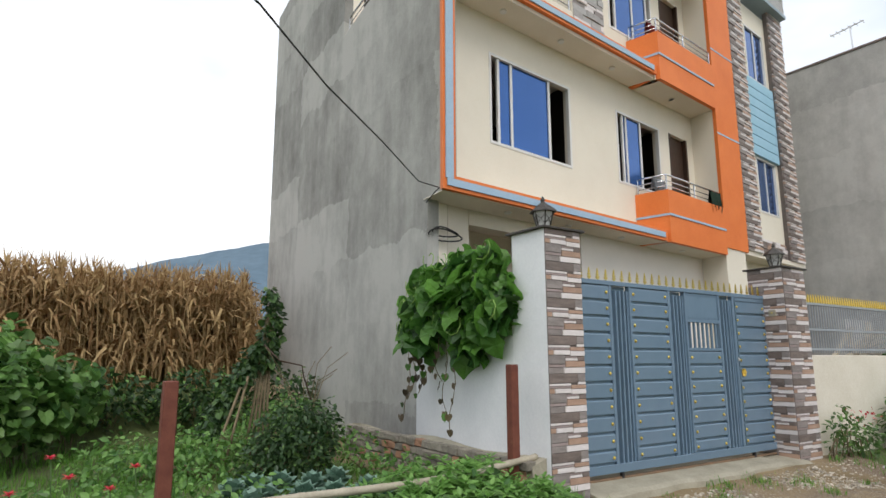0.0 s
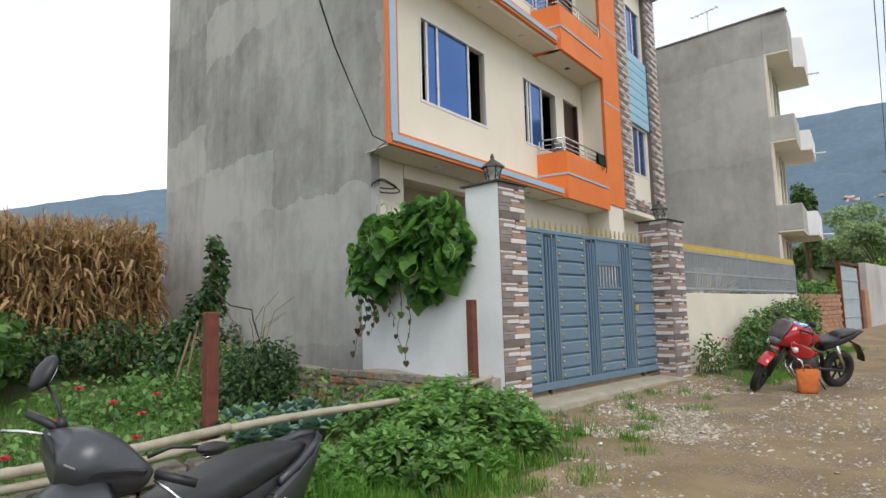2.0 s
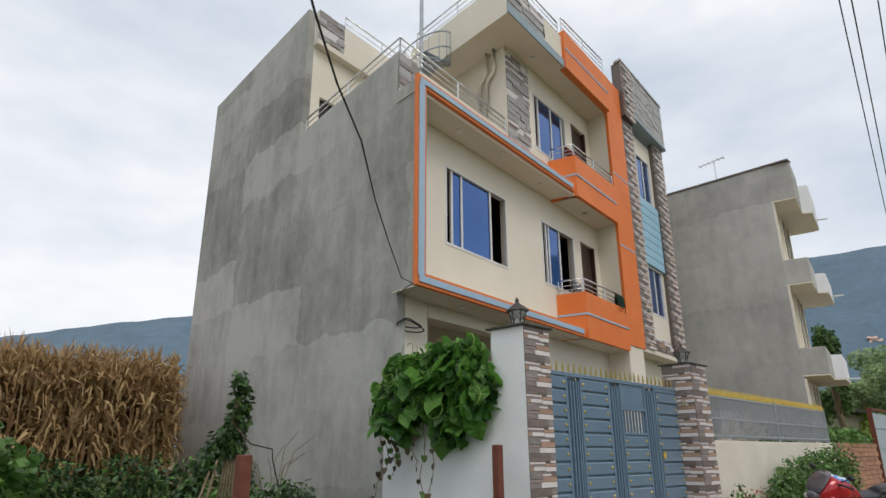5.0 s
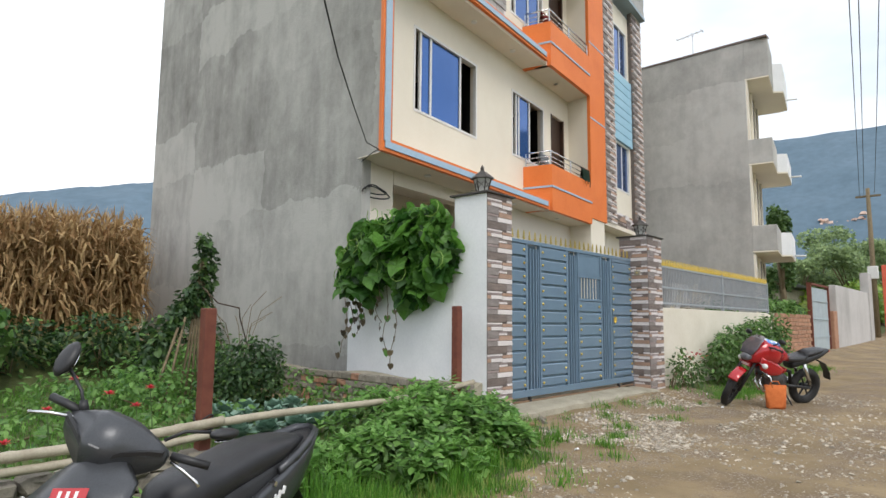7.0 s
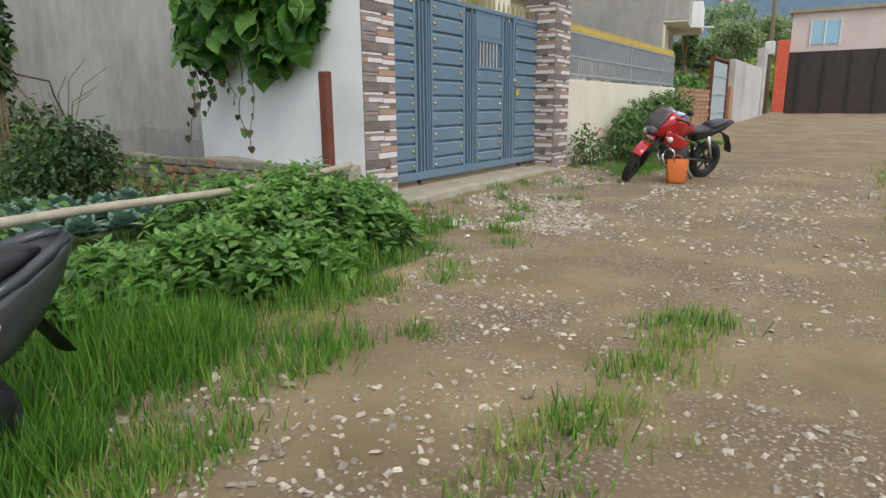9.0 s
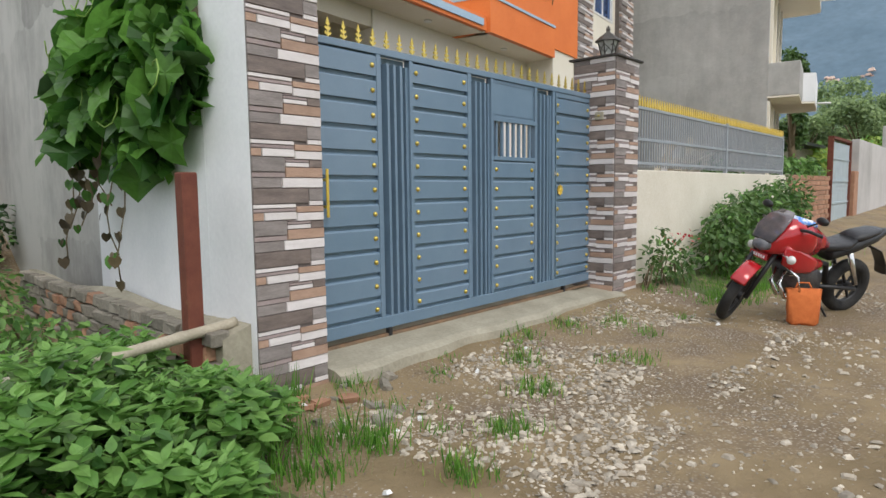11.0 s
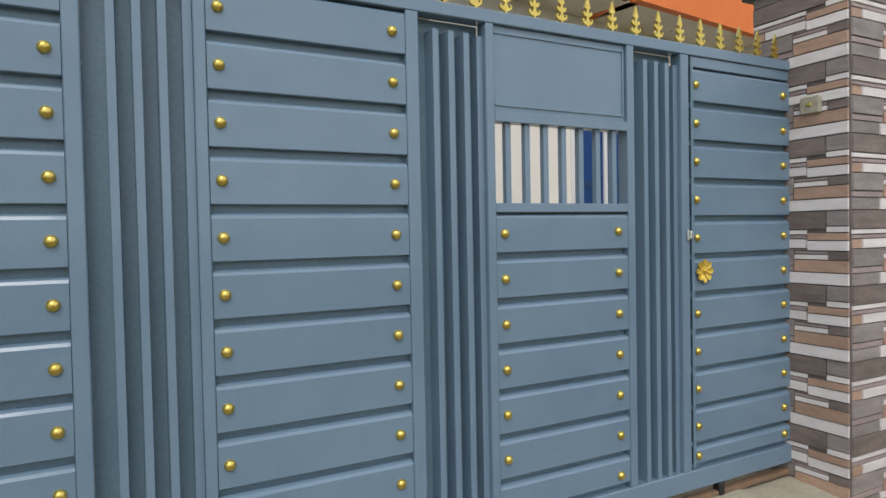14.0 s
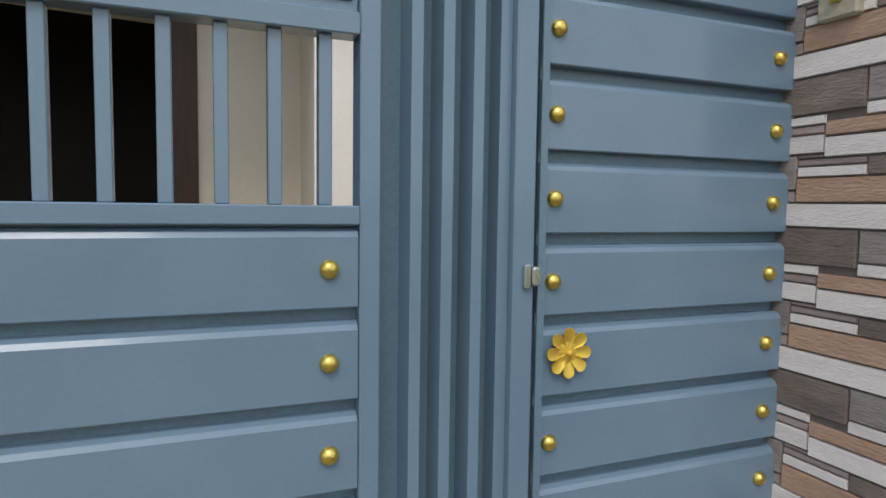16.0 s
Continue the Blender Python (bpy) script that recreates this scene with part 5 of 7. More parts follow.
def zinnia(x, y, h):
    t = thing("zinnia", "red zinnia flower on a thin green stem", "flower", "red garden flowers", at=(x, y, ground_z(x, y)))
    z = ground_z(x, y)
    sticks([[(x, y, z - 0.03), (x + 0.03, y, z + h * 0.5), (x, y + 0.02, z + h)]], 0.006, LEAF_MID, "stem", t)
    pl = [placed((x, y + 0.02, z + h + 0.004 * (k % 3)), k * 0.52, 0.15 + 0.2 * (k % 3), 0, 0.055) for k in range(14)]
    scatter("petals", OVAL, OVAL_F, pl, FLOWER, t)
    scatter("leaves", OVAL, OVAL_F, [placed((x, y, z + h * s), s * 20, 0.2, 0, 0.13) for s in (0.2, 0.35, 0.5, 0.65, 0.8)], LEAF_MID, t)


for x, y, h in ((0.45, 5.1, 0.75), (0.75, 5.3, 0.6), (0.55, 4.9, 0.5), (0.2, 4.95, 0.45), (0.95, 5.5, 0.7), (0.1, 5.4, 0.6), (-0.3, 4.9, 0.5), (0.35, 5.6, 0.8)):
    zinnia(x, y, h)

# maize, grass and stones: uncountable
r7 = random.Random(17)
stalks, straps, tassels = [], [], []
for k in range(2100):
    x, y = r7.uniform(-9, 6.8), 14.3 + 9 * r7.random() ** 1.5
    if k % 2:
        x, y = r7.uniform(-6, 6.2), r7.uniform(14.0, 15.4)
    if x > -1.8 + 0.428 * (y + 0.27):
        continue
    z = ground_z(x, y)
    h = r7.uniform(1.8, 2.5)
    lean = r7.gauss(0, 0.06)
    stalks.append(placed((x, y, z), r7.uniform(0, 6), lean, r7.gauss(0, .06), (0.03, 0.03, h)))
    for j in range(12):
        straps.append(placed((x, y, z + h * (0.2 + 0.066 * j) + r7.uniform(-.05, .05)), r7.uniform(0, 6.3), r7.uniform(-1.0, 0.9), r7.gauss(0, .3), (r7.uniform(.03, .065), r7.uniform(.35, .65), r7.uniform(.4, .9))))
    for j in range(4):
        tassels.append(placed((x, y, z + h), r7.uniform(0, 6.3), r7.uniform(-.5, .5), r7.gauss(0, .4), (0.03, 0.06, r7.uniform(.2, .4))))
CROSS = [(-.5, 0, 0), (.5, 0, 0), (.35, 0, 1), (-.35, 0, 1), (0, -.5, 0), (0, .5, 0), (0, .35, 1), (0, -.35, 1)]
field = tagged(scatter("maize_leaves", STRAP, STRAP_F, straps, CORN_DRY), "dry brown standing maize field", "maize field", "", "stuff")
tagged(scatter("maize_stalks", CROSS, [(0, 1, 2, 3), (4, 5, 6, 7)], stalks, CORN_DRY), "dry brown maize stalks", "maize field", "", "stuff")
tagged(scatter("maize_tassels", BLADE, BLADE_F, tassels, CORN_DRY), "dry maize tassels", "maize field", "", "stuff")

blades, dry = [], []


def tuft(x, y, n, spread, h, dest):
    for _ in range(n):
        px, py = x + r7.gauss(0, spread), y + r7.gauss(0, spread)
        dest.append(placed((px, py, ground_z(px, py) - 0.01), r7.uniform(0, 6.3), r7.gauss(0, 0.3), r7.gauss(0, 0.2), (r7.uniform(.006, .011), r7.uniform(.2, .5) * h, h * r7.uniform(.5, 1.15))))


for k in range(760):
    s = r7.random()
    x = -0.9 + 4.9 * s
    y = 2.3 + 1.25 * s + abs(r7.gauss(0, 0.3))
    lush = noise.noise((x * 1.3, y * 1.3, 9.0))
    if lush < -0.18:
        continue
    tuft(x, y, 34, 0.085, (0.2 + 0.3 * lush) * r7.uniform(0.6, 1.5) * (1 if s < 0.75 else 0.7), blades if r7.random() < 0.93 else dry)
for k in range(430):
    x = r7.uniform(-1.2, 3.6)
    y = (2.05 if x < 1.3 else 2.05 + 0.5 * (x - 1.3)) + abs(r7.gauss(0, 0.5))
    if noise.noise((x * 1.7, y * 1.7, 4.0)) < -0.22:
        continue
    tuft(x, y, 24, 0.08, r7.uniform(0.05, 0.17), blades if r7.random() < 0.55 else dry)
for k in range(78):
    s = r7.random()
    x, y = 0.5 + 2.9 * s, 0.98 + r7.gauss(0, 0.13)
    if 0.52 < s < 0.6:
        continue
    tuft(x, y, 26, 0.07, r7.uniform(0.06, 0.16), blades if r7.random() < 0.42 else dry)
for x, y in ((4.9, 3.0), (4.95, 3.12), (3.5, 2.75), (3.2, 2.6), (6.3, 3.5), (6.4, 3.55), (7.5, 3.3), (5.5, 3.2), (5.6, 3.25), (5.3, 4.35), (7.9, 4.2), (3.9, 3.1), (2.2, 2.1), (6.9, 4.0), (8.6, 4.0), (4.4, 2.7), (7.3, 4.3)):
    tuft(x, y, 60, 0.09, 0.12, blades)
    tuft(x, y, 30, 0.12, 0.08, dry)
for k in range(900):
    x, y = r7.uniform(-4, 4.2), r7.uniform(3.3, 12)
    tuft(x, y, 16, 0.16, r7.uniform(0.1, 0.25), blades)
for k in range(260):
    x, y = r7.uniform(10.5, 19), 3.3 + abs(r7.gauss(0, 0.5)) + 0.1 * r7.random()
    tuft(x, y, 20, 0.13, r7.uniform(0.08, 0.2), blades)
for k in range(420):
    x, y = r7.uniform(-1.5, 14), -0.25 - abs(r7.gauss(0, 0.9))
    tuft(x, y, 18, 0.13, r7.uniform(0.08, 0.24), blades if r7.random() < 0.6 else dry)

PEB = [(-.5, -.35, -.1), (.45, -.4, -.1), (.55, .35, -.1), (-.4, .45, -.1), (-.3, -.2, .3), (.3, -.25, .26), (.33, .2, .3), (-.22, .28, .22)]
PEB_F = [(0, 1, 5, 4), (1, 2, 6, 5), (2, 3, 7, 6), (3, 0, 4, 7), (4, 5, 6, 7)]
stones = []
for k in range(30000):
    x = r7.uniform(-2.5, 13)
    y = r7.uniform(-1.5, 4.3)
    if x > 2 and r7.random() < 0.5:
        x, y = r7.uniform(3.8, 9.5), r7.uniform(2.4, 4.3)
    n = noise.noise((x * 0.8, y * 0.8, 5.0))
    if is_green(x, y) > 0.5 or n < -0.2 + 0.24 * r7.random():
        continue
    s = min(0.009 + 0.015 * r7.expovariate(1.0), 0.07 if y > 2 or x > 5 else 0.045)
    stones.append(placed((x, y, ground_z(x, y) + 0.1 * s), r7.uniform(0, 6.3), r7.gauss(0, .2), r7.gauss(0, .2), (s, s * r7.uniform(.6, 1), s * r7.uniform(.4, .9))))
tagged(scatter("road_stones", PEB, PEB_F, stones, STONE), "loose grey stones on the dirt lane", "gravel", "", "stuff")
pebbles = []
for k in range(15000):
    x, y = r7.uniform(-2.0, 12), r7.uniform(-1.2, 4.4)
    if k % 2 == 0:
        x, y = r7.uniform(3.6, 10.0), r7.uniform(2.0, 4.4)
    if is_green(x, y) > 0.5 or noise.noise((x * 0.9, y * 0.9, 2.0)) < -0.25 + 0.3 * r7.random():
        continue
    s = r7.uniform(0.006, 0.018)
    pebbles.append(placed((x, y, ground_z(x, y) + 0.1 * s), r7.uniform(0, 6.3), r7.gauss(0, .3), r7.gauss(0, .3), (s, s * r7.uniform(.6, 1), s * r7.uniform(.5, 1))))
tagged(scatter("pebbles", PEB, PEB_F, pebbles, surf("small_gravel", (0.19, 0.145, 0.1), (0.4, 0.355, 0.29), 11, 0.9, 0.2, 0, 60, island=0.4)), "small brown gravel on the dirt lane", "gravel", "", "stuff")
for k in range(30):
    x, y = r7.uniform(4.3, 10.5), r7.uniform(3.3, 4.4)
    tuft(x, y, 26, 0.06, r7.uniform(0.05, 0.12), blades)
for k in range(40):
    tuft(r7.uniform(4.2, 4.9), r7.uniform(3.5, 4.5), 20, 0.06, r7.uniform(0.12, 0.32), blades)
litter = []
for k in range(14):
    x, y = r7.uniform(3.5, 11), r7.uniform(3.0, 4.3)
    litter.append(placed((x, y, ground_z(x, y) + 0.012), r7.uniform(0, 6.3), r7.gauss(0, .4), r7.gauss(0, .4), (0.05, 0.04, 0.05)))
tagged(scatter("paper_scraps", PEB, PEB_F, litter, WHITE_MARK), "crumpled white paper and plastic scraps", "litter", "", "stuff")
rubb = thing("rubble_heap", "broken bricks and concrete lumps at the pillar foot", "rubble", at=(5.3, 4.2, 0.05))
for k in range(15):
    x, y, s = r7.uniform(4.75, 5.7), r7.uniform(3.9, 4.42), r7.uniform(0.025, 0.06)
    bm = a_box(-s, s, -s * .7, s * .7, -s * .45, s * .45, s * 0.15)
    for v in bm.verts:
        v.co += Vector((r7.uniform(-.2, .2) * s, r7.uniform(-.2, .2) * s, r7.uniform(-.2, .2) * s))
    ob = part("lump", bm, RUBBLE if k % 4 else BRICK, rubb)
    ob.matrix_world = pose(x, y, ground_z(x, y) + s * 0.2, r7.uniform(-20, 20), r7.uniform(-20, 20), r7.uniform(0, 360))

tagged(scatter("grass", BLADE, BLADE_F, blades, GRASS), "lush green grass along the lane", "grass", "", "stuff")
tagged(scatter("dry_grass", BLADE, BLADE_F, dry, GRASS_DRY), "yellowing grass tufts on the lane", "grass", "", "stuff")


# ---- two-wheelers ----
def smooth_off(ob):
    ob.data.polygons.foreach_set("use_smooth", [False] * len(ob.data.polygons))


def torus(bm, c, big, small, seg=28, sec=10, flat=1.0, m=None):
    """A ring standing in the x-z plane."""
    rows = []
    for i in range(seg):
        a = 6.28318 * i / seg
        row = []
        for j in range(sec):
            b = 6.28318 * j / sec
            r = big + small * math.cos(b)
            row.append(bm.verts.new((c[0] + r * math.cos(a), c[1] + flat * small * math.sin(b), c[2] + r * math.sin(a))))
        rows.append(row)
    for i in range(seg):
        for j in range(sec):
            bm.faces.new((rows[i][j], rows[(i + 1) % seg][j], rows[(i + 1) % seg][(j + 1) % sec], rows[i][(j + 1) % sec]))
    bmesh.ops.recalc_face_normals(bm, faces=bm.faces[:])
    return smooth(bm)


def spoked_wheel(parent, c, r_out, tyre, spokes, m):
    bm = torus(bmesh.new(), c, r_out - tyre, tyre, flat=0.95)
    bm.transform(m)
    wheel = part("wheel", bm, RUBBER, parent, "black treaded tyre")
    bm = torus(bmesh.new(), c, r_out - tyre * 1.75, 0.022, flat=1.3)
    for k in range(spokes):
        a = 6.28318 * k / spokes
        tube(bm, (c[0] + 0.03 * math.cos(a), c[1], c[2] + 0.03 * math.sin(a)), (c[0] + (r_out - tyre * 1.8) * math.cos(a), c[1], c[2] + (r_out - tyre * 1.8) * math.sin(a)), 0.018, 0.014, 6)
    tube(bm, (c[0], c[1] - 0.06, c[2]), (c[0], c[1] + 0.06, c[2]), 0.045, None, 14)
    bm.transform(m)
    part("rim", bm, BLACK_PLASTIC, wheel)
    return wheel


def body_loft(rows, power=2.6, n=16):
    return loft(bmesh.new(), [ring(x, y, z, ry, rz, n, power) for x, y, z, ry, rz in rows])


def scooter():
    at, turn = (0.35, 2.87, -0.2), 198
    M = pose(*at, 0, -1.0, turn) @ Matrix.Diagonal((1.1, 1.1, 1.1, 1))
    t = thing("scooter", "matt dark grey scooter with black seat parked on the verge", "scooter", at=at, turn=turn)

    def add(name, bm, mat, parent=None, label=""):
        bm.transform(M)
        return part(name, bm, mat, parent or t, label)
    # x forward from the rear axle, y to the left
    spoked_wheel(t, (0, 0, 0.22), 0.22, 0.05, 5, M)
    steer = pose(0.95, 0, 0, 0, 0, 24) @ pose(-0.95, 0, 0)
    spoked_wheel(t, (1.24, 0, 0.22), 0.22, 0.05, 5, M @ steer)
    # tail body sweeping up from the floorboard
    body = add("rear_body", body_loft([(0.54, 0, 0.36, 0.06, 0.04), (0.5, 0, 0.43, 0.095, 0.12), (0.42, 0, 0.51, 0.125, 0.16), (0.2, 0, 0.58, 0.15, 0.13), (-0.02, 0, 0.64, 0.15, 0.1), (-0.25, 0, 0.71, 0.12, 0.075), (-0.4, 0, 0.765, 0.08, 0.045), (-0.49, 0, 0.8, 0.035, 0.025)], 3.2, 20), BLACK_PLASTIC)
    for y in (-1, 1):
        rows = ((0.52, 0.085, 0.345, 0.37), (0.45, 0.12, 0.365, 0.44), (0.34, 0.155, 0.405, 0.53), (0.2, 0.165, 0.435, 0.585), (0.04, 0.165, 0.455, 0.645), (-0.09, 0.155, 0.475, 0.69), (-0.25, 0.125, 0.55, 0.745), (-0.4, 0.085, 0.67, 0.80), (-0.5, 0.035, 0.775, 0.825))
        bm = loft(bmesh.new(), [[(x, y * (w + e), lo + (hi - lo) * h) for e, h in ((-.03, 0.0), (0.0, 0.02), (0.012, 0.3), (0.02, 0.62), (0.03, 0.9), (0.018, 1.0), (-.03, 0.98))] for x, w, lo, hi in rows])
        add("side_panel", bm, GREY_BODY, body)
        bm = loft(bmesh.new(), [ring(x, y * 0.1, z, 0.04, rz, 10) for x, z, rz in ((0.4, 0.27, 0.04), (0.2, 0.29, 0.08), (0.02, 0.3, 0.1), (-0.1, 0.31, 0.05))])
        add("engine_cover", bm, BLACK_PLASTIC, body)
    # badge: slanted strokes as unread lettering
    for k in range(3):
        bm = a_box(-0.011, 0.011, 0, 0.006, -0.02, 0.02, 0.002)
        bm.transform(pose(0.035 - 0.034 * k, 0.19 - 0.002 * k, 0.57 + 0.014 * k, 0, -20, 0))
        add("badge_stroke", bm, WHITE_MARK, body)
    add("badge_dash", a_box(0.01, 0.05, 0.186, 0.192, 0.528, 0.538, 0.002), RED_MARK, body)
    bm = bmesh.new()
    tube(bm, (0.045, 0.165, 0.642), (0.045, 0.2, 0.642), 0.013, None, 12)
    add("key_lock", smooth(bm, False), STEEL, body)
    add("seat", body_loft([(0.61, 0, 0.625, 0.04, 0.035), (0.595, 0, 0.628, 0.08, 0.07), (0.56, 0, 0.635, 0.115, 0.1), (0.5, 0, 0.65, 0.14, 0.108), (0.42, 0, 0.675, 0.155, 0.1), (0.28, 0, 0.705, 0.155, 0.085), (0.1, 0, 0.745, 0.16, 0.085), (-0.08, 0, 0.768, 0.15, 0.072), (-0.22, 0, 0.79, 0.125, 0.045), (-0.33, 0, 0.8, 0.08, 0.018)], 2.8, 24), SEAT_VINYL, None, "black vinyl two-level seat")
    bm = loft(bmesh.new(), [[(x + 0.018 * dx, yy + 0.02 * dy, z + 0.028 * dz) for dx, dy, dz in ((0, -1, 0), (0, 0, 1), (0, 1, 0.3), (0, 0.5, -1))] for x, yy, z in ((-0.03, 0.155, 0.685), (-0.18, 0.15, 0.735), (-0.33, 0.12, 0.79), (-0.45, 0.07, 0.82), (-0.5, 0.0, 0.822), (-0.45, -0.07, 0.82), (-0.33, -0.12, 0.79), (-0.18, -0.15, 0.735), (-0.03, -0.155, 0.685))])
    add("grab_rail", bm, GREY_BODY)
    add("rear_mudguard", loft(bmesh.new(), [ring(x, 0, z, 0.055, 0.012, 10) for x, z in ((-0.28, 0.6), (-0.36, 0.5), (-0.45, 0.37))]), BLACK_PLASTIC)
    # flat floorboard with turned-down edges
    add("floorboard", loft(bmesh.new(), [[(x, -w * 0.9, z - 0.03), (x, -w - 0.006, z), (x, -w * 0.9, z + 0.012), (x, w * 0.9, z + 0.012), (x, w + 0.006, z), (x, w * 0.9, z - 0.03)] for x, z, w in ((0.22, 0.335, 0.17), (0.32, 0.335, 0.19), (0.6, 0.325, 0.195), (0.9, 0.325, 0.185), (0.99, 0.335, 0.17))]), surf("worn_grey_rubber", (0.12, 0.12, 0.115), (0.24, 0.235, 0.22), 8, 0.85, 0.25), None, "dusty grey floorboard")
    add("under_tray", a_box(0.3, 0.95, -0.13, 0.13, 0.2, 0.3, 0.03), BLACK_PLASTIC)
    # leg shield and angular front apron
    shield = add("leg_shield", loft(bmesh.new(), [ring(x, 0, z, w, dd, 16, 3.2) for x, z, w, dd in ((0.99, 0.29, 0.12, 0.02), (0.99, 0.42, 0.16, 0.03), (1.0, 0.55, 0.18, 0.035), (0.97, 0.7, 0.19, 0.035), (0.89, 0.84, 0.1, 0.03))]), BLACK_PLASTIC)
    rows = ((1.0, 0.17, 0.09, 0.10), (0.975, 0.29, 0.155, 0.15), (0.95, 0.42, 0.2, 0.19), (0.975, 0.54, 0.222, 0.22), (0.985, 0.66, 0.238, 0.21), (0.945, 0.75, 0.24, 0.18), (0.885, 0.815, 0.215, 0.14), (0.85, 0.885, 0.11, 0.09), (0.84, 0.91, 0.05, 0.05))
    arc = ((-1, 0), (-0.93, 0.12), (-0.62, 0.62), (-0.2, 0.95), (0, 1.0), (0.2, 0.95), (0.62, 0.62), (0.93, 0.12), (1, 0))
    add("front_apron", loft(bmesh.new(), [[(x + a * bulge, s * w, z) for s, a in arc] + [(x + a * bulge - 0.025, s * w * 0.96, z) for s, a in reversed(arc)] for x, z, w, bulge in rows]), GREY_BODY, shield)
    for y in (-1, 1):
        bm = loft(bmesh.new(), [ring(x, y * yy, z, 0.016, rz, 8) for x, yy, z, rz in ((1.18, 0.07, 0.59, 0.012), (1.125, 0.145, 0.645, 0.026), (1.06, 0.19, 0.705, 0.02), (1.0, 0.228, 0.745, 0.006))])
        lens = add("indicator_lens", bm, surf("clear_lens", (0.6, 0.6, 0.58), (0.75, 0.75, 0.73), 20, 0.1, 0.0, 0.2), shield)
        bm = loft(bmesh.new(), [ring(x, y * yy, z, 0.01, rz, 8) for x, yy, z, rz in ((1.15, 0.13, 0.618, 0.003), (1.13, 0.16, 0.632, 0.008), (1.11, 0.178, 0.645, 0.003))])
        add("amber_reflector", bm, surf("amber_lens", (0.7, 0.25, 0.05), (0.8, 0.32, 0.08), 20, 0.2, 0.0), lens, "small amber reflector")
    facing = pose(1.05, 0.09, 0.80) @ pose(0, 0, 0, 0, 0, 118) @ pose(0, 0, 0, 52, 0, 0)
    plate = a_box(-0.062, 0.062, -0.026, 0.026, 0, 0.004, 0.003)
    plate.transform(facing)
    mark = add("sticker", plate, RED_MARK, shield, "small red sticker with white marks")
    for k in range(3):
        st = a_box(-0.035 + 0.028 * k, -0.024 + 0.028 * k, -0.013, 0.013, 0.004, 0.006)
        st.transform(facing)
        add("sticker_mark", st, WHITE_MARK, mark)
    add("front_mudguard", (lambda b: (b.transform(steer), b)[1])(loft(bmesh.new(), [ring(1.24 + 0.27 * math.cos(a), 0, 0.22 + 0.27 * math.sin(a), 0.07, 0.015, 10) for a in (0.1, 0.5, 0.9, 1.3, 1.7, 2.1, 2.5)])), BLACK_PLASTIC)
    # handlebar cowl, turned and dipping to the left
    left = Vector((-0.2, 0.5, -0.2)).normalized()
    fore = Vector((0.86, 0.42, 0.16))
    fore = (fore - left * fore.dot(left)).normalized()
    up = fore.cross(left)
    hb = Matrix((( fore.x, left.x, up.x, 0.80), (fore.y, left.y, up.y, 0.0), (fore.z, left.z, up.z, 0.955), (0, 0, 0, 1)))
    rows = ((-0.215, 0.3, -0.01, 0.0), (-0.17, 0.55, 0.0, 0.0), (-0.075, 0.95, 0.02, 0.0), (-0.045, 1.08, 0.035, -0.005), (0.045, 1.08, 0.035, -0.005), (0.075, 0.95, 0.02, 0.0), (0.17, 0.55, 0.0, 0.0), (0.215, 0.3, -0.01, 0.0))
    bm = loft(bmesh.new(), [[(f + s * dx, l, h + s * dz) for dx, dz in ((-.08, .055), (-.01, .09), (.055, .075), (.105, -.015), (.095, -.05), (.035, -.15), (-.06, -.095))] for l, s, f, h in rows])
    bm.transform(hb)
    bmesh.ops.bevel(bm, geom=bm.edges[:], offset=0.012, segments=2, affect="EDGES", clamp_overlap=True)
    cowl = add("handlebar_cowl", smooth(bm), GREY_BODY)
    for s in (-1, 1):
        bm = loft(bmesh.new(), [[(f + dx, s * l, h + dz) for dx, dz in ((-.004, .012), (.012, .004), (.008, -.012), (-.01, -.006))] for l, f, h in ((0.03, 0.115, -0.075), (0.09, 0.10, -0.03), (0.17, 0.065, 0.005), (0.21, 0.03, 0.015))])
        bm.transform(hb)
        add("cowl_ridge", smooth(bm, False), BLACK_PLASTIC, cowl)
    bm = a_box(0.0, 0.004, -0.022, 0.022, -0.003, 0.003)
    bm.transform(hb @ pose(0.142, 0.0, -0.035))
    add("cowl_mark", bm, surf("dull_lettering", (0.2, 0.2, 0.2), (0.26, 0.26, 0.26), 9, 0.5, 0.0), cowl)
    for pts, r, mat, nm in (([(0.70, 0.19, 0.885), (0.655, 0.25, 0.862), (0.61, 0.305, 0.84)], 0.017, BLACK_PLASTIC, "grip"), ([(0.85, -0.15, 1.05), (0.87, -0.21, 1.08), (0.885, -0.28, 1.105)], 0.017, BLACK_PLASTIC, "grip"), ([(0.71, 0.2, 0.865), (0.69, 0.25, 0.83), (0.665, 0.29, 0.79), (0.66, 0.305, 0.77)], 0.007, STEEL, "brake_lever"), ([(0.89, -0.13, 1.035), (0.95, -0.19, 1.055), (0.99, -0.26, 1.06)], 0.007, STEEL, "brake_lever"), ([(0.72, 0.17, 0.945), (0.66, 0.22, 0.975), (0.57, 0.285, 0.965)], 0.007, BLACK_PLASTIC, "mirror_stalk"), ([(0.845, -0.14, 1.06), (0.84, -0.17, 1.13), (0.85, -0.24, 1.22)], 0.007, BLACK_PLASTIC, "mirror_stalk")):
        add(nm, pipe(bmesh.new(), pts, r, 10), mat, cowl)
    bm = bmesh.new()
    tube(bm, (0.845, -0.14, 1.05), (0.842, -0.15, 1.095), 0.022, 0.014, 10)
    add("stalk_boot", smooth(bm), BLACK_PLASTIC, cowl)
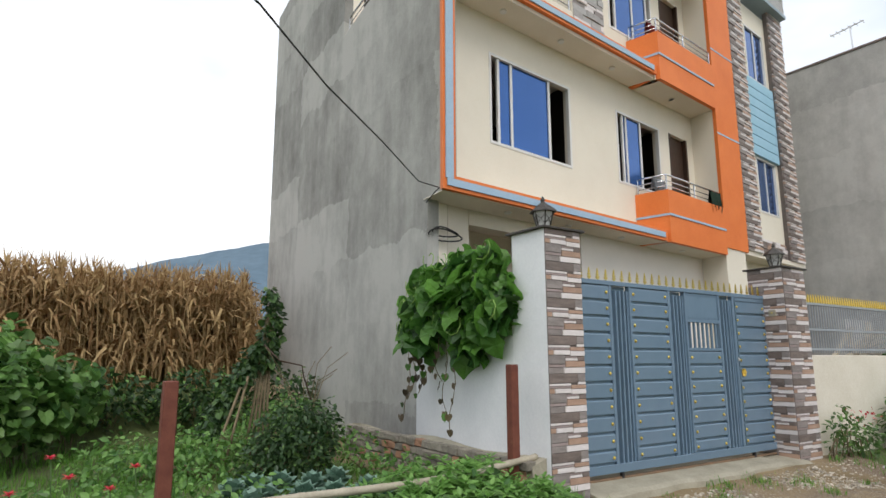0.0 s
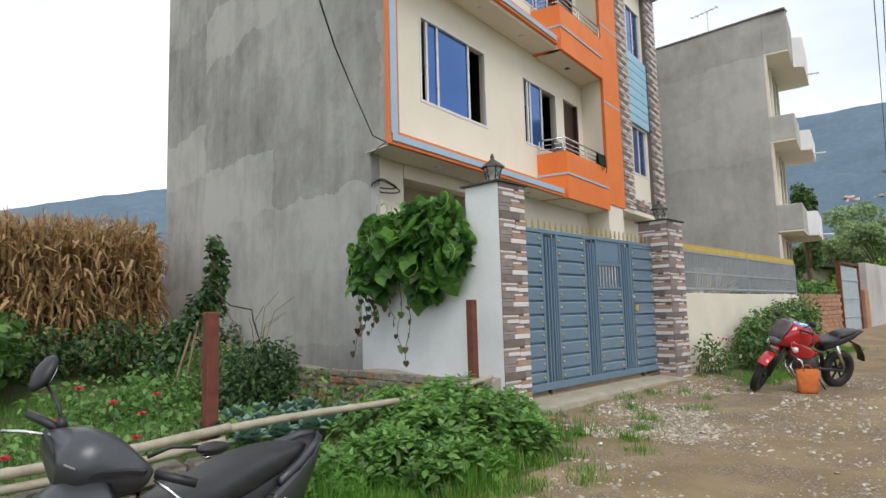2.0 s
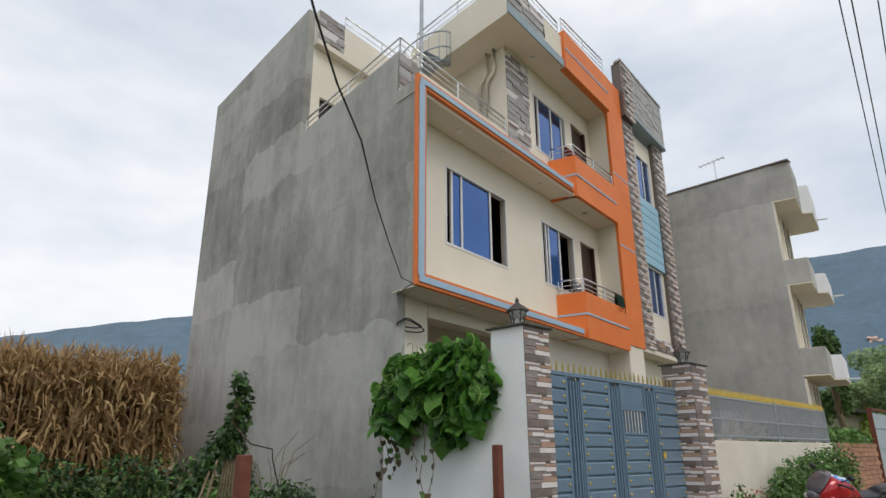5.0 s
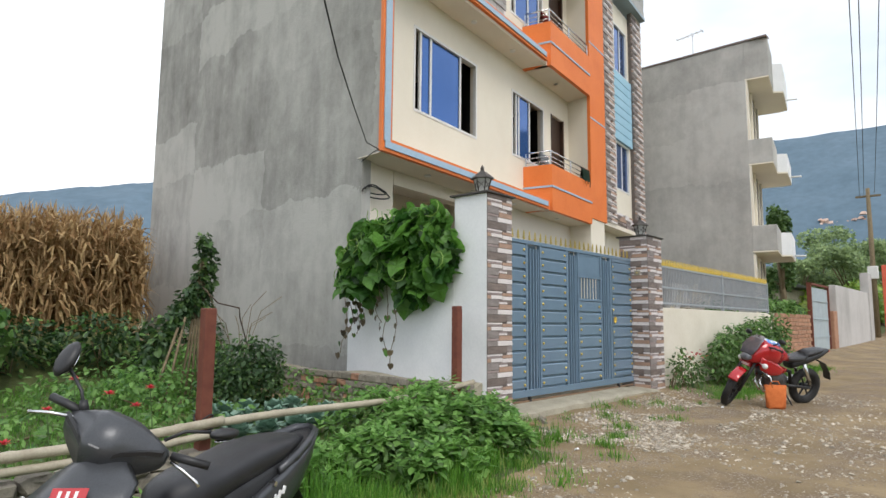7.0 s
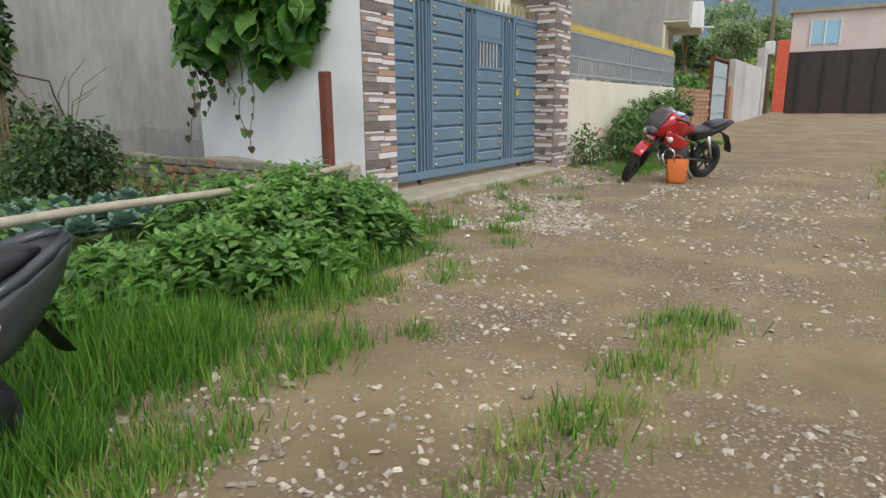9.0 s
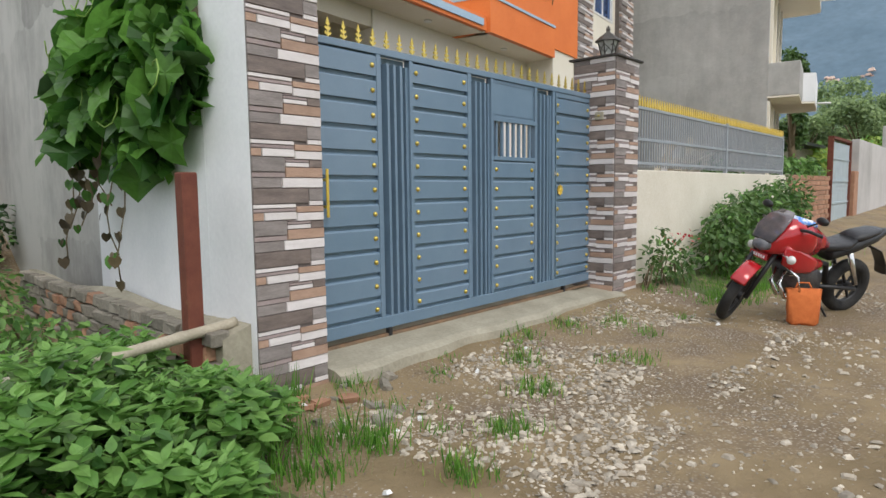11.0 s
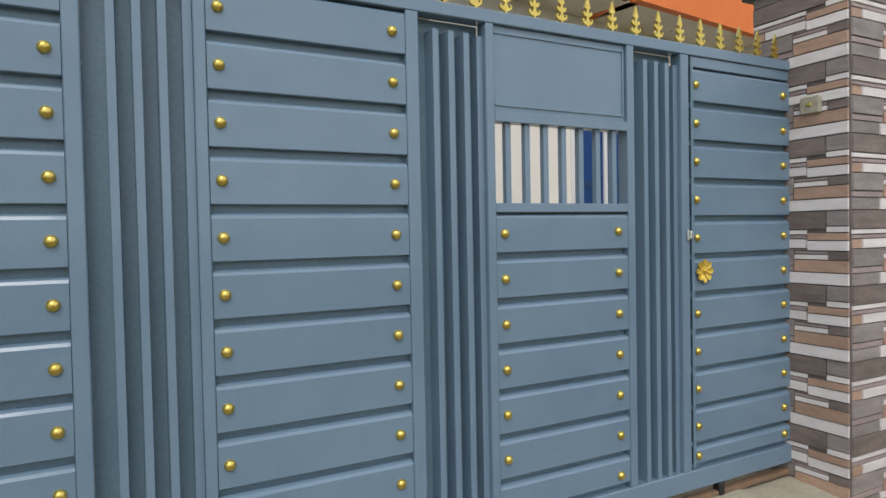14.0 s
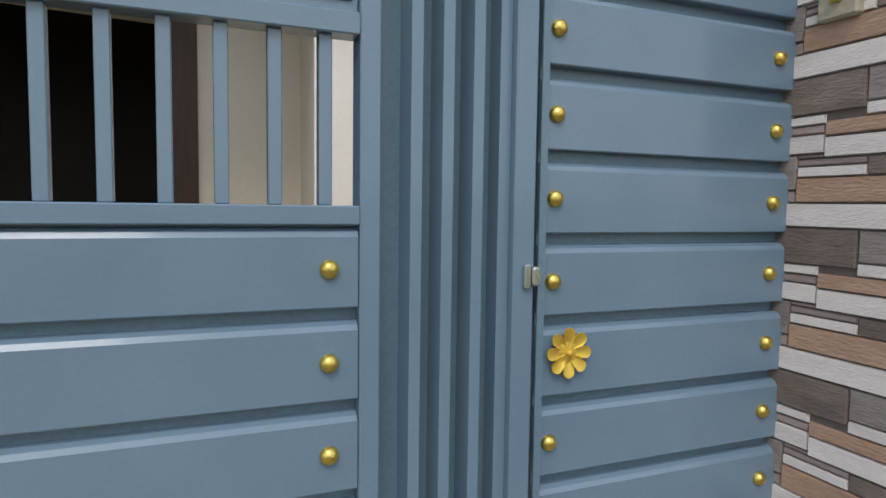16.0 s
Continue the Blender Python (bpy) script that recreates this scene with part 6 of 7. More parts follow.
    for mm in (pose(0.535, 0.305, 0.955, 0, 0, 12), pose(0.85, -0.26, 1.255, 0, 62, 0)):
        bm = loft(bmesh.new(), [ring(0.078 * dx, 0, 0.004 * dx, 0.05 * s, 0.024 * s, 14, 2.3) for dx, s in ((-1, 0.25), (-0.75, 0.7), (-0.3, 0.98), (0.2, 1.0), (0.7, 0.72), (1, 0.2))])
        bm.transform(mm)
        shell = add("mirror", bm, BLACK_PLASTIC, cowl)
        bm = loft(bmesh.new(), [ring(0.058 * dx, 0, -0.0235, 0.034 * s, 0.003, 12, 2.2) for dx, s in ((-1, 0.3), (-0.4, 0.95), (0.4, 0.95), (1, 0.3))])
        bm.transform(mm)
        add("mirror_glass", bm, MIRROR, cowl)
    return t


scooter()


def motorcycle():
    at, turn = (10.95, 2.4, ground_z(10.7, 2.5) - 0.02), 149
    M = pose(*at, 0, 0, turn) @ pose(0, 0, 0, -14, 0, 0) @ Matrix.Diagonal((1.08, 1.08, 1.08, 1))
    t = thing("motorcycle", "red sports motorcycle with black seat on its side stand", "motorcycle", at=at, turn=turn)

    def add(name, bm, mat, parent=None, label=""):
        if name in ("front_fairing", "windscreen", "headlight", "number_plate", "plate_mark", "indicator", "mirror"):
            bm.transform(pose(-0.14, 0, 0))
        bm.transform(M)
        return part(name, bm, mat, parent or t, label)
    spoked_wheel(t, (0, 0, 0.3), 0.3, 0.065, 6, M)
    steer = pose(1.1, 0, 0.87) @ Matrix.Rotation(radians(33), 4, Vector((-0.49, 0, 0.87))) @ pose(-1.1, 0, -0.87)
    spoked_wheel(t, (1.42, 0, 0.3), 0.3, 0.055, 6, M @ steer)
    for y in (-0.09, 0.09):
        bm = bmesh.new()
        tube(bm, (1.42, y, 0.3), (1.08, y, 0.9), 0.024)
        bm.transform(steer)
        add("fork", smooth(bm), BLACK_PLASTIC)
        bm = bmesh.new()
        tube(bm, (0, y * 1.2, 0.3), (0.5, y * 1.2, 0.36), 0.022)
        add("swing_arm", smooth(bm), BLACK_PLASTIC)
        bm = bmesh.new()
        tube(bm, (0.02, y * 1.25, 0.36), (0.2, y * 1.25, 0.7), 0.028)
        add("shock_absorber", smooth(bm), STEEL)
    bm = loft(bmesh.new(), [ring(1.42 + 0.345 * math.cos(a), 0, 0.3 + 0.345 * math.sin(a), 0.075, 0.016, 10) for a in (0.75, 1.0, 1.35, 1.7, 2.0)])
    bm.transform(steer)
    add("front_mudguard", bm, RED_BODY)
    tank = add("fuel_tank", body_loft([(0.50, 0, 0.79, 0.1, 0.06), (0.6, 0, 0.83, 0.14, 0.1), (0.78, 0, 0.87, 0.175, 0.13), (0.95, 0, 0.88, 0.165, 0.12), (1.08, 0, 0.86, 0.1, 0.07)]), RED_BODY)
    fairing = add("front_fairing", body_loft([(0.85, 0, 0.84, 0.19, 0.16), (1.0, 0, 0.87, 0.22, 0.2), (1.16, 0, 0.89, 0.205, 0.2), (1.28, 0, 0.86, 0.17, 0.15), (1.38, 0, 0.81, 0.11, 0.08)]), RED_BODY)
    add("windscreen", loft(bmesh.new(), [ring(x, 0, z, w, 0.012, 12) for x, z, w in ((1.40, 0.86, 0.13), (1.33, 0.98, 0.16), (1.24, 1.08, 0.14), (1.16, 1.13, 0.09))]), surf("smoked_screen", (0.09, 0.085, 0.09), (0.16, 0.13, 0.135), 7, 0.08, 0.0, 0.2), fairing, "smoky tinted windscreen")
    add("headlight", loft(bmesh.new(), [ring(x, 0, z, w, h, 14, 2.6) for x, z, w, h in ((1.36, 0.82, 0.12, 0.06), (1.425, 0.8, 0.085, 0.045), (1.44, 0.795, 0.05, 0.02))]), surf("headlight_lens", (0.1, 0.1, 0.11), (0.2, 0.2, 0.21), 10, 0.08, 0), fairing)
    add("number_plate", a_box(1.395, 1.405, -0.11, 0.11, 0.67, 0.73, 0.004), RED_MARK, fairing, "red number plate with white marks")
    for k in range(6):
        add("plate_mark", a_box(1.4055, 1.4085, -0.085 + 0.03 * k, -0.067 + 0.03 * k, 0.685, 0.715), WHITE_MARK, fairing)
    for y in (-1, 1):
        bm = loft(bmesh.new(), [ring(x, y * yy, z, 0.02, rz, 10) for x, yy, z, rz in ((1.12, 0.17, 0.74, 0.1), (0.95, 0.185, 0.68, 0.13), (0.75, 0.17, 0.62, 0.09), (0.6, 0.15, 0.62, 0.03))])
        add("side_fairing", bm, RED_BODY, fairing)
        bm = bmesh.new()
        bmesh.ops.create_uvsphere(bm, u_segments=12, v_segments=8, radius=0.042, matrix=pose(1.25, y * 0.25, 0.72))
        tube(bm, (1.25, y * 0.15, 0.74), (1.25, y * 0.24, 0.72), 0.012)
        add("indicator", smooth(bm), surf("indicator_lens_" + ("a" if y < 0 else "b"), (0.6, 0.6, 0.58), (0.7, 0.7, 0.68), 10, 0.15, 0))
        bm = bmesh.new()
        pipe(bm, [(1.05, y * 0.1, 0.98), (0.98, y * 0.24, 1.0), (0.93, y * 0.36, 0.98)], 0.016, 8)
        add("handlebar", bm, BLACK_PLASTIC)
        bm = bmesh.new()
        pipe(bm, [(1.1, y * 0.2, 1.03), (1.08, y * 0.3, 1.1)], 0.008, 6)
        bm2 = loft(bm, [ring(1.08 + d, y * 0.33, 1.12, 0.07 * s, 0.04 * s, 12) for d, s in ((0.03, 0.5), (0.015, 0.9), (0, 1), (-0.006, 0.9))])
        add("mirror", bm2, BLACK_PLASTIC)
    add("engine", body_loft([(0.5, 0, 0.4, 0.12, 0.12), (0.62, 0, 0.42, 0.15, 0.17), (0.78, 0, 0.44, 0.15, 0.18), (0.9, 0, 0.5, 0.11, 0.14), (0.98, 0, 0.56, 0.07, 0.07)], 3.5), surf("engine_metal", (0.06, 0.06, 0.065), (0.16, 0.16, 0.17), 12, 0.4, 0.3, 0.8))
    for k in range(5):
        add("cooling_fin", a_box(0.72, 0.94, -0.125, 0.125, 0.5 + 0.025 * k, 0.51 + 0.025 * k, 0.002), STEEL)
    for y, z in ((0.05, 0.0), (-0.05, 0.05)):
        bm = bmesh.new()
        pipe(bm, [(0.98, y + 0.05, 0.55), (1.04, y + 0.06, 0.42), (0.95, y + 0.08, 0.28), (0.6, y + 0.1, 0.24 + z)], 0.022, 8)
        add("exhaust_pipe", bm, STEEL)
    bm = bmesh.new()
    tube(bm, (0.35, -0.17, 0.3), (-0.25, -0.2, 0.45), 0.05, 0.055, 14)
    add("silencer", smooth(bm), STEEL)
    add("crash_guard", pipe(bmesh.new(), [(1.0, 0.05, 0.62), (1.0, 0.28, 0.55), (0.95, 0.29, 0.4), (0.85, 0.08, 0.32)], 0.013, 8), STEEL)
    add("frame", pipe(bmesh.new(), [(1.05, 0, 0.8), (0.6, 0, 0.62), (0.35, 0, 0.55), (0.3, 0, 0.35)], 0.03, 8), BLACK_PLASTIC)
    add("front_seat", body_loft([(0.56, 0, 0.77, 0.07, 0.03), (0.45, 0, 0.765, 0.12, 0.05), (0.25, 0, 0.775, 0.14, 0.05), (0.15, 0, 0.82, 0.12, 0.035)], 3), SEAT_VINYL)
    add("rear_seat", body_loft([(0.16, 0, 0.83, 0.1, 0.04), (0.05, 0, 0.86, 0.12, 0.045), (-0.15, 0, 0.9, 0.1, 0.035), (-0.25, 0, 0.915, 0.05, 0.015)], 3), SEAT_VINYL)
    tail = add("tail_body", body_loft([(0.4, 0, 0.68, 0.11, 0.07), (0.1, 0, 0.76, 0.12, 0.075), (-0.15, 0, 0.83, 0.1, 0.06), (-0.35, 0, 0.89, 0.04, 0.03)]), BLACK_PLASTIC)
    add("tail_light", a_box(-0.375, -0.34, -0.04, 0.04, 0.87, 0.905, 0.008), RED_MARK, tail)
    add("rear_mudguard", loft(bmesh.new(), [ring(x, 0, z, 0.07, 0.012, 10) for x, z in ((-0.1, 0.76), (-0.3, 0.68), (-0.42, 0.52), (-0.45, 0.42))]), BLACK_PLASTIC)
    add("side_stand", pipe(bmesh.new(), [(0.5, 0.1, 0.25), (0.42, 0.24, 0.03)], 0.012, 6), BLACK_PLASTIC)
    # cloth lying on the tank
    g = bmesh.new()
    loft(g, [ring(x, y, z, w, h, 12) for x, y, z, w, h in ((0.72, 0.0, 1.0, 0.08, 0.02), (0.8, 0.02, 1.02, 0.16, 0.04), (0.92, 0.0, 1.04, 0.17, 0.05), (1.04, -0.02, 1.05, 0.14, 0.04), (1.12, 0, 1.04, 0.06, 0.02))])
    for v in g.verts:
        v.co.z += 0.018 * math.sin(31 * v.co.x) * math.cos(27 * v.co.y)
    g.transform(M)
    tagged(part("cloth", g, BLUE_CLOTH), "crumpled blue and white cloth on the motorcycle tank", "cloth")
    return t


motorcycle()
bx, by = 9.9, 2.55
bag = thing("cloth_bag", "orange cloth shopping bag standing by the motorcycle", "bag", at=(bx, by, ground_z(bx, by)))
bm = bmesh.new()
rows = []
for h, w, d in ((0.0, 0.12, 0.06), (0.03, 0.145, 0.075), (0.18, 0.15, 0.07), (0.3, 0.155, 0.045), (0.38, 0.165, 0.015)):
    rows.append([(bx + w * math.copysign(abs(math.cos(a)) ** 0.5, math.cos(a)) + 0.01 * math.sin(9 * a + h * 20), by + d * math.copysign(abs(math.sin(a)) ** 0.6, math.sin(a)) + 0.012 * math.sin(7 * a + 14 * h), ground_z(bx, by) + h + 0.01 * math.sin(5 * a)) for a in np.arange(0, 6.28, 0.3)])
loft(bm, rows)
turn_bag = pose(bx, by, 0, 0, 0, 108) @ pose(-bx, -by, 0)
bm.transform(turn_bag)
part("sack", bm, BAG, bag)
bm = bmesh.new()
pipe(bm, [(bx - 0.08, by, ground_z(bx, by) + 0.37), (bx - 0.05, by - 0.02, ground_z(bx, by) + 0.44), (bx + 0.05, by - 0.02, ground_z(bx, by) + 0.44), (bx + 0.08, by, ground_z(bx, by) + 0.37)], 0.01, 6)
bm.transform(turn_bag)
part("handle", bm, BAG, bag)

# ---- compound wall and fence beyond the gate ----
cw = part("compound_wall", a_box(10.26, 18.4, 4.66, 4.84, -0.1, 1.68, 0.01), OFFWHITE)
tagged(cw, "cream-painted compound wall with peeling top edge", "wall", "", "structure")
fence = thing("steel_fence", "grey barred fence with yellow scalloped top on the wall", "fence", at=(14.3, 4.75, 1.68))
for z in (1.76, 2.08, 2.5):
    part("rail", a_box(10.26, 18.4, 4.735, 4.765, z, z + 0.035), FENCE_GREY, fence)
barm = mesh_of("bar", a_box(-0.008, 0.008, -0.008, 0.008, 0, 0.78))
barm.materials.append(FENCE_GREY)
tip = bmesh.new()
prism(tip, [(-0.012, 0), (0.012, 0), (0.028, 0.04), (0.022, 0.09), (0.0, 0.16), (-0.022, 0.09), (-0.028, 0.04)], -0.006, 0.006, pose(0, 0, 0, 90, 0, 0))
tipm = mesh_of("top_tab", tip)
tipm.materials.append(YELLOW)
for k in range(96):
    x = 10.32 + 0.085 * k
    ob = part("bar", barm, FENCE_GREY, fence)
    ob.matrix_world = pose(x, 4.75, 1.72)
    ob = part("top_tab", tipm, YELLOW, fence)
    ob.matrix_world = pose(x, 4.75, 2.52)
for x in (10.3, 14.4, 18.37):
    part("fence_post", a_box(x - 0.03, x + 0.03, 4.72, 4.78, 1.66, 2.56), FENCE_GREY, fence)

# old timber heaped behind the fence
heap = thing("timber_heap", "heap of old sawn timber behind the fence", "timber", at=(14.4, 5.6, 0.1))
rh = random.Random(31)
part("rubble_base", body_loft([(12.6, 5.6, 0.7, 0.2, 0.55), (13.4, 5.6, 0.8, 0.5, 0.8), (14.6, 5.6, 0.85, 0.55, 0.9), (15.6, 5.6, 0.7, 0.2, 0.6)]), RUBBLE, heap)
for k in range(16):
    bm = a_box(-0.75, 0.75, -0.05, 0.05, -0.02, 0.02, 0.004)
    ob = part("board", bm, BAMBOO, heap)
    ob.matrix_world = pose(14.2 + rh.uniform(-.7, .7), 5.45 + rh.uniform(-.25, .3), 1.72 + rh.uniform(-.1, .22), rh.uniform(-20, 20), -18 + rh.uniform(-22, 12), rh.uniform(-25, 25))
shrub("yard_bush", "loose green bush growing behind the fence", [((16.2, 5.5, 1.6), (0.8, 0.4, 0.5)), ((17.2, 5.5, 1.4), (0.6, 0.35, 0.4))], 700, 0.14, LEAF_MID, LEAF_BUSH, seed=87)

# brick wall, tin door and grey wall farther along
bw = thing("brick_wall", "low weathered brick wall topped with creepers", "wall", kind="structure", at=(21, 4.7, 0.3))
part("core", a_box(18.42, 23.2, 4.63, 4.8, 0.0, 1.7), CONCRETE, bw)
rng = random.Random(77)
brick_mesh = mesh_of("brick", a_box(0, 0.37, -0.02, 0.02, 0, 0.115, 0.008))
brick_mesh.materials.append(BRICK)
for row in range(12):
    for k in range(12):
        ob = part("brick", brick_mesh, BRICK, bw)
        ob.matrix_world = pose(18.5 + 0.385 * k + 0.19 * (row % 2) - 0.08, 4.62 + rng.uniform(-.008, .008), 0.15 + 0.13 * row)
shrub("wall_creeper", "light green creeper on top of the brick wall", [((20.5, 4.9, 1.9), (1.6, 0.4, 0.28)), ((22.3, 4.9, 1.8), (0.9, 0.3, 0.2))], 700, 0.16, LEAF_BUSH, LEAF_MID, seed=83, category="creeper")
tin = thing("tin_door", "pale blue tin door in a rusty frame", "door", at=(24.9, 4.7, 0.3))
part("sheet", a_box(23.55, 26.5, 4.66, 4.7, 0.3, 2.7), TIN, tin)
for z in (0.9, 1.55, 2.2):
    part("ridge", a_box(23.55, 26.5, 4.63, 4.66, z, z + 0.04), TIN, tin)
for a in ((23.46, 23.55, 0.2, 2.85), (26.5, 26.6, 0.2, 2.85), (23.46, 26.6, 2.78, 2.85)):
    part("frame", a_box(a[0], a[1], 4.6, 4.74, a[2], a[3]), IRON_RUST, tin)
GREY_WALL = cement("lane_wall_plaster", (0.36, 0.345, 0.33), (0.52, 0.5, 0.485), (5.1, 5.1, 2.3))
gwl = part("grey_boundary_wall", a_box(27.4, 36.5, 4.5, 4.75, 0.2, 2.95, 0.02), GREY_WALL)
tagged(gwl, "bare grey plastered boundary wall along the lane", "wall", "", "structure")
tagged(part("wall_pier", a_box(35.6, 36.6, 4.44, 4.82, 0.2, 3.95, 0.02), GREY_WALL), "grey plastered wall pier", "pier", "", "structure")
tagged(part("brick_pier", a_box(26.7, 27.4, 4.5, 4.8, 0.2, 1.9, 0.02), BRICK), "broken brick pier beside the tin door", "pier", "", "structure")
tagged(part("back_plot_wall", a_box(19.5, 27.0, 8.0, 8.2, 0.2, 2.75), GREY_WALL), "grey plot wall behind the brick wall", "wall", "", "structure")

# ---- grey neighbour house ----
nb = thing("neighbour_house", "bare grey cement four-storey house with white balconies", "house", at=(24, 9, 0.2))
part("side_wall", a_box(21.0, 21.3, 5.75, 15.0, 0.1, 11.2, 0.02), PLASTER_PALE, nb)
part("back_wall", a_box(21.3, 25.4, 14.8, 15.0, 0.1, 11.0), PLASTER, nb)
part("far_wall", a_box(25.2, 25.4, 6.7, 14.8, 0.1, 11.0), PLASTER, nb)
part("roof", a_box(21.3, 25.2, 6.7, 14.8, 10.6, 10.8), CONCRETE, nb)
part("roof_edge", a_box(20.97, 21.33, 5.02, 15.03, 11.2, 11.26), TILE_DARK, nb)
# the front stands square to the lane: along it x, back from it y
NM = pose(20.98, 5.72, 0, 0, 0, 9.5)
part("front_wall", a_box(0.3, 4.6, 0.06, 0.26, 0.1, 11.0, 0, NM), CREAM, nb)
for z0, z1, wz in ((9.85, 11.2, 10.9), (6.83, 7.67, 7.5), (3.82, 4.68, 4.62)):
    bal = part("balcony", a_box(0.02, 1.82, -0.71, 0.05, z0, z1, 0.015, NM), PLASTER_PALE, nb, "projecting grey cement balcony end")
    bm = bmesh.new()
    prism(bm, [(1.83, -0.7), (1.98, -1.02), (4.3, -1.02), (4.42, -0.7), (4.42, 0.05), (1.83, 0.05)], z0 + 0.002, wz, NM)
    part("white_front", bm, WHITEWASH, bal, "white chamfered balcony front")
    bm = bmesh.new()
    prism(bm, [(0.02, -0.7), (1.83, -0.7), (1.98, -1.01), (4.3, -1.01), (4.4, -0.7), (4.4, 0.05), (0.02, 0.05)], z0 - 0.05, z0 - 0.003, NM)
    part("balcony_soffit", bm, CREAM, bal)
    bm = bmesh.new()
    tube(bm, NM @ Vector((3.4, -1.0, z0 + 0.1)), NM @ Vector((3.4, -1.4, z0 + 0.08)), 0.03)
    part("spout", smooth(bm), UPVC, bal)
for z0 in (7.7, 4.7, 1.6):
    w = part("window", a_box(1.5, 3.4, 0.02, 0.055, z0 + 0.02, z0 + 2.05, 0, NM), WOOD, nb)
    for x in (1.4, 2.4, 3.4):
        part("window_frame", a_box(x, x + 0.14, -0.03, 0.055, z0, z0 + 2.08, 0, NM), CREAM, w)
    part("corner_strip", a_box(0.04, 0.3, -0.03, 0.055, z0 - 0.02, z0 + 2.1, 0, NM), CREAM, nb)
bm = bmesh.new()
tube(bm, (21.3, 7.6, 11.2), (21.3, 7.6, 12.2), 0.025)
tube(bm, (21.3, 7.2, 12.2), (21.3, 8.2, 12.1), 0.02)
for k in range(6):
    tube(bm, (21.15, 7.25 + 0.18 * k, 12.19 - 0.018 * k), (21.45, 7.25 + 0.18 * k, 12.19 - 0.018 * k), 0.01)
tagged(part("tv_aerial", bm, STEEL), "metal television aerial on the grey roof", "aerial")
for k in range(4):
    bm = bmesh.new()
    tube(bm, (21.3, 9.9 + 0.12 * (k % 2), 11.15), (21.3 + 0.1 * (k // 2), 9.9 + 0.12 * (k % 2), 11.9 + 0.1 * k), 0.02)
    tagged(part("reinforcing_bar", bm, IRON_RUST), "rusty reinforcing bar sticking up from the roof", "steel bar", "roof bars")

# ---- far end of the lane ----
rg = thing("pink_house", "small pale pink house with dark gate and red pillar", "house", at=(45, 2, 0.8))
part("wall", a_box(43.6, 44.0, -6.0, 4.1, 4.2, 6.4), surf("pale_pink_paint", (0.62, 0.5, 0.47), (0.7, 0.58, 0.54), 1, 0.8, 0.1), rg)
part("roof_edge", a_box(43.4, 50, -6.2, 4.3, 6.4, 6.6), CONCRETE, rg)
part("body", a_box(44.0, 50, -6.0, 4.1, 0.5, 6.4), CREAM, rg)
part("pier", a_box(43.3, 44.1, 4.1, 4.75, 0.5, 4.9, 0.03), surf("red_painted_brick", (0.6, 0.09, 0.05), (0.7, 0.14, 0.08), 4, 0.7, 0.2), rg, "bright red painted brick pier")
dg = part("steel_gate", a_box(43.5, 43.6, -6.0, 4.1, 0.6, 4.2), surf("dark_brown_gate", (0.03, 0.02, 0.018), (0.05, 0.035, 0.03), 3, 0.5, 0.1), rg)
for k in range(8):
    part("gate_rib", a_box(43.44, 43.5, -5.6 + 1.3 * k, -5.5 + 1.3 * k, 0.7, 4.1), BLACK_PLASTIC, dg)
wnd = part("window", a_box(43.55, 43.6, 1.6, 3.1, 4.6, 5.9), SKYBLUE, rg)
for y in (1.55, 2.32, 3.05):
    part("window_bar", a_box(43.5, 43.56, y, y + 0.08, 4.5, 6.0), UPVC, wnd)


def utility_pole(x, y, h, lab):
    t = thing("utility_pole", lab, "pole", "poles along the lane", at=(x, y, ground_z(x, y)))
    bm = bmesh.new()
    tube(bm, (x, y, ground_z(x, y) - 0.3), (x, y, h), 0.16, 0.1, 12)
    part("pole", smooth(bm), STEM, t)
    part("meter_box", a_box(x - 0.2, x, y - 0.25, y + 0.25, 3.9, 4.6, 0.03), UPVC, t)
    part("cross_arm", a_box(x - 0.06, x + 0.06, y - 0.6, y + 0.6, h - 0.5, h - 0.4), STEM, t)
    return t


utility_pole(40.0, 4.75, 9.0, "rusty steel utility pole with a white meter box")
for k, (dy, dz, sag) in enumerate(((0.4, 0, 1.0), (0.2, -0.1, 1.2), (-0.3, 0.1, 0.8))):
    bm = bmesh.new()
    p, q = Vector((40.0, 4.75 + dy, 8.6 + dz)), Vector((-16.0, -2.5 + 0.5 * dy, 9.4 + dz))
    pipe(bm, [p.lerp(q, s) - Vector((0, 0, 4 * sag * s * (1 - s))) for s in np.linspace(0, 1, 24)], 0.011, 5)
    tagged(part("overhead_cable", bm, CABLE), "black overhead power cable above the lane", "cable", "cables above the lane")


def tree(x, y, h, r, seed, mat, lab):
    rr = random.Random(seed)
    z0 = ground_z(x, y)
    t = thing("tree", lab, "tree", "trees beyond the lane", at=(x, y, z0))
    bm = bmesh.new()
    pipe(bm, [(x, y, z0 - 0.2), (x + 0.1, y, z0 + h * 0.3), (x - 0.1, y + 0.1, z0 + h * 0.6)], [0.22, 0.17, 0.1], 8)
    blobs = []
    for k in range(11):
        a, e = rr.uniform(0, 6.3), rr.uniform(0.35, 1.0)
        c = (x + r * 0.75 * math.cos(a) * rr.random() ** 0.5, y + r * 0.75 * math.sin(a) * rr.random() ** 0.5, z0 + h * e)
        pipe(bm, [(x, y, z0 + h * 0.35), ((x + c[0]) / 2, (y + c[1]) / 2, z0 + h * (0.2 + e * 0.5)), c], [0.08, 0.05, 0.02], 6)
        blobs.append((c, (r * 0.36, r * 0.36, h * 0.12)))
    part("trunk", bm, STEM, t)
    scatter("crown", HEART, HEART_F, leaf_cloud(blobs, 4200, 0.0065 * math.hypot(x, y) ** 0.85, seed=seed), mat, t)


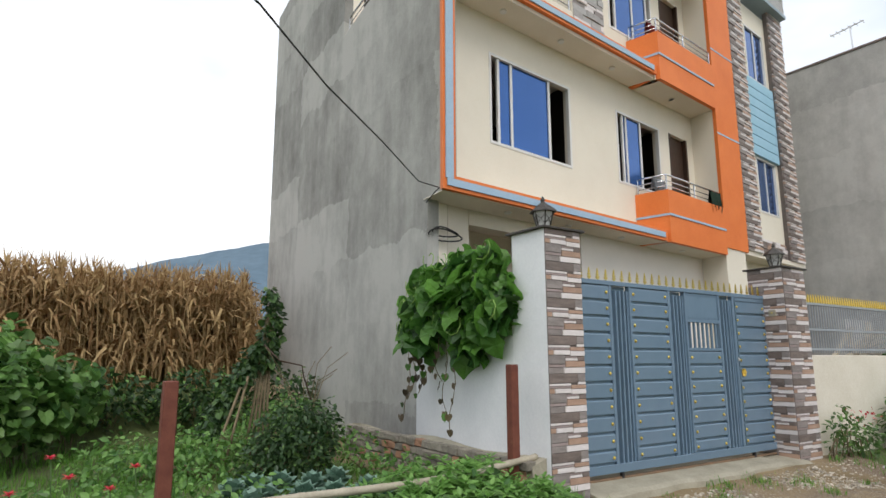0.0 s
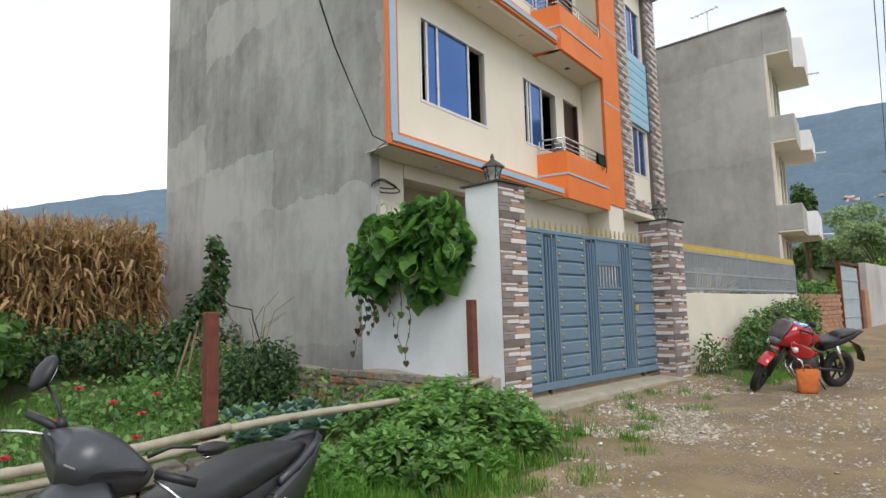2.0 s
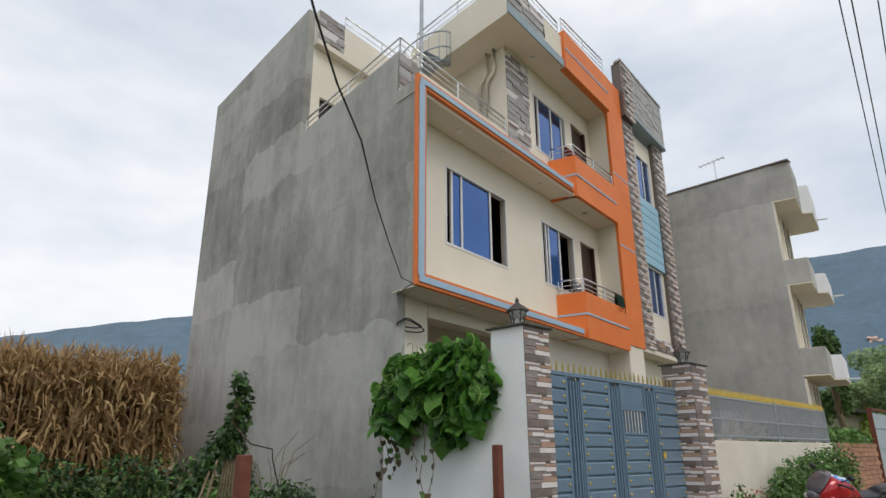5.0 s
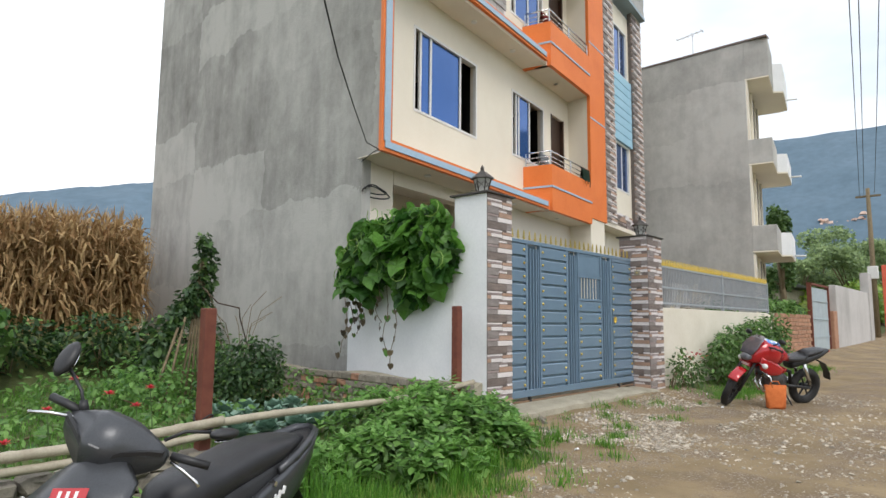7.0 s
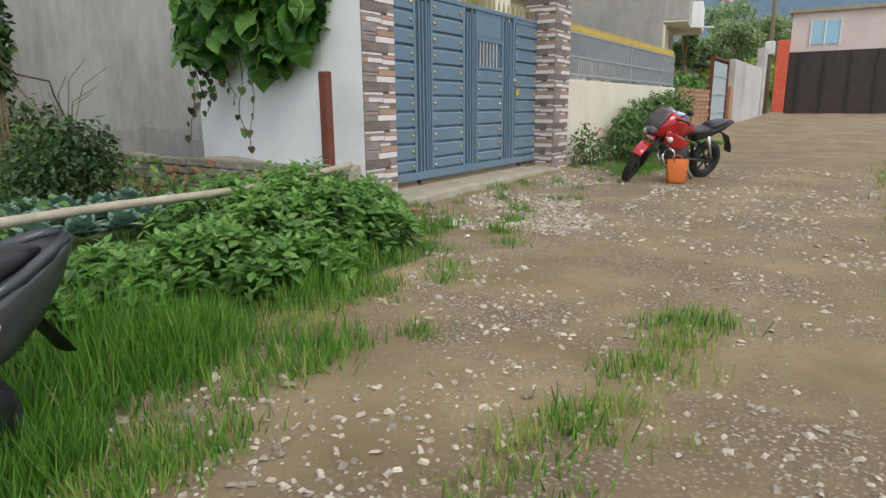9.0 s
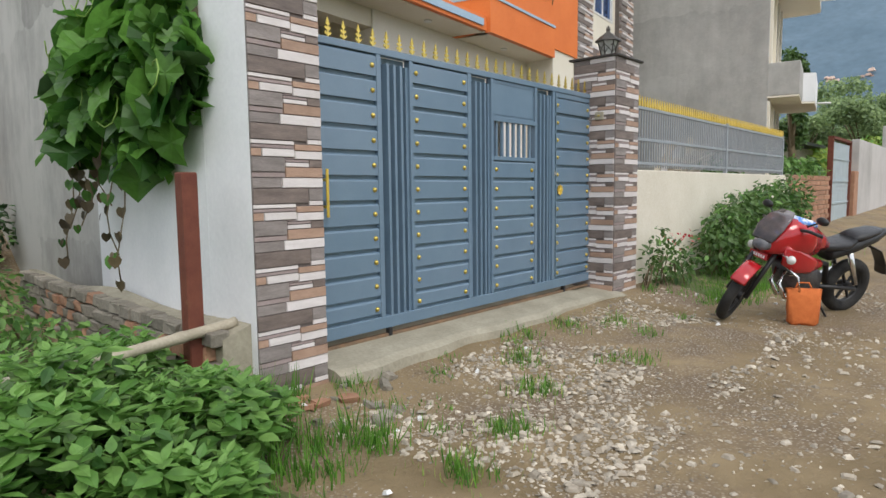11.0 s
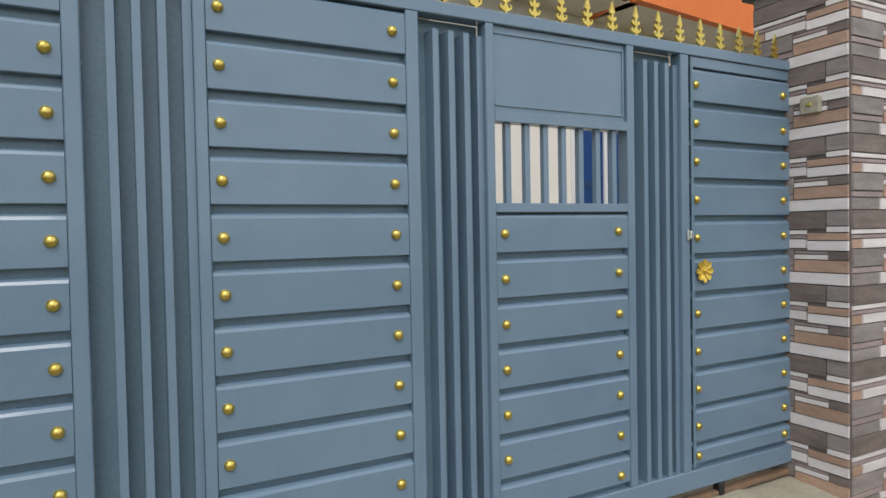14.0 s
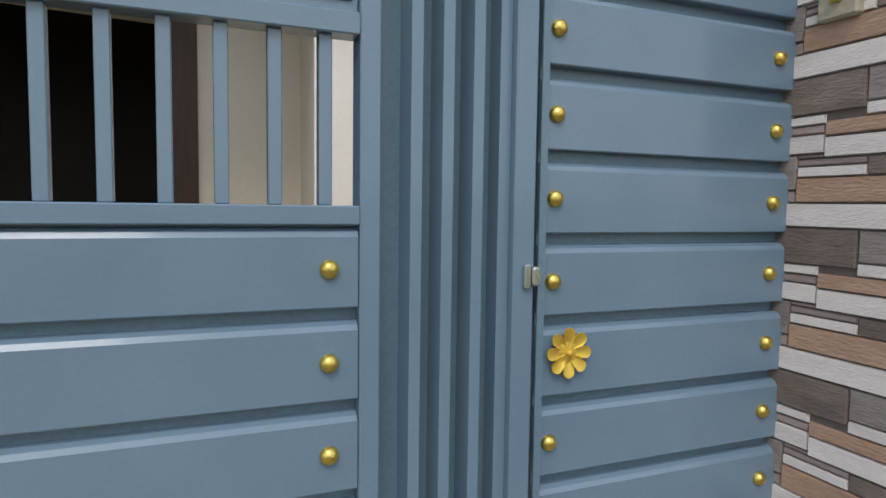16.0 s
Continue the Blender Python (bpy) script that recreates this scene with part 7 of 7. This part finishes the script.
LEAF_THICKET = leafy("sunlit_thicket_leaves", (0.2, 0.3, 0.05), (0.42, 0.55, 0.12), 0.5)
# distant tree green made paler, with the haze put into the leaf colour
LEAF_FAR_HAZED = leafy("far_leaves_haze_tint", (0.17, 0.25, 0.12), (0.36, 0.46, 0.2), 0.45)
for i, (x, y, h, r) in enumerate(((66, 12.5, 8.5, 4.0), (60, 17.5, 6.5, 3.6), (36, 8.4, 7.5, 0.9), (58, 8.5, 6.5, 3.0), (70, 8, 8, 3.5), (56, 12, 5.5, 2.6), (62, 5.8, 7, 3.0), (52, 15, 6, 3.0))):
    tree(x, y, h, r, 100 + i, LEAF_FAR_HAZED if i != 2 else LEAF_MID, "leafy green tree beyond the walls" if i != 2 else "dark tree beside the grey house")
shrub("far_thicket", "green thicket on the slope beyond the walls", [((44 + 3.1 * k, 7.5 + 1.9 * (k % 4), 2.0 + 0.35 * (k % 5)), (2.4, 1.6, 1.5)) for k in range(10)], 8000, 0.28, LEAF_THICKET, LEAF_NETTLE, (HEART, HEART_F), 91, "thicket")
shed = thing("low_shed", "low shed with a dark tin roof in the field", "shed", at=(45, 11, 1))
part("wall", a_box(42, 47, 9.6, 12, 0.6, 3.6), CONCRETE, shed)
bm = a_box(41.5, 47.4, 9.0, 12.4, 3.7, 3.85)
part("roof", bm, BLACK_PLASTIC, shed)


# ---- hills on the horizon ----
def hill_range(name, az0, az1, dist, profile, material, label):
    """A ridge seen between two bearings; profile gives its height angle in degrees at even steps."""
    n, m = 160, 14
    verts, faces = [], []
    for i in range(n + 1):
        s = i / n
        a = radians(az0 + (az1 - az0) * s)
        f = s * (len(profile) - 1)
        k = min(int(f), len(profile) - 2)
        e = profile[k] + (profile[k + 1] - profile[k]) * (f - k)
        e += 0.12 * noise.noise((i * 0.21, dist * 0.01, 0)) + 0.06 * noise.noise((i * 0.9, dist * 0.01, 3))
        for j in range(m + 1):
            q = j / m
            d = dist * (1 + 0.5 * q)
            z = math.tan(radians(e)) * dist * 1.5 * (q ** 0.8) + 14 * noise.noise((i * 0.16, j * 0.5, dist)) * q * (1 - q) * 4
            verts.append((d * math.cos(a), d * math.sin(a), z - 4))
    for i in range(n):
        for j in range(m):
            a = i * (m + 1) + j
            faces.append((a, a + m + 1, a + m + 2, a + 1))
    me = bpy.data.meshes.new(name)
    me.from_pydata(verts, [], faces)
    me.polygons.foreach_set("use_smooth", [True] * len(faces))
    tagged(part(name, me, material), label, "hill", "", "structure")


# forest green shifted to pale blue: distance haze mixed into the base colour
HILL_HAZE_TINTED = surf("forested_hill_haze_in_colour", (0.085, 0.135, 0.18), (0.115, 0.17, 0.22), 0.012, 1.0, 0, 0, 0.06)
hill_range("backdrop_hill_north", 118, 58, 900, (0.5, 1.0, 2.0, 3.4, 5.9, 8.6, 10.4, 11.8, 12.5), HILL_HAZE_TINTED, "forested hill behind the field, coloured with blue-green haze")
hill_range("backdrop_hill_east", 30, -45, 1300, (11.5, 13.0, 14.9, 15.0, 15.6, 16.6, 17.5, 15.0, 12.0, 9.0), HILL_HAZE_TINTED, "forested mountain beyond the lane, coloured with blue haze")
hamlet = []
r9 = random.Random(5)
for k in range(46):
    a = radians(r9.uniform(2, 10.5))
    d = 1290 * (1 + 0.5 * 0.36) - 6
    hamlet.append(placed((d * math.cos(a), d * math.sin(a), math.tan(radians(7.9 + r9.gauss(0, .22))) * d), r9.uniform(-.3, .3), 0, 0, (r9.uniform(8, 16), r9.uniform(8, 18), r9.uniform(10, 18))))
tagged(scatter("far_village", PEB, PEB_F, hamlet, surf("far_house_walls", (0.5, 0.3, 0.22), (0.6, 0.5, 0.45), 0.05, 0.9, 0, island=0.3)), "tiny distant village houses on the hill", "village", "", "stuff")
